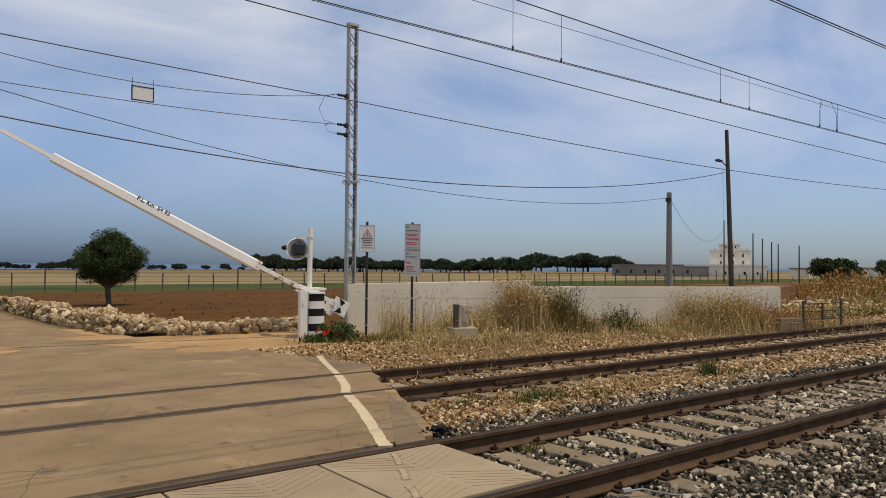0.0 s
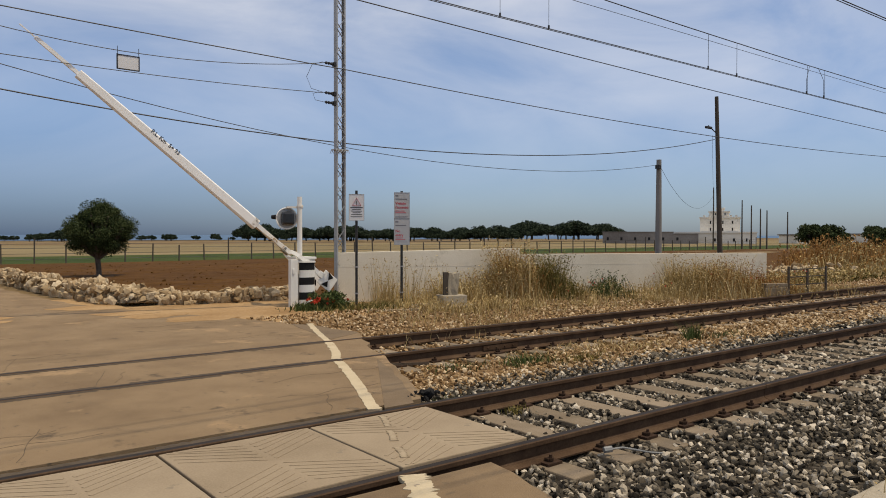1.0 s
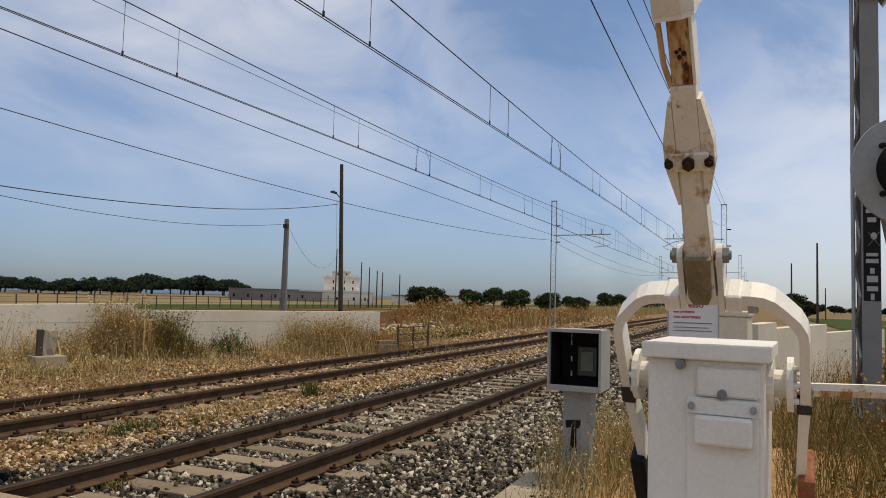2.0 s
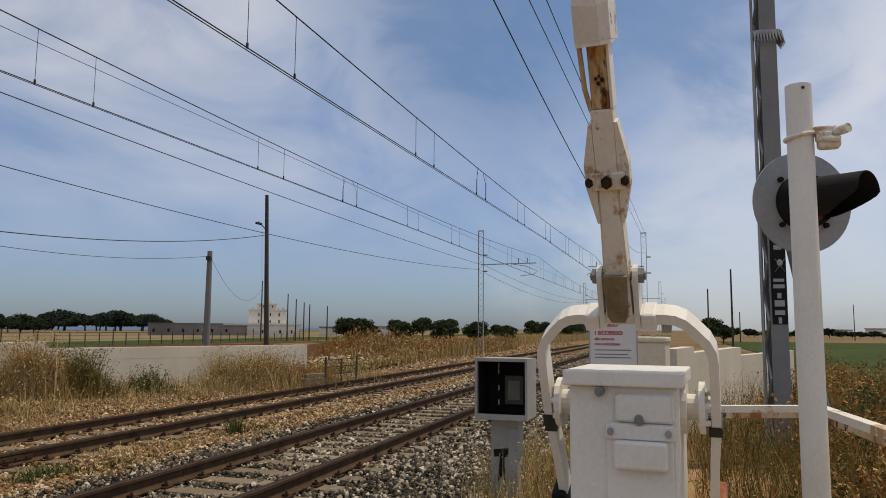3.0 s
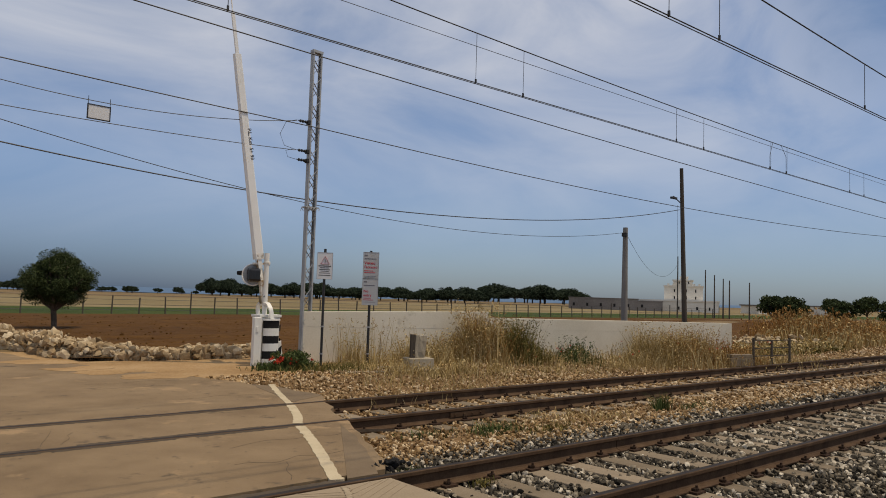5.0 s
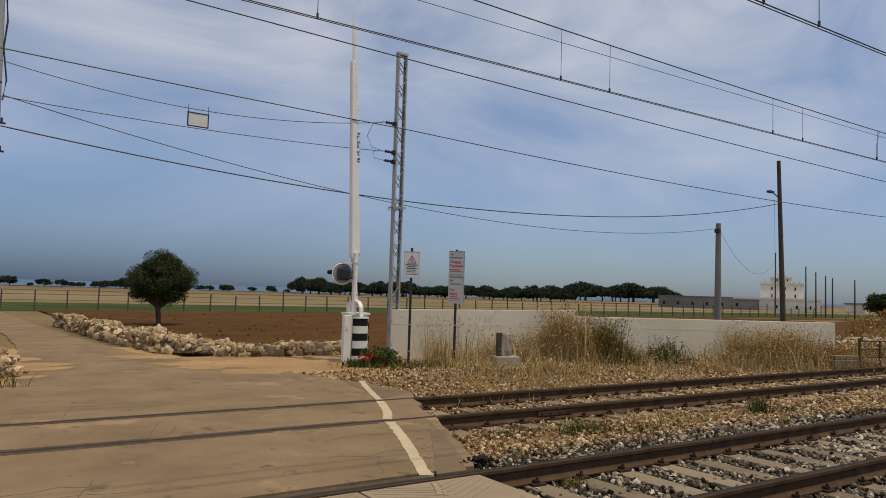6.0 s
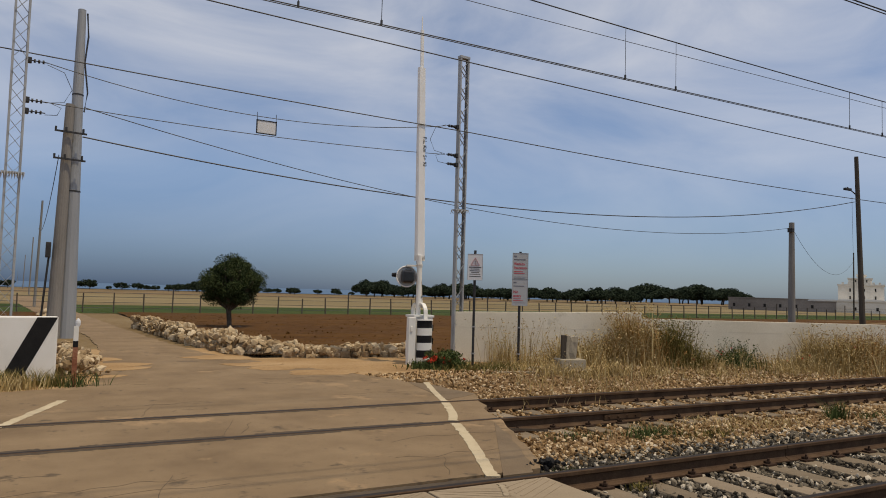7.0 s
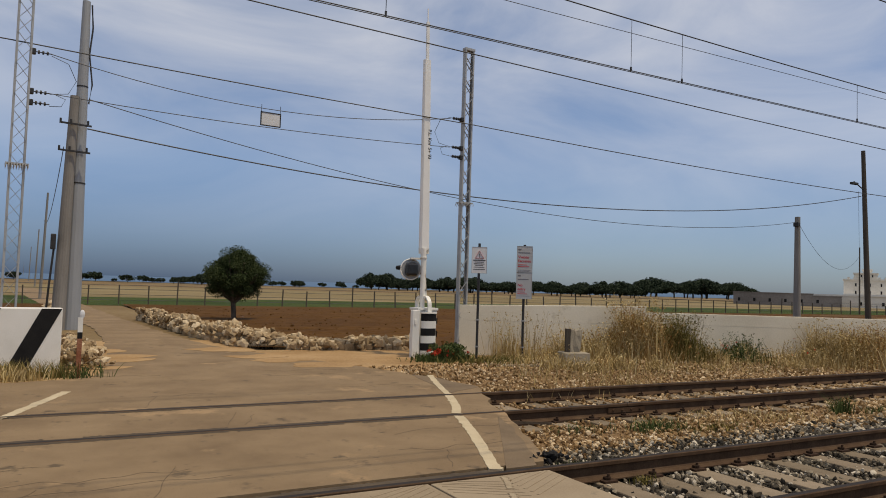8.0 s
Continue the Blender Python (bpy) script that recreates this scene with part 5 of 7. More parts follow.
# ---- crossing signals ----
def crossing_signal(x, y, z, top, disc_z, face, off, turn, label):
    t_ = thing("crossing_signal", pose(x, y, z, 0, 0, turn), label, "crossing light", "crossing signals")
    b = bmesh.new()
    cyl(b, (0, 0, -0.1), (0, 0, top), 0.056, seg=24)
    part("post", b, M["white"], t_, "white painted steel post")
    dx, dy = off
    b = bmesh.new()
    cyl(b, (dx, dy + face * 0.00, disc_z), (dx, dy + face * 0.015, disc_z), 0.235, seg=40)
    disc = part("disc", b, M["galv"], t_, "grey round backing disc")
    b = bmesh.new()
    ring_ = [(dx + 0.235 * math.cos(a), dy, disc_z + 0.235 * math.sin(a)) for a in np.linspace(0, 2 * math.pi, 33)]
    tube(b, ring_, 0.016, 6)
    part("rim", b, M["boomwhite"], disc, "bright rim of the disc")
    b = bmesh.new()
    box(b, dx - 0.13, dx + 0.15, dy - face * 0.16, dy + face * 0.10, disc_z - 0.155, disc_z + 0.155, bevel=0.06)
    housing = part("lamp_housing", b, M["glossblack"], t_, "glossy black lamp housing")
    b = bmesh.new()
    cyl(b, (dx - 0.22, dy + face * 0.02, disc_z + 0.03), (dx - 0.31, dy + face * 0.10, disc_z + 0.03), 0.055, 0.045, 12)
    part("side_knob", b, M["black"], housing)
    b = bmesh.new()
    cyl(b, (dx, dy + face * 0.100, disc_z), (dx, dy + face * 0.106, disc_z), 0.10, seg=24)
    part("lens", b, M["redlens"], housing, "unlit red lens")
    b = bmesh.new()
    for i in range(16):  # hood, open below
        a0, a1 = math.radians(-30 + i * 15), math.radians(-30 + (i + 1) * 15)
        r = 0.115
        p0, p1 = (dx + r * math.cos(a0), disc_z + r * math.sin(a0)), (dx + r * math.cos(a1), disc_z + r * math.sin(a1))
        ln0, ln1 = 0.40 + 0.12 * math.sin(a0), 0.40 + 0.12 * math.sin(a1)
        q = [(p0[0], dy + face * 0.09, p0[1]), (p1[0], dy + face * 0.09, p1[1]), (p1[0], dy + face * (0.09 + ln1), p1[1] - 0.05), (p0[0], dy + face * (0.09 + ln0), p0[1] - 0.05)]
        b.faces.new([b.verts.new(v) for v in q])
    bmesh.ops.remove_doubles(b, verts=b.verts, dist=0.0005)
    bmesh.ops.solidify(b, geom=list(b.faces), thickness=0.006)
    part("hood", b, M["black"], housing)
    b = bmesh.new()
    cyl(b, (0, 0, disc_z + 0.26), (0, 0, disc_z + 0.29), 0.072, seg=20)
    box(b, 0.0, 0.10, face * 0.06, face * 0.13, disc_z + 0.22, disc_z + 0.31, bevel=0.015)
    cyl(b, (0.0, face * 0.10, disc_z + 0.28), (0.12, face * 0.20, disc_z + 0.28), 0.024, seg=10)
    box(b, min(0, dx) - 0.02, max(0, dx) + 0.02, min(0, dy), max(0, dy), disc_z + 0.23, disc_z + 0.27)
    part("bracket", b, M["whiterust"], t_)
    return t_


crossing_signal(7.74, 15.0, -0.03, 2.48, 1.99, 1, (-0.27, 0.10), -12, "white post with a round crossing light seen from behind")
def near_signal():
    """Post, and behind it a lamp on a disc that looks towards the road."""
    t_ = thing("crossing_signal", pose(3.70, -0.672, -0.05), "white post with a hooded round crossing light, unlit", "crossing light", "crossing signals")
    b = bmesh.new()
    cyl(b, (0, 0, -0.1), (0, 0, 2.81), 0.058, seg=28)
    part("post", b, M["chipped"], t_, "white painted steel post with small dark chips")
    b = bmesh.new()
    cyl(b, (-0.0575, -0.012, 2.785), (-0.0595, -0.012, 2.785), 0.008, seg=8)
    part("drain_hole", b, M["ink"], t_)
    face = pose(0.35, -0.052, 2.311, 0, 0, 112)  # local +y is the way the lamp looks

    def lay(bm):
        bmesh.ops.transform(bm, matrix=face, verts=bm.verts)
        return bm

    b = bmesh.new()
    cyl(b, (0, -0.012, 0), (0, 0.0, 0), 0.258, seg=48)
    disc = part("disc", lay(b), M["discgrey"], t_, "grey round backing disc")
    for sx in (-1, 1):
        for sz in (-1, 1):
            b = bmesh.new()
            cyl(b, (sx * 0.115, 0.0, sz * 0.115), (sx * 0.115, 0.016, sz * 0.115), 0.014, seg=8)
            part("disc_bolt", lay(b), M["black"], disc)
    b = bmesh.new()
    cyl(b, (0, 0.0, 0), (0, 0.07, 0), 0.142, 0.132, 32)
    cyl(b, (0, -0.13, 0), (0, -0.012, 0), 0.10, 0.13, 28)
    housing = part("lamp_housing", lay(b), M["black"], t_, "black lamp housing")
    b = bmesh.new()
    bmesh.ops.create_uvsphere(b, u_segments=20, v_segments=10, radius=0.112, matrix=Matrix.Translation((0, 0.065, 0)) @ Matrix.Diagonal((1, 0.25, 1, 1)))
    part("lens", lay(b), M["redlens"], housing, "unlit red lens")
    b = bmesh.new()  # tubular hood, cut away below
    inner, outer, n_ = [], [], 28
    for i_ in range(n_ + 1):
        a = math.radians(-62 + i_ * 304 / n_)
        ln = 0.30 - 0.20 * max(0.0, -math.sin(a)) ** 1.2
        for ring_, r in ((inner, 0.106), (outer, 0.113)):
            ring_.append((b.verts.new((r * math.cos(a), 0.05, r * math.sin(a))), b.verts.new((r * 0.86 * math.cos(a), 0.05 + ln, r * 0.86 * math.sin(a)))))
    for i_ in range(n_):
        for ring_ in (inner, outer):
            b.faces.new((ring_[i_][0], ring_[i_ + 1][0], ring_[i_ + 1][1], ring_[i_][1]))
        b.faces.new((inner[i_][1], inner[i_ + 1][1], outer[i_ + 1][1], outer[i_][1]))
    bmesh.ops.recalc_face_normals(b, faces=b.faces)
    bmesh.ops.transform(b, matrix=pose(0, 0.05, 0, 1, 0, 27) @ pose(0, -0.05, 0), verts=b.verts)
    part("hood", lay(b), M["black"], housing, "black tubular hood cut away below")
    b = bmesh.new()
    bar(b, (0.05, -0.005, 2.31), (0.24, -0.02, 2.31), 0.05, 0.05)
    part("lamp_arm", b, M["galv"], t_)
    b = bmesh.new()  # clamp ring with its cast bracket
    ring_ = [(0.066 * math.cos(a), 0.066 * math.sin(a), 2.565 - 0.012 * math.sin(a)) for a in np.linspace(0, 2 * math.pi, 25)]
    tube(b, ring_, 0.009, 6)
    part("clamp_ring", b, M["whiterust"], t_, "rust-edged clamp ring")
    b = bmesh.new()
    box(b, -0.05, 0.03, -0.15, -0.05, 2.565, 2.60, bevel=0.008)
    box(b, -0.06, 0.0, -0.125, -0.06, 2.53, 2.575, bevel=0.01)
    box(b, -0.045, 0.03, -0.165, -0.07, 2.50, 2.56, bevel=0.015)
    cyl(b, (-0.02, -0.13, 2.57), (-0.085, -0.185, 2.575), 0.022, seg=14)
    cyl(b, (-0.045, -0.07, 2.545), (-0.07, -0.155, 2.53), 0.012, seg=8)
    part("clamp_bracket", b, M["whiterust"], t_, "cast clamp with a capped pipe stub")


near_signal()


# ---- notices ----
def notice(x, y, post_top, z0, z1, w, turn, label, split=False, base=-0.1):
    t_ = thing("notice_sign", pose(x, y, base, 0, 0, turn), label, "sign", "railway notices")
    b = bmesh.new()
    cyl(b, (0, 0.03, -0.1), (0, 0.03, post_top - base), 0.03, seg=10)
    part("post", b, M["darkmetal"], t_, "dark steel post")
    for z in (0.95, 0.35):
        b = bmesh.new()
        cyl(b, (0, 0.03, z), (0, 0.03, z + 0.03), 0.045, seg=10)
        part("clamp", b, M["galv"], t_)
    zs = [(z0, z1)] if not split else [(z0, (z0 + z1) / 2 - 0.004), ((z0 + z1) / 2 + 0.004, z1)]
    plates = []
    for a, c in zs:
        b = bmesh.new()
        box(b, -w / 2, w / 2, -0.014, -0.004, a - base, c - base)
        # the tall notice takes the copy with shade in its colour
        plates.append(part("plate", b, M["signshaded"] if x > 9 else M["signwhite"], t_, "weathered printed plate"))
        b = bmesh.new()
        for x0, x1, q0, q1 in ((-w / 2 - 0.008, w / 2 + 0.008, a - 0.008, a), (-w / 2 - 0.008, w / 2 + 0.008, c, c + 0.008), (-w / 2 - 0.008, -w / 2, a, c), (w / 2, w / 2 + 0.008, a, c)):
            box(b, x0, x1, -0.018, 0.0, q0 - base, q1 - base)
        part("frame", b, M["signgrey"], t_)

    def bars(rows, mat):
        for xa, xb, zc, h in rows:
            bb = bmesh.new()
            box(bb, xa, xb, -0.0165, -0.0145, zc - h / 2 - base, zc + h / 2 - base)
            part("print", bb, mat, plates[-1] if rows[0][2] > (z0 + z1) / 2 else plates[0])

    up = Matrix(((1, 0, 0, 0), (0, 0, -1, -0.0155), (0, 1, 0, 0), (0, 0, 0, 1)))

    def text(body, size, xa, zc, mat):
        writing("print", body, size, mat, plates[-1] if zc > (z0 + z1) / 2 else plates[0], Matrix.Translation((xa, 0, zc - base)) @ up)

    return t_, bars, text


t_, bars, text = notice(8.72, 14.15, 2.59, 1.92, 2.50, 0.33, -28, "white notice with a red warning triangle on a dark post")
bb = bmesh.new()
for (xa, za), (xb, zb) in (((-0.10, 2.27), (0.10, 2.27)), ((0.10, 2.27), (0, 2.44)), ((0, 2.44), (-0.10, 2.27))):
    bar(bb, (xa, -0.0165, za + 0.08), (xb, -0.0165, zb + 0.08), 0.003, 0.032, (0, 1, 0))
part("triangle", bb, M["red"], t_, "red warning triangle")
bars([(-0.006, 0.006, 2.318, 0.06), (-0.008, 0.008, 2.275, 0.014)], M["ink"])
bars([(-0.14, 0.14, 2.205, 0.018), (-0.10, 0.10, 2.165, 0.014), (-0.12, 0.12, 2.125, 0.014), (-0.09, 0.09, 2.09, 0.012), (-0.12, 0.12, 2.05, 0.012), (-0.13, 0.13, 2.0, 0.014)], M["ink"])
t_, bars, text = notice(9.715, 13.79, 2.60, 1.37, 2.56, 0.345, -28, "tall two-part no-entry notice with red lettering on a dark post", split=True)
text("Vietato", 0.085, -0.15, 2.290, M["red"])
text("l'accesso", 0.085, -0.15, 2.200, M["red"])
text("No", 0.085, -0.15, 1.650, M["red"])
text("entry", 0.085, -0.15, 1.560, M["red"])
bars([(-0.15, 0.12, 2.415, 0.02), (-0.15, 0.1, 1.810, 0.02)], M["inkgrey"])
bars([(-0.15, -0.08, 2.490, 0.03), (-0.15, -0.08, 1.890, 0.03)], M["inkgrey"])
bars([(-0.15, 0.06, 2.140, 0.016), (-0.15, 0.10, 2.100, 0.016), (-0.15, 0.02, 1.520, 0.014), (-0.15, 0.08, 1.480, 0.014)], M["red"])
bars([(-0.15, 0.13, 2.020, 0.006), (-0.15, 0.11, 1.990, 0.005), (-0.15, 0.13, 1.430, 0.005)], M["inkgrey"])
t_, bars, text = notice(4.80, 0.285, 1.63, 0.815, 1.755, 0.285, -88, "no-entry notice with dark red lettering behind the barrier machine", split=True)
text("Area ferroviaria", 0.026, -0.115, 1.700, M["ink"])
text("Vietato", 0.05, -0.115, 1.635, M["red"])
text("l'accesso", 0.05, -0.115, 1.583, M["red"])
text("alle persone", 0.025, -0.115, 1.549, M["red"])
text("non autorizzate", 0.025, -0.115, 1.517, M["red"])
bars([(-0.115, 0.11, 1.487, 0.005), (-0.115, 0.09, 1.460, 0.004), (-0.115, 0.11, 1.440, 0.004)], M["inkgrey"])
bars([(-0.115, -0.07, 1.735, 0.010)], M["inkgrey"])
# ---- obstacle sensor beside the near track ----
def sensor_box():
    t_ = thing("sensor_cabinet", pose(7.0, 1.49, -0.13, 0, 0, -1) @ Matrix.Diagonal((1, 0.88, 1, 1)), "grey open-fronted sensor cabinet on a pedestal beside the track", "cabinet")
    b = bmesh.new()
    box(b, 0.30, 0.33, -0.26, 0.26, 0.905, 1.44)
    box(b, -0.12, 0.33, -0.275, -0.26, 0.905, 1.44)
    box(b, -0.12, 0.33, 0.26, 0.275, 0.905, 1.44)
    box(b, -0.14, 0.33, -0.275, 0.275, 1.44, 1.46)
    box(b, -0.12, 0.33, -0.275, 0.275, 0.89, 0.905)
    part("shell", b, M["boxgrey"], t_, "grey painted steel shell")
    b = bmesh.new()
    for y0, y1, z0, z1 in ((-0.29, -0.262, 0.89, 1.47), (0.262, 0.29, 0.89, 1.47), (-0.262, 0.262, 1.435, 1.47), (-0.262, 0.262, 0.89, 0.945)):
        box(b, -0.145, -0.12, y0, y1, z0, z1, bevel=0.005)
    part("front_frame", b, M["boxgrey"], t_)
    b = bmesh.new()
    box(b, 0.285, 0.298, -0.25, 0.25, 0.91, 1.435)
    box(b, -0.11, 0.29, -0.258, -0.254, 0.91, 1.435)
    box(b, -0.11, 0.29, 0.254, 0.258, 0.91, 1.435)
    box(b, -0.11, 0.29, -0.254, 0.254, 0.907, 0.912)
    box(b, -0.11, 0.29, -0.254, 0.254, 1.434, 1.438)
    part("lining", b, M["black"], t_, "black inner lining")
    b = bmesh.new()
    box(b, 0.22, 0.285, -0.16, 0.06, 1.0, 1.29, bevel=0.01)
    part("window", b, M["glassdark"], t_, "dark sensor window")
    b = bmesh.new()
    box(b, 0.212, 0.2195, -0.12, 0.02, 1.05, 1.24, bevel=0.004)
    part("lens_glass", b, M["lensgrey"], t_, "pale grey-green lens glass")
    for z in (1.0, 1.14, 1.30, 1.36):
        b = bmesh.new()
        box(b, 0.20, 0.23, 0.118, 0.128, z, z + 0.05)
        part("label_strip", b, M["signwhite"], t_)
    b = bmesh.new()
    box(b, 0.0, 0.24, -0.15, 0.15, 0.0, 0.89, bevel=0.01)
    box(b, -0.02, 0.0, -0.15, -0.05, 0.0, 0.8)
    ped = part("pedestal", b, M["boxgrey"], t_)
    b = bmesh.new()
    prism(b, [(-0.09, 0.62), (0.10, 0.60), (0.09, 0.53), (0.03, 0.54), (0.05, 0.30), (-0.01, 0.38), (-0.03, 0.24), (-0.02, 0.53), (-0.08, 0.55)], -0.006, -0.002, Matrix(((0, 0, 1, 0), (1, 0, 0, 0.02), (0, 1, 0, 0), (0, 0, 0, 1))))
    part("torn_sticker", b, M["black"], ped, "torn black sticker")
    b = bmesh.new()
    box(b, 4.9, 7.6, 0.55, 2.0, -0.3, -0.085, bevel=0.02)
    tagged(link("cable_slab", b, M["concrete"]), "low concrete slab under the sensor cabinet", "slab", kind="structure")


sensor_box()


# ---- near verge: signal column, rail, concrete block ----
def steel_column():
    t_ = thing("steel_column", pose(10.5, -1.36, -0.1, 0, 0, 8) @ Matrix.Diagonal((0.82, 0.82, 1, 1)), "tall grey steel column with a danger plate and spiked collar", "mast")
    b = bmesh.new()
    box(b, -0.14, -0.125, -0.13, 0.13, 0, 9)
    box(b, 0.125, 0.14, -0.13, 0.13, 0, 9)
    box(b, -0.125, 0.125, -0.13, -0.115, 0, 9)
    part("column", b, M["greypaint"], t_)
    b = bmesh.new()
    for i in range(24):
        s = 1 if i % 2 else -1
        bar(b, (-s * 0.12, 0.15, i * 0.37), (s * 0.12, 0.15, (i + 1) * 0.37), 0.01, 0.035, (0, 1, 0))
    part("lacing", b, M["galv"], t_)
    b = bmesh.new()
    tube(b, [(0, 0.22, 0), (0.02, 0.20, 2.5), (-0.02, 0.21, 5), (0, 0.2, 8.9)], 0.03)
    tube(b, [(0.1, 0.19, 0), (0.08, 0.2, 3), (0.1, 0.19, 8.9)], 0.02)
    part("conduit", b, M["galv"], t_)
    b = bmesh.new()
    for k in range(10):
        cyl(b, (-0.16, -0.2 + k * 0.045, 5.72), (-0.26, -0.22 + k * 0.05, 5.56), 0.022, 0.003, 4)
        cyl(b, (-0.12 + k * 0.03, -0.18, 5.72), (-0.12 + k * 0.03, -0.28, 5.56), 0.022, 0.003, 4)
    box(b, -0.165, 0.165, -0.185, 0.185, 5.70, 5.75)
    part("spiked_collar", b, M["galv"], t_)
    b = bmesh.new()
    box(b, -0.147, -0.142, -0.125, 0.105, 1.80, 3.10)
    plate_ = part("danger_plate", b, M["black"], t_, "weathered black danger plate")
    b = bmesh.new()
    for z, w_, h_ in ((3.01, 0.10, 0.05), (2.91, 0.16, 0.05), (2.80, 0.12, 0.06), (2.37, 0.16, 0.04), (2.29, 0.17, 0.05), (2.17, 0.06, 0.07), (2.07, 0.15, 0.08), (1.95, 0.15, 0.06), (1.85, 0.05, 0.08)):
        box(b, -0.1505, -0.148, -0.01 - w_ / 2, -0.01 + w_ / 2, z - h_ / 2, z + h_ / 2)
    bar(b, (-0.149, -0.11, 2.48), (-0.149, 0.04, 2.65), 0.003, 0.02, (1, 0, 0))
    bar(b, (-0.149, -0.11, 2.65), (-0.149, 0.04, 2.48), 0.003, 0.02, (1, 0, 0))
    cyl(b, (-0.148, -0.035, 2.60), (-0.151, -0.035, 2.60), 0.045, seg=12)
    part("danger_print", b, M["signgrey"], plate_)
    b = bmesh.new()
    bar(b, (0.1, -0.15, 3.3), (1.4, -1.2, 0.3), 0.08, 0.08)
    part("brace", b, M["greypaint"], t_)


steel_column()


def guard_rail():
    t_ = thing("guard_rail", pose(0, 0, 0), "chipped white angle-iron guard rail beside the barrier machine", "railing")
    b = bmesh.new()
    bar(b, (4.22, -0.24, 1.2), (4.45, -0.82, 1.2), 0.05, 0.035)
    bar(b, (4.45, -0.80, 1.2), (2.4, -1.25, 1.12), 0.06, 0.05)
    part("top_rail", b, M["whiterust"], t_)
    for p_, q_, w_ in (((4.225, -0.25, 1.168), (4.45, -0.815, 1.168), 0.052), ((4.44, -0.802, 1.172), (2.4, -1.25, 1.085), 0.062)):
        b = bmesh.new()
        bar(b, p_, q_, w_, 0.03)
        part("rusty_edge", b, M["rustbeam"], t_, "rust-eaten lower edge")
    b = bmesh.new()
    bar(b, (4.42, -0.80, 0.72), (2.4, -1.25, 0.70), 0.06, 0.05)
    part("lower_rail", b, M["whiterust"], t_)
    for x, y in ((4.45, -0.80), (3.45, -1.02), (2.6, -1.2)):
        b = bmesh.new()
        bar(b, (x, y, -0.1), (x, y, 1.17), 0.07, 0.05, (0, 1, 0))
        part("upright", b, M["whiterust"], t_)


guard_rail()
b = bmesh.new()
box(b, -0.15, 0.15, -0.14, 0.14, -0.3, 1.515, bevel=0.012)
box(b, -0.16, 0.16, -0.15, 0.15, 1.515, 1.56, bevel=0.012)
blk = tagged(link("concrete_pillar", b, M["wall"]), "weathered pale concrete pillar beside the track notice", "pillar")
blk.matrix_world = pose(6.2, 0.11, 0, 0, 0, -6)


# ---- left corner ----
def striped_block():
    t_ = thing("striped_block", pose(0.40, 13.9, -0.06, 0, 0, 2), "white concrete block with diagonal black stripes beside the lane", "barrier block")
    b = bmesh.new()
    box(b, -3.2, 0.0, 0.0, 0.24, 0.0, 1.09, bevel=0.02)
    part("block", b, M["white"], t_)
    for k in range(4):
        b = bmesh.new()
        x = -k * 0.88
        prism(b, [(x - 0.31, 1.08), (x - 0.01, 1.08), (x - 0.52, 0.02), (x - 0.82, 0.02)], 0.002, 0.005, Matrix(((1, 0, 0, 0), (0, 0, -1, 0), (0, 1, 0, 0), (0, 0, 0, 1))))
        part("stripe", b, M["black"], t_, "diagonal black stripe")


striped_block()
t_ = thing("marker_post", pose(0.63, 13.05, -0.03), "thin roadside marker post, white top and dark rusty foot", "post")
b = bmesh.new()
box(b, -0.035, 0.035, -0.03, 0.03, 0, 0.62)
part("foot", b, M["rustred"], t_)
b = bmesh.new()
box(b, -0.035, 0.035, -0.03, 0.03, 0.62, 0.95)
part("white_band", b, M["white"], t_)
b = bmesh.new()
box(b, -0.036, 0.036, -0.031, 0.031, 0.62, 0.72)
part("dark_band", b, M["black"], t_)
b = bmesh.new()
bmesh.ops.create_uvsphere(b, u_segments=10, v_segments=6, radius=0.05, matrix=Matrix.Translation((0.02, 0, 1.0)) @ Matrix.Diagonal((0.8, 0.6, 1.5, 1)))
part("reflector", b, M["signwhite"], t_)


# ---- dry-stone wall ----
def stone_meshes(k=7):
    out = []
    for i in range(k):
        b = bmesh.new()
        bmesh.ops.create_icosphere(b, subdivisions=2, radius=1.0)
        s = Vector((RNG.uniform(0.9, 1.35), RNG.uniform(0.7, 1.0), RNG.uniform(0.55, 0.8)))
        for v in b.verts:
            c = v.co
            c = Vector([math.copysign(abs(q) ** 0.38, q) for q in c])
            v.co = Vector((c.x * s.x, c.y * s.y, c.z * s.z)) * (0.86 + 0.20 * noise.noise(v.co * 1.3 + Vector((i * 5, 0, 0))))
        me = bpy.data.meshes.new("stone")
        b.to_mesh(me)
        b.free()
        me.materials.append(M["stone"])
        out.append(me)
    return out


STONES = stone_meshes()


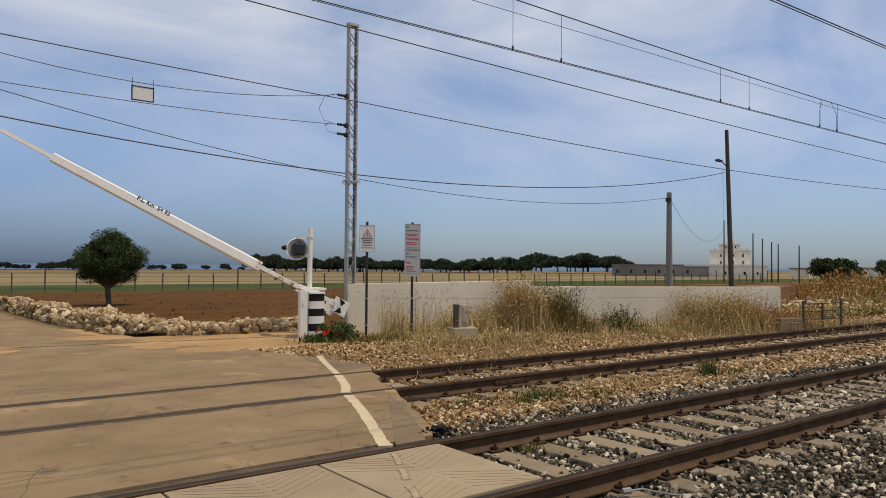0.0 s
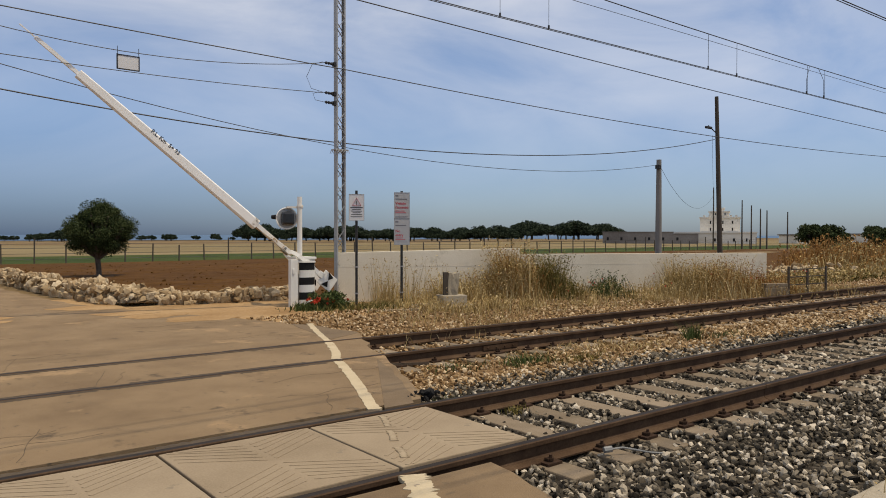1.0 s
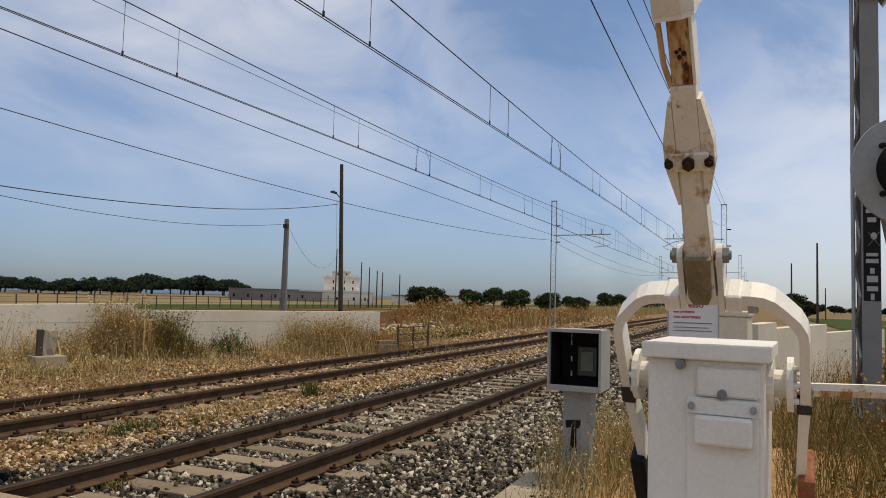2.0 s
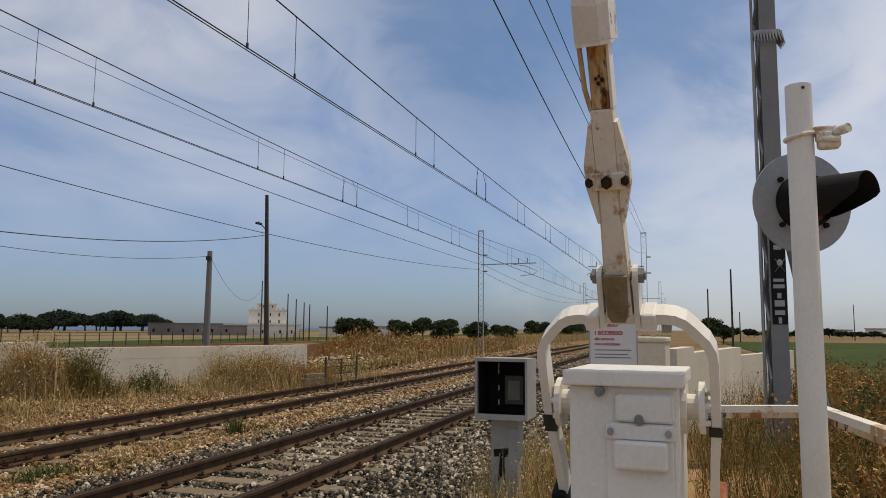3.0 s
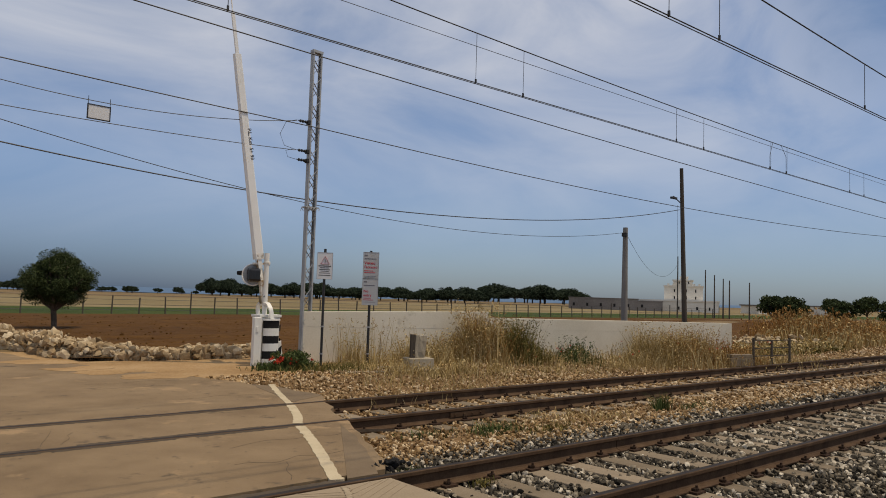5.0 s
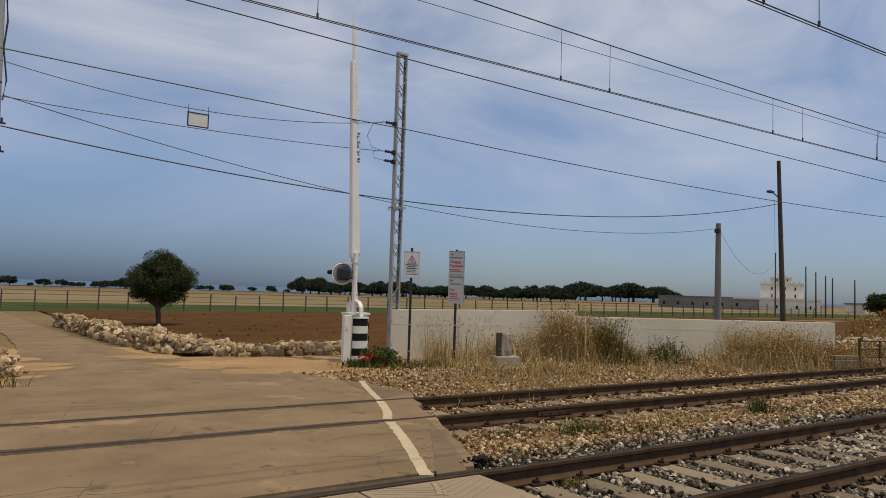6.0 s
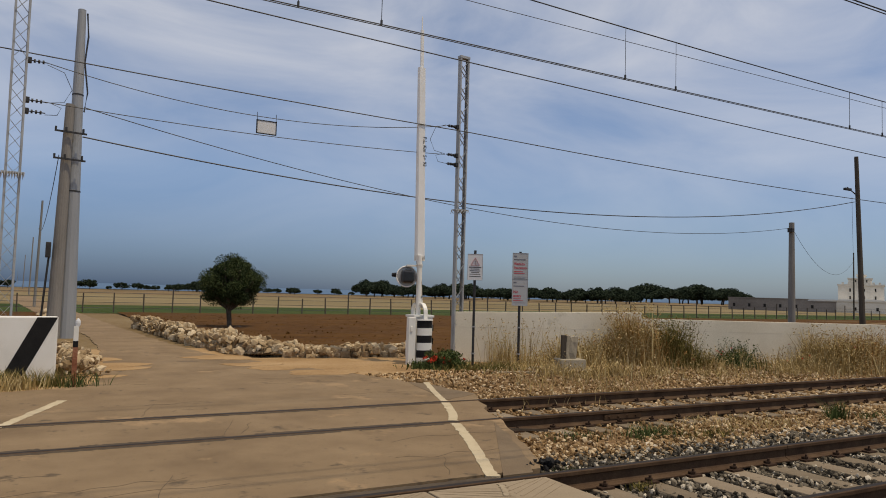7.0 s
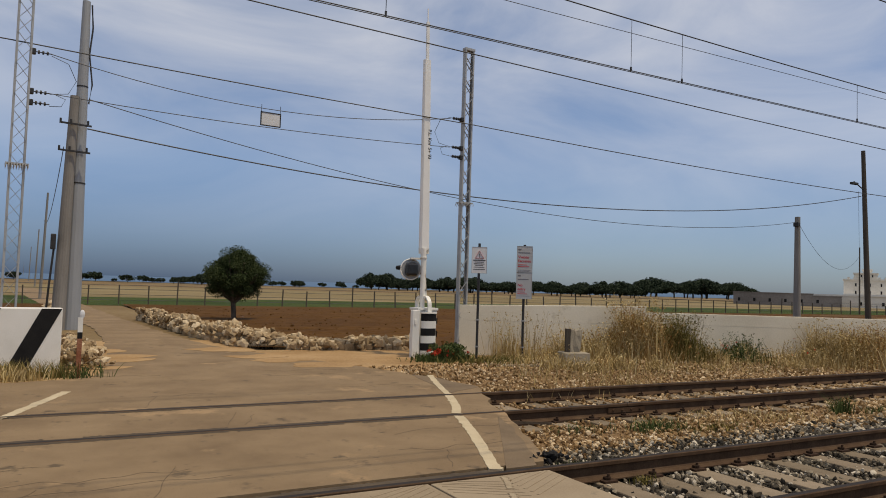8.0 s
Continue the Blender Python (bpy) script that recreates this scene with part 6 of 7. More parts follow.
def drystone():
    w = thing("drystone_wall", pose(0, 0, 0), "low tumbled dry-stone wall of pale limestone beside the lane", "stone wall", kind="structure")
    path = smooth_path([(3.45, 29.5), (3.75, 24.5), (3.95, 21.5), (4.3, 18.6), (5.1, 17.2), (6.5, 16.75), (8.4, 16.7)], 100)
    n = 0
    for i, p in enumerate(path):
        far = p[1] > 19
        u = i / 99
        rows = 3 if u < 0.62 else 2
        for r in range(rows):
            if n > 298:
                continue
            s = RNG.uniform(0.075, 0.15) * (1.1 if far else 1.0)
            o = new("stone", STONES[int(RNG.integers(len(STONES)))])
            o.parent = w
            q = p + RNG.normal(0, 0.05, 2) + np.array([0.10 * r, 0.06 * r]) * (1 if far else 0.6)
            o.matrix_basis = pose(q[0], q[1], -0.02 + s * 0.5 + r * 0.115 + RNG.uniform(-0.02, 0.02), RNG.uniform(-14, 14), RNG.uniform(-14, 14), RNG.uniform(0, 360)) @ Matrix.Scale(s, 4)
            n += 1
    k = 3000
    j = RNG.integers(0, 100, k)
    P_ = np.array(path)[j] + RNG.normal(0, 0.16, (k, 2)) + np.array([0.22, 0.16])
    pebbles("stone_rubble", P_[:, 0], P_[:, 1], np.maximum(0, np.where(j < 62, 0.36, 0.20) + 0.1 * np.sin(j * 0.45) * np.sin(j * 0.17) - np.abs(RNG.normal(0, 0.15, k))), RNG.uniform(0.045, 0.12, k), M["rubble"], "rubble core and loose limestone of the dry-stone wall", "rubble")
    k = 420
    x, y = 0.72 + RNG.normal(0, 0.2, k), RNG.uniform(14.0, 18.0, k)
    pebbles("stone_heap", x, y, 0.05 + RNG.uniform(0, 0.3, k) * np.exp(-((x - 0.7) / 0.3) ** 2), RNG.uniform(0.04, 0.10, k), M["rubble"], "heap of loose pale stones beside the lane", "rubble")
    k = 160
    pebbles("stone_heap", RNG.uniform(1.2, 2.2, k) - 0.7, RNG.uniform(30, 38, k), RNG.uniform(0, 0.35, k), RNG.uniform(0.08, 0.2, k), M["rubble"], "loose pale stones at the far lane edge", "rubble")
    k = 260
    pebbles("stone_heap", 30 + RNG.normal(0, 1.6, k), 14.5 + RNG.normal(0, 0.6, k), np.abs(RNG.normal(0.05, 0.14, k)), RNG.uniform(0.06, 0.16, k), M["rubble"], "collapsed field wall of pale stones", "rubble")


drystone()


# ---- trees ----
def tree(name, x, y, height, radius, label, category, trunk_h, leaf, per, clumps, mat, flat=0.85, group="", lean=0.0, pine=False):
    t_ = thing(name, pose(x, y, -0.02, 0, 0, RNG.uniform(0, 360)), label, category, group)
    b = bmesh.new()
    r = max(0.05, height * 0.035)
    top = Vector((lean, 0.05 * height, trunk_h))
    tube(b, [(0, 0, -0.1), (lean * 0.3, 0.03, trunk_h * 0.4), tuple(top)], r, 8)
    cs, rs = [], []
    for i in range(clumps):
        a = RNG.uniform(0, 2 * math.pi)
        if pine:
            rr = radius * math.sqrt(RNG.uniform(0, 1))
            zz = trunk_h + (height - trunk_h) * (0.14 + 0.70 * (1 - (rr / radius) ** 1.6) * RNG.uniform(0.25, 1))
            cr_ = radius * RNG.uniform(0.22, 0.36)
        else:
            th = math.acos(RNG.uniform(-0.75, 1))
            rr = radius * math.sin(th) * RNG.uniform(0.4, 0.92)
            mid = (height + trunk_h * 0.8) / 2
            zz = mid + (height - trunk_h * 0.8) / 2 * math.cos(th) * RNG.uniform(0.5, 0.85)
            cr_ = radius * RNG.uniform(0.13, 0.36)
        c_ = (rr * math.cos(a) + lean, rr * math.sin(a), zz)
        cs.append(c_)
        rs.append(cr_)
        if i % 2 == 0:
            m_ = top.lerp(Vector(c_), 0.5) + Vector((0, 0, -0.05 * height))
            tube(b, [tuple(top - Vector((0, 0, 0.2 * trunk_h * RNG.uniform(0, 1)))), tuple(m_), c_], r * 0.35, 5)
    part("trunk", b, M["bark"], t_, "grey-brown trunk and limbs")
    v, f = leaf_cloud(cs, rs, per, leaf, flat)
    arrays("crown", v, f, mat, t_)
    return t_


tree("olive_tree", 6.85, 29.2, 2.85, 1.22, "small round olive tree behind the dry-stone wall", "tree", 0.8, 0.034, 520, 104, M["olive"])
first = [tree("umbrella_pine", 0, 0, 4.7, 3.5, "dark umbrella pine in the distant row", "tree", 1.75, 0.24, 130, 46, M["pine"], 0.9, "distant pines", pine=True) for _ in range(3)]
spots_ = []
for i in range(60):
    u = i / 59
    x = 80 + 76 * u + RNG.uniform(-2, 2)
    y = 183 - 60 * u + RNG.uniform(-6, 6)
    spots_.append((x, y, RNG.uniform(0.66, 1.08) * (1.12 if 0.78 < u < 0.93 else 0.88)))
for i, (x, y, s) in enumerate(spots_):
    m = pose(x, y, -0.3 if i < 42 else 0.5, 0, 0, RNG.uniform(0, 360))
    if i < 3:
        first[i].matrix_world = m
    else:
        copy_thing(first[i % 3], m @ Matrix.Diagonal((s * 1.3, s * 1.3, s, 1)))
low = [tree("distant_tree", 0, 0, 2.3, 2.2, "dark rounded tree on the far field edge", "tree", 0.5, 0.22, 80, 26, M["pine"], 0.8, "distant trees") for _ in range(2)]
places = [(9.7, 195, 0.85), (12.7, 195, 1.0), (17.1, 197, 0.45), (19.9, 195, 0.8), (23.5, 195, 0.9), (77, 200, 0.8)]
places += [(RNG.uniform(26, 39), 192 + RNG.uniform(-5, 8), 0) for _ in range(15)] + [(RNG.uniform(51, 63), 194 + RNG.uniform(-6, 6), RNG.uniform(0.5, 0.95)) for _ in range(9)]
places += [(70.0, 195, 0.7), (RNG.uniform(74, 78), 195, 0.45), (80.2, 195, 0.5), (84.5, 195, 0.7)] + [(RNG.uniform(-20, 0), 190, 0.9) for _ in range(5)]
for i, (x, y, s) in enumerate(places):
    m = pose(x, y, 0, 0, 0, RNG.uniform(0, 360)) @ Matrix.Scale(s or (0.55 + 0.06 * (x - 26)) * RNG.uniform(0.8, 1.05), 4)
    if i < 2:
        low[i].matrix_world = m
    else:
        copy_thing(low[i % 2], m)
ol = [tree("olive_tree", 0, 0, 2.75, 1.75, "grey-green olive tree in the dry grassland", "tree", 0.7, 0.11, 150, 40, M["olive"], 0.8, "olive grove") for _ in range(2)]
for i, (x, y) in enumerate([(63.4, 29.4), (64.2, 28.3), (65.5, 24.7), (67.0, 21.2), (67.7, 17.8), (68.3, 15.1), (110, 38), (112, 34), (115, 31), (118, 28), (120, 26), (122, 23), (124, 21), (126, 18), (128, 16), (150, 22), (160, 20), (170, 18), (106, 41), (104, 44), (190, 22), (92, -4.0), (95, -5.5)]):
    m = pose(x, y, 0, 0, 0, RNG.uniform(0, 360)) @ Matrix.Scale(RNG.uniform(0.62, 0.98) if i < 6 else RNG.uniform(0.72, 1.3), 4)
    if i < 2:
        ol[i].matrix_world = m
    else:
        copy_thing(ol[i % 2], m)
for k in range(20):  # hedge and scrub beyond the southern field
    a_ = radians(93.5 + 0.62 * k + RNG.uniform(-0.3, 0.3))
    copy_thing(low[k % 2], pose(200 * math.sin(a_), 200 * math.cos(a_), 0, 0, 0, RNG.uniform(0, 360)) @ Matrix.Scale(RNG.uniform(0.5, 1.15), 4))


# ---- farmhouse ----
def farmhouse():
    t_ = thing("farmhouse", pose(137.3, 82.0, -0.4, 0, 0, -60), "white lime-washed farmhouse tower with low wings, far off", "house")

    def block(name, x0, x1, y0, y1, z0, z1, mat, label=""):
        b = bmesh.new()
        box(b, x0, x1, y0, y1, z0, z1)
        box(b, x0 - 0.15, x1 + 0.15, y0 - 0.15, y1 + 0.15, z1, z1 + 0.3)
        return part(name, b, mat, t_, label)

    tower = block("tower", -3.9, 3.6, -3, 3, 0, 5.4, M["farmwhite"], "white tower block")
    up = block("upper_storey", -2.2, 1.6, -2.4, 2.4, 5.7, 6.6, M["farmwhite"])
    block("roof_room", -0.8, 0.6, -1, 2, 6.9, 7.3, M["farmwhite"])
    wing = block("wing", -8.6, 6.6, -5.5, -3.3, 0, 2.4, M["farmwhite"], "low white wing")
    for px, w_ in (((-1.9, 0.5), (0.4, 0.5), (2.2, 0.5)), tower), (((-1, 0.4), (0.8, 0.4)), up), (((-4.6, 0.7), (-1, 0.7), (2.5, 0.8), (4.8, 0.6)), wing):
        for x, ww in px:
            zc = {"tower": (3.2, 4.6), "upper_storey": (6.2,), "wing": (1.1,)}[w_.name.split(".")[0]]
            for z in zc:
                yf = {"tower": -3.02, "upper_storey": -2.42, "wing": -5.52}[w_.name.split(".")[0]]
                b = bmesh.new()
                box(b, x - ww / 4, x + ww / 4, yf - 0.02, yf + 0.02, z - 0.3, z + 0.3)
                part("window", b, M["hole"], w_)
    b = bmesh.new()
    for k in range(7):
        box(b, -3.3 + k * 1.0, -2.9 + k * 1.0, -3.0, -2.7, 5.7, 6.05)
    part("battlement", b, M["farmwhite"], t_)


farmhouse()


def barn():
    t_ = thing("masonry_enclosure", pose(121.5, 87.9, -0.2, 0, 0, -54.7), "long low grey masonry farm building, far off", "building")
    for x0, x1, z1 in ((-8.8, 4.5, 2.35), (4.5, 9.0, 2.0)):
        b = bmesh.new()
        box(b, x0, x1, -3, 3, 0, z1)
        part("wall", b, M["farmgrey"], t_)
        b = bmesh.new()
        box(b, x0 - 0.1, x1 + 0.1, -3.1, 3.1, z1, z1 + 0.15)
        part("coping", b, M["farmgrey"], t_)
    for k in range(6):
        b = bmesh.new()
        box(b, -8 + k * 2.6, -7.6 + k * 2.6, -3.05, -2.95, 0.8, 1.4)
        part("window", b, M["hole"], t_)


barn()
for x, y, w_, h_ in ((150, 72, 6, 1.6), (175, 68, 8, 1.8), (270, -52, 9, 2.0), (262, -60, 6, 2.4)):
    t_ = thing("distant_house", pose(x, y, 0, 0, 0, -20), "low white distant farm building", "house", "distant houses")
    b = bmesh.new()
    box(b, -w_ / 2, w_ / 2, -2.5, 2.5, 0, h_)
    part("wall", b, M["farmwhite"], t_)
    b = bmesh.new()
    box(b, -w_ / 2 - 0.2, w_ / 2 + 0.2, -2.7, 2.7, h_, h_ + 0.25)
    part("roof", b, M["farmgrey"], t_)


# ---- field fence ----
def field_fence():
    t_ = thing("field_fence", pose(0, 0, 0), "wire field fence on thin dark posts between the fields", "fence", kind="structure")
    b = bmesh.new()
    box(b, -0.032, 0.032, -0.032, 0.032, 0, 1.05)
    post = part("post", b, M["polewood"], t_)
    for i in range(74):
        o = post if i == 0 else new("post", post.data)
        o.parent = t_
        o.matrix_basis = pose(-30 + i * 1.55, 44.2 + 0.012 * i, 0.0, RNG.uniform(-2, 2), RNG.uniform(-2, 2), 0) @ Matrix.Diagonal((1, 1, 1.35 if i % 7 == 3 else RNG.uniform(0.92, 1.05), 1))
    for z in (0.25, 0.55, 0.85, 1.08):
        b = bmesh.new()
        tube(b, [(-30, 44.2, z), (20, 44.6, z), (85, 45.1, z)], 0.012, 4)
        part("fence_wire", b, M["wire"], t_)


field_fence()


def small_gate():
    t_ = thing("iron_gate", pose(21.1, 10.42, -0.15, 0, 0, -20) @ Matrix.Diagonal((0.92, 1, 0.84, 1)), "low rusty iron rail gate beside the track", "gate")
    for x in (0.0, 0.75, 1.5):
        b = bmesh.new()
        bar(b, (x, 0, 0), (x, 0, 1.0 if x != 0.75 else 0.92), 0.05, 0.05, (0, 1, 0))
        part("post", b, M["polewood"], t_)
    for z in (0.35, 0.62, 0.88):
        b = bmesh.new()
        bar(b, (-0.05, 0, z), (1.55, 0, z + 0.05), 0.032, 0.032)
        part("rail", b, M["polewood"], t_)
    b = bmesh.new()
    box(b, -1.0, -0.1, -0.1, 0.1, 0.0, 0.28, bevel=0.02)
    box(b, -0.95, -0.1, -0.08, 0.12, 0.28, 0.42, bevel=0.02)
    part("stone_step", b, M["sleeper"], t_)


small_gate()

t_ = thing("cable_post", pose(10.55, 13.0, -0.08, 0, 0, -15), "stubby weathered concrete cable marker on a plinth", "marker post")
b = bmesh.new()
box(b, -0.3, 0.3, -0.22, 0.22, 0, 0.30, bevel=0.02)
part("plinth", b, M["concrete"], t_)
b = bmesh.new()
vs = box(b, -0.13, 0.13, -0.06, 0.1, 0.30, 0.80)
bmesh.ops.subdivide_edges(b, edges=list(b.edges), cuts=3, use_grid_fill=True)
for v in b.verts:
    v.co += Vector((noise.noise(v.co * 9), noise.noise(v.co * 9 + Vector((5, 0, 0))), noise.noise(v.co * 7 + Vector((0, 5, 0))) * (2.0 if v.co.z > 0.7 else 0.3))) * 0.028
    v.co.x += (v.co.z - 0.3) * 0.08
part("pillar", b, M["concrete"], t_)
b = bmesh.new()
box(b, -0.22, -0.12, -0.09, 0.0, 0.30, 0.82)
part("dark_upright", b, M["polewood"], t_)
b = bmesh.new()
prism(b, ragged([(8.2, 12.9), (9.6, 12.6), (11.0, 12.5), (11.2, 13.3), (9.6, 13.7), (8.3, 13.6)], 0.3, 0.05), -0.2, 0.0)
tagged(link("concrete_footing", b, M["concrete"]), "broken pale concrete slab in front of the wall", "slab", kind="structure")


# ---- plants ----
def clumped(n, centres, spread):
    c = np.array(centres, float)
    j = RNG.integers(0, len(c), n)
    return c[j, 0] + RNG.normal(0, spread, n), c[j, 1] + RNG.normal(0, spread * 0.6, n)


def plants():
    def front(x):  # line along the wall's foot
        return 15.0 - (x - 8.72) * 0.266

    # tall dry grass in front of the wall
    n = 3800
    x = RNG.uniform(9.4, 23.5, n)
    y = front(x) - 0.15 - np.abs(RNG.normal(0, 0.75, n))
    hh = RNG.uniform(0.18, 0.62, n) * (0.45 + 0.55 * np.sin(x * 2.1) ** 2)
    blades("dry_grass", x, y, ground_z(y), hh, M["straw"], "tall dry straw-coloured grass along the wall", 0.007, 0.5, 0.5)
    # dense bushes of dry stalks
    for cx, w_, top, n, mat, lab in ((12.65, 0.62, 1.22, 2600, "straw", "dense dry thistle clump against the wall"), (13.65, 0.85, 1.0, 3600, "shrub", "grey-green shrub against the wall"), (19.6, 1.3, 0.95, 1700, "rustgrass", "rust-brown dry brush against the wall"), (19.4, 1.35, 1.0, 3000, "straw", "golden dry brush against the wall"), (18.2, 0.9, 0.95, 1800, "straw", "dry brush against the wall"), (11.3, 0.7, 0.85, 800, "straw", "sparse dry weeds around the cable marker"), (12.9, 0.9, 1.12, 1500, "rustgrass", "rust-brown thistle clump against the wall"), (21.3, 0.9, 0.75, 1200, "rustgrass", "low rust-brown brush at the wall's end"), (15.6, 0.6, 0.6, 800, "weed", "green weeds against the wall")):
        x = RNG.normal(cx, w_ * 0.5, n)
        y = front(x) - 0.25 - np.abs(RNG.normal(0.15, 0.35, n))
        hh = top * RNG.uniform(0.3, 1.05, n) ** 1.3 * np.exp(-((x - cx) / (w_ * 1.5)) ** 2) * (0.6 + 0.75 * np.abs(np.sin(x * 7.3) * np.cos(x * 3.1 + 1)))
        blades("dry_brush", x, y, ground_z(y), hh, M[mat], lab, 0.007, 0.55, 0.7, "brush")
    n = 90
    x = RNG.uniform(9.2, 10.6, n)
    y = front(x) - RNG.uniform(0.15, 0.6, n)
    blades("dry_stalks", x, y, ground_z(y), RNG.uniform(0.5, 1.15, n), M["straw"], "tall thin dry stalks in front of the wall", 0.007, 0.4, 0.9)
    # low straw verge of the far track
    n = 3600
    x = RNG.uniform(8.2, 27, n) + RNG.normal(0, 0.2, n)
    y = 11.2 + np.abs(RNG.normal(0, 1.0, n))
    y = np.minimum(y, front(x) - 0.1)
    blades("dry_grass", x, y, ground_z(y), RNG.uniform(0.06, 0.28, n), M["straw"], "short dry grass on the far track's verge", 0.006, 0.8)
    # golden tufts in the stony verge
    for cx, cy, n, h_ in ((9.7, 12.5, 260, 0.34), (10.3, 12.2, 240, 0.30), (11.2, 12.3, 260, 0.36), (12.2, 12.1, 220, 0.30), (13.8, 11.9, 160, 0.22), (16.5, 11.6, 200, 0.26), (9.1, 13.0, 160, 0.28)):
        x, y = RNG.normal(cx, 0.22, n), RNG.normal(cy, 0.14, n)
        blades("dry_tuft", x, y, ground_z(y), RNG.uniform(0.35, 1.0, n) * h_, M["straw"], "golden tuft of dry grass among pale stones", 0.008, 0.9, 0.2)
    # weeds between the tracks
    for cx, cy, s, n, h_, mat in ((7.2, 7.2, 0.25, 260, 0.17, "weed"), (8.0, 6.9, 0.3, 200, 0.12, "shrub"), (6.2, 7.5, 0.2, 140, 0.10, "weed"), (11.2, 7.2, 0.12, 160, 0.30, "weed"), (12.0, 7.0, 0.3, 160, 0.12, "weed"), (9.4, 7.2, 0.5, 300, 0.12, "straw"), (8.8, 7.7, 0.5, 200, 0.1, "straw"), (5.1, 5.72, 0.10, 160, 0.10, "shrub"), (9.6, 10.4, 0.5, 120, 0.3, "straw"), (7.6, 9.9, 0.6, 120, 0.22, "straw"), (4.9, 6.05, 0.09, 90, 0.07, "weed"), (5.1, 5.25, 0.07, 120, 0.09, "shrub"), (3.4, 5.3, 0.06, 0, 0.05, "weed")):
        if n:
            x, y = RNG.normal(cx, s, n), RNG.normal(cy, s * 0.5, n)
            blades("weeds", x, y, ground_z(y) + 0.03, RNG.uniform(0.4, 1.1, n) * h_, M[mat], "small weeds growing out of the ballast", 0.006, 1.1, category="weed")
    # poppies and weeds at the far machine's foot
    n = 1500
    x, y = RNG.normal(7.8, 0.3, n), RNG.normal(14.05, 0.2, n)
    blades("weeds", x, y, ground_z(y), RNG.uniform(0.05, 0.20, n), M["weed"], "dark green weeds at the barrier machine's foot", 0.012, 1.3, category="weed")
    cs = [(a_, b_, c_) for a_, b_, c_ in zip(RNG.normal(7.9, 0.28, 60), RNG.normal(14.05, 0.2, 60), RNG.uniform(0.03, 0.3, 60))]
    v, f = leaf_cloud(cs, [0.12] * 60, 70, 0.028, 0.7)
    tagged(arrays("low_bush", v, f, M["weed"]), "dark green leafy weeds at the barrier machine's foot", "weed", kind="stuff")
    n = 700
    x, y = RNG.normal(8.7, 0.5, n), RNG.normal(13.3, 0.25, n)
    blades("weeds", x, y, ground_z(y), RNG.uniform(0.06, 0.25, n), M["shrub"], "grey-green weeds beside the crossing", 0.01, 1.0, category="weed")
    v, f = leaf_cloud([(x_, y_, z_) for x_, y_, z_ in zip(RNG.normal(7.7, 0.25, 30), RNG.normal(13.95, 0.15, 30), RNG.uniform(0.12, 0.24, 30))], [0.03] * 30, 8, 0.028)
    tagged(arrays("poppies", v, f, M["poppy"]), "red poppy flowers among the weeds", "flowers", kind="stuff")
    v, f = leaf_cloud([(x_, 15 - (x_ - 8.7) * 0.266 - 0.5 - d_, z_) for x_, d_, z_ in zip(RNG.uniform(13.5, 22, 26), RNG.uniform(0, 1.2, 26), RNG.uniform(0.2, 0.6, 26))], [0.02] * 26, 5, 0.02)
    tagged(arrays("poppies", v, f, M["poppy"]), "scattered red poppies in the dry grass", "flowers", kind="stuff")
    # tall rank grass beyond the wall
    for n, x0, x1, y0, y1, h0, h1, mat in ((7500, 34, 62, 12.6, 17.5, 0.5, 1.35, "rustgrass"), (5500, 33, 60, 12.3, 16, 0.4, 1.1, "straw"), (2600, 22, 34, 12.0, 14.0, 0.15, 0.5, "straw"), (6000, 55, 150, 12.8, 20, 0.6, 1.5, "straw"), (1800, 22, 32, 11.8, 15.0, 0.12, 0.42, "shrub")):
        x, y = RNG.uniform(x0, x1, n), RNG.uniform(y0, y1, n)
        hh = RNG.uniform(h0, h1, n) * (0.55 + 0.6 * np.array([abs(noise.noise((a * 0.15, b_ * 0.3, 1))) for a, b_ in zip(x, y)]) * 1.6)
        blades("tall_dry_grass", x, y, ground_z(y), hh, M[mat], "tall rank dry grass beside the line", 0.022, 0.4, 0.4, head_size=0.03)
    # near verge: oats and dry weeds round the sensor and the machine
    for n, x0, x1, y0, y1, h0, h1, mat in ((1700, 5.6, 9.5, 0.1, 1.6, 0.12, 0.5, "straw"), (700, 6.0, 9.5, 0.1, 1.7, 0.15, 0.55, "shrub"), (260, 4.2, 6.4, 0.4, 1.9, 0.06, 0.28, "straw"), (2600, 4.2, 12, -2.4, -0.3, 0.25, 0.8, "shrub"), (1500, 4.4, 12, -2.6, -0.2, 0.2, 0.6, "rustgrass"), (2600, 9, 30, -5.5, 0.6, 0.3, 0.9, "rustgrass"), (3200, 9, 30, -5.5, 1.0, 0.3, 0.8, "shrub"), (900, 2.2, 6, -3.5, -1.0, 0.2, 0.6, "straw"), (900, 6.8, 9, 0.8, 1.9, 0.2, 0.75, "straw")):
        x, y = RNG.uniform(x0, x1, n), RNG.uniform(y0, y1, n)
        blades("wild_oats", x, y, ground_z(y), RNG.uniform(h0, h1, n), M[mat], "dry wild oats and weeds on the near verge", 0.0035, 0.6, 0.5, head_size=0.0065)
    # leafy thistles and dock behind the near signal
    for k in range(74):
        x = RNG.uniform(5.4, 15.0) if k < 50 else RNG.uniform(13, 26)
        y = RNG.uniform(-5.2, -1.35) if x > 6 else RNG.uniform(-3.4, -1.6)
        y -= max(0.0, x - 13) * RNG.uniform(0.1, 0.5)
        h_ = RNG.uniform(0.45, 1.05)
        n = 26
        cs = [(x + RNG.normal(0, 0.2), y + RNG.normal(0, 0.2), -0.05 + h_ * RNG.uniform(0.1, 1.0)) for _ in range(n)]
        v, f = leaf_cloud(cs, [0.10] * n, 26, 0.024, 1.2)
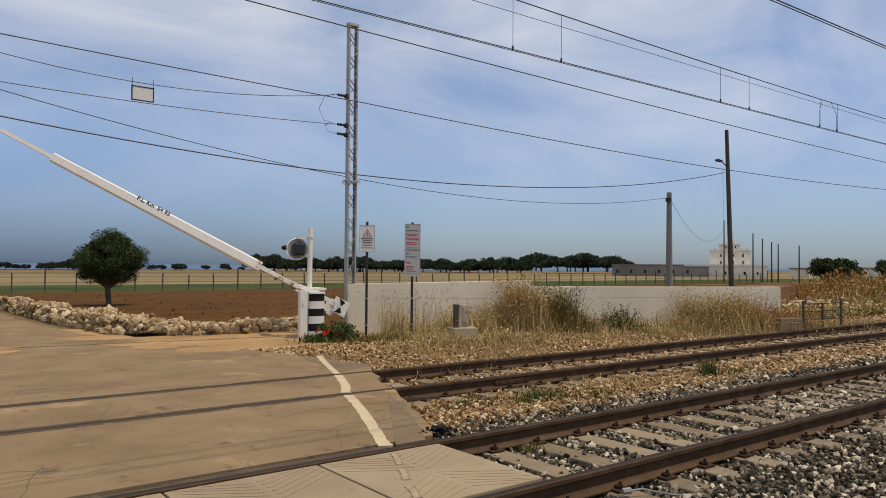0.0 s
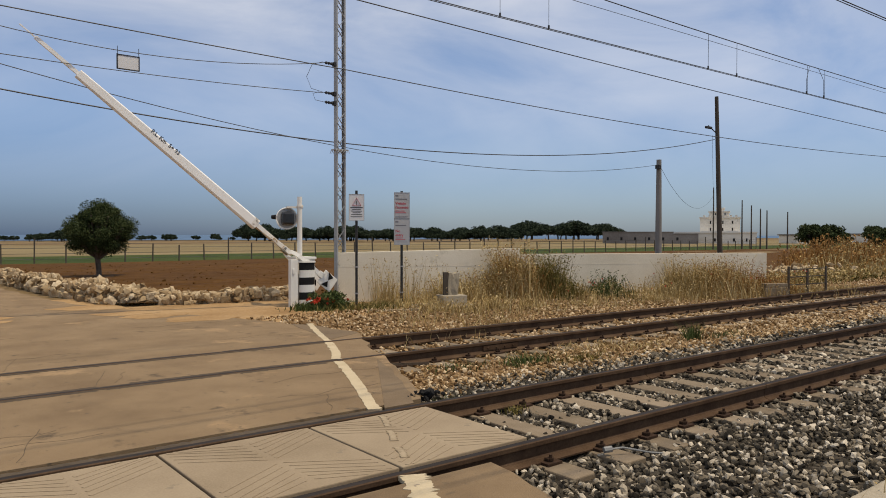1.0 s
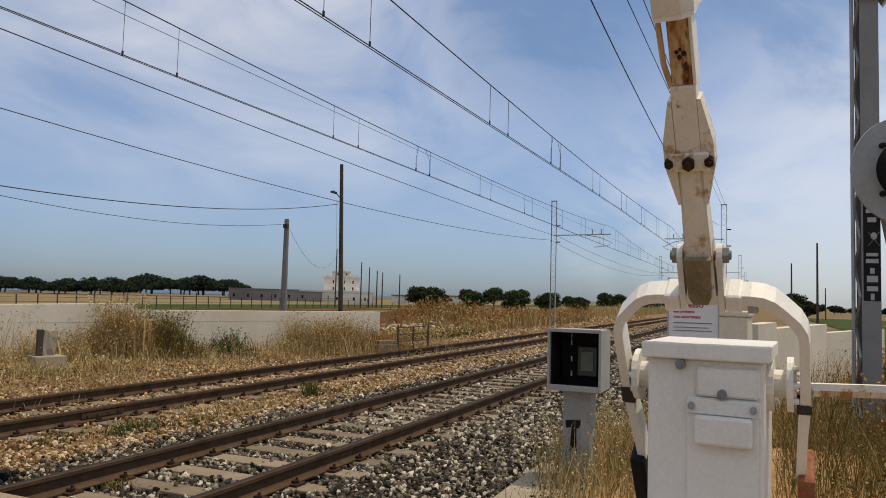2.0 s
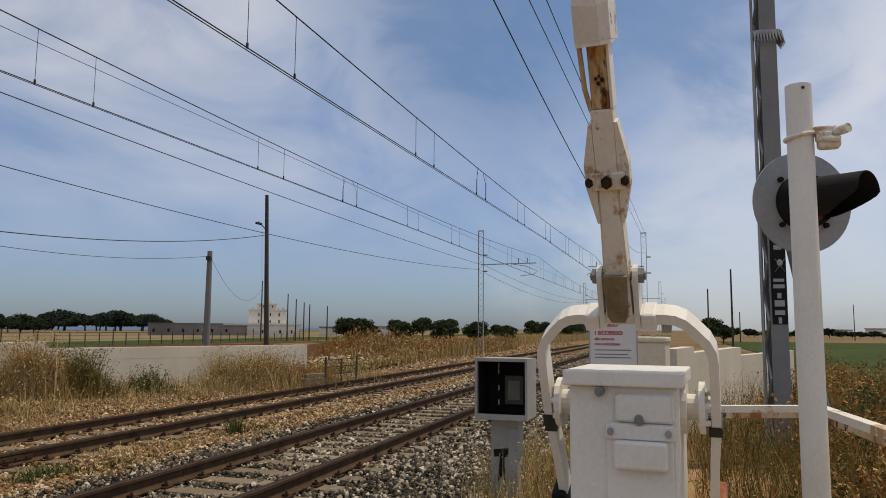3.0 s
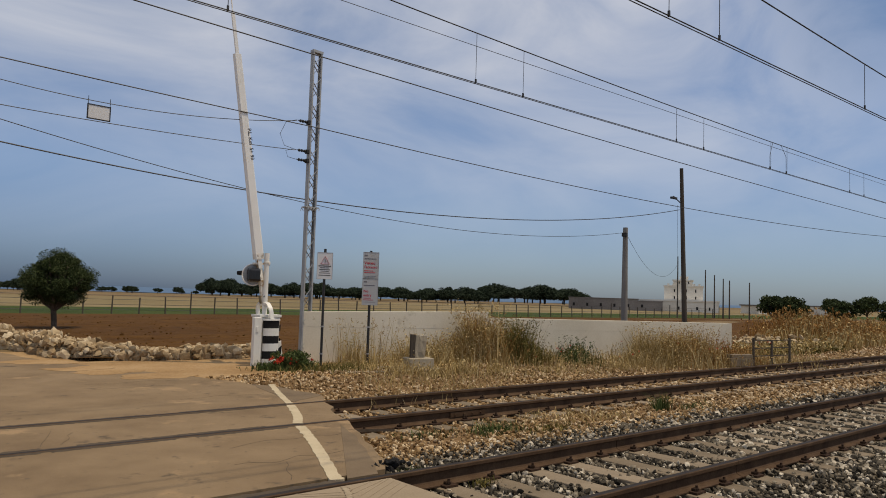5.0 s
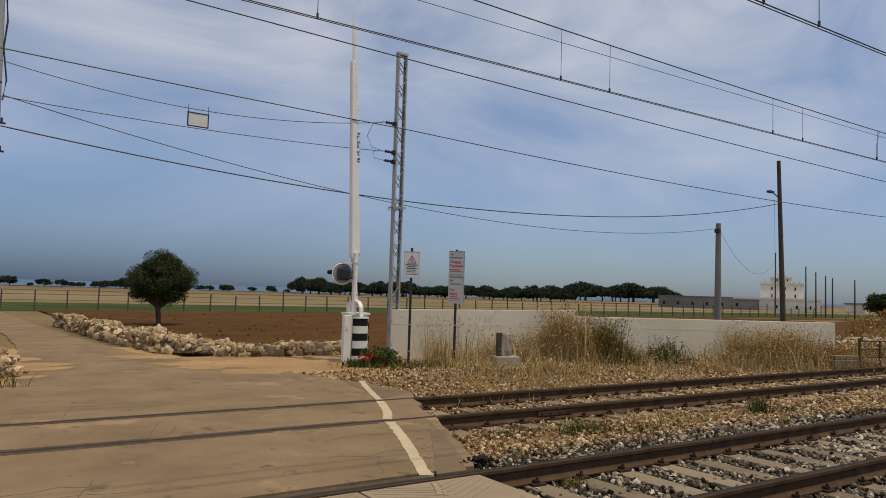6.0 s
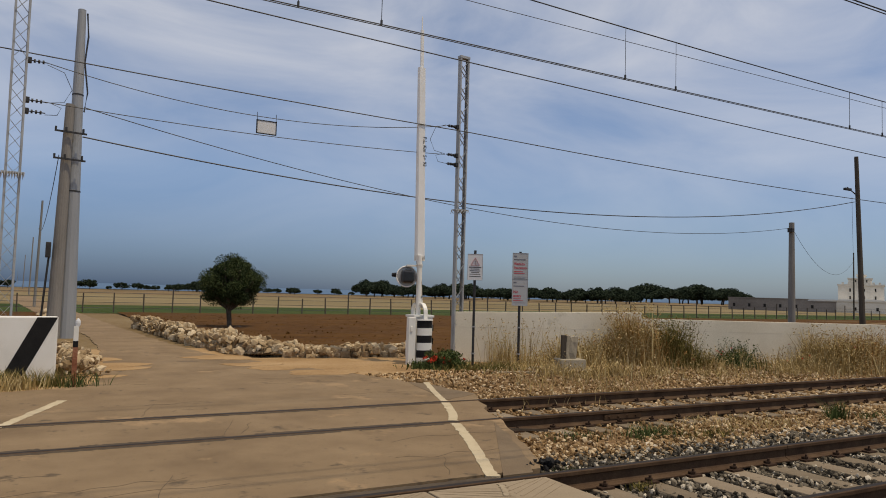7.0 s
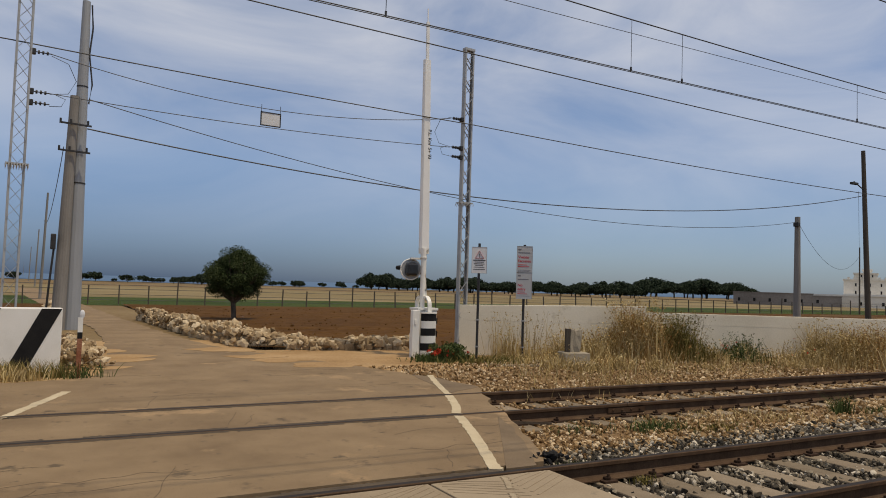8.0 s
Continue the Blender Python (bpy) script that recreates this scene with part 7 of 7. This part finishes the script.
        tagged(arrays("thistle", v, f, M[("shrub", "weed", "rustgrass", "shrub")[k % 4]]), "half-dry leafy thistle on the near verge", "weed", kind="stuff")
        m_ = 40
        xx, yy = RNG.normal(x, 0.18, m_), RNG.normal(y, 0.18, m_)
        blades("thistle_stems", xx, yy, ground_z(yy), h_ * RNG.uniform(0.6, 1.25, m_), M["rustgrass"], "dry brown thistle stems on the near verge", 0.006, 0.35, 0.8, "weed", 0.014)
    # tufts round the striped block
    for cx, cy, n, mat in ((0.3, 13.2, 300, "shrub"), (0.7, 13.0, 120, "weed"), (-0.3, 13.3, 380, "shrub"), (-0.2, 12.9, 300, "straw")):
        x, y = RNG.normal(cx, 0.2, n), RNG.normal(cy, 0.12, n)
        blades("weeds", x, y, ground_z(y), RNG.uniform(0.08, 0.34, n), M[mat], "weeds at the striped block's foot", 0.006, 0.9, category="weed")


plants()

# black rag of rubble at the panel's edge, loose rod by the rail
b = bmesh.new()
tube(b, [(4.62, 3.72, -0.13), (4.75, 3.66, -0.12), (4.95, 3.55, -0.17), (5.15, 3.40, -0.19)], 0.008)
cyl(b, (4.60, 3.73, -0.13), (4.66, 3.70, -0.125), 0.026, seg=8)
tagged(link("bond_cable", b, M["greypaint"]), "loose grey bonding cable beside the near rail", "cable")
pebbles("tar_lump", RNG.normal(4.38, 0.07, 34), RNG.normal(5.8, 0.04, 34), RNG.uniform(-0.06, 0.02, 34), RNG.uniform(0.02, 0.045, 34), M["black"], "heap of black tarred rubble at the road's edge", "rubble")


def motions():
    def swing(arm, rows):
        walk(arm, [(t, pose(0.02, 0, PIVOT - 0.09, 0, -(90 - a), 0)) for t, a in rows])

    angles = [(0.0, 26.1), (0.5, 32.2), (1.0, 38.4), (1.5, 45.2), (2.0, 51.4), (2.5, 57.1), (3.0, 62.3), (3.5, 67.3), (4.0, 72.2), (4.5, 76.7), (5.0, 80.5), (5.5, 84.3), (6.0, 87.5), (6.3, 88.4), (6.6, 88.7), (7.0, 88.8), (8.0, 89.0)]
    swing(far_arm, angles)
    ahead = {0.0: 4.0, 0.5: 4.0, 1.0: 4.0, 1.5: 4.0, 2.0: 3.5, 2.5: 2.0, 3.0: 0.6}  # the near boom starts a little earlier
    swing(near_arm, [(t, a + ahead.get(t, 0.0)) for t, a in angles])


motions()
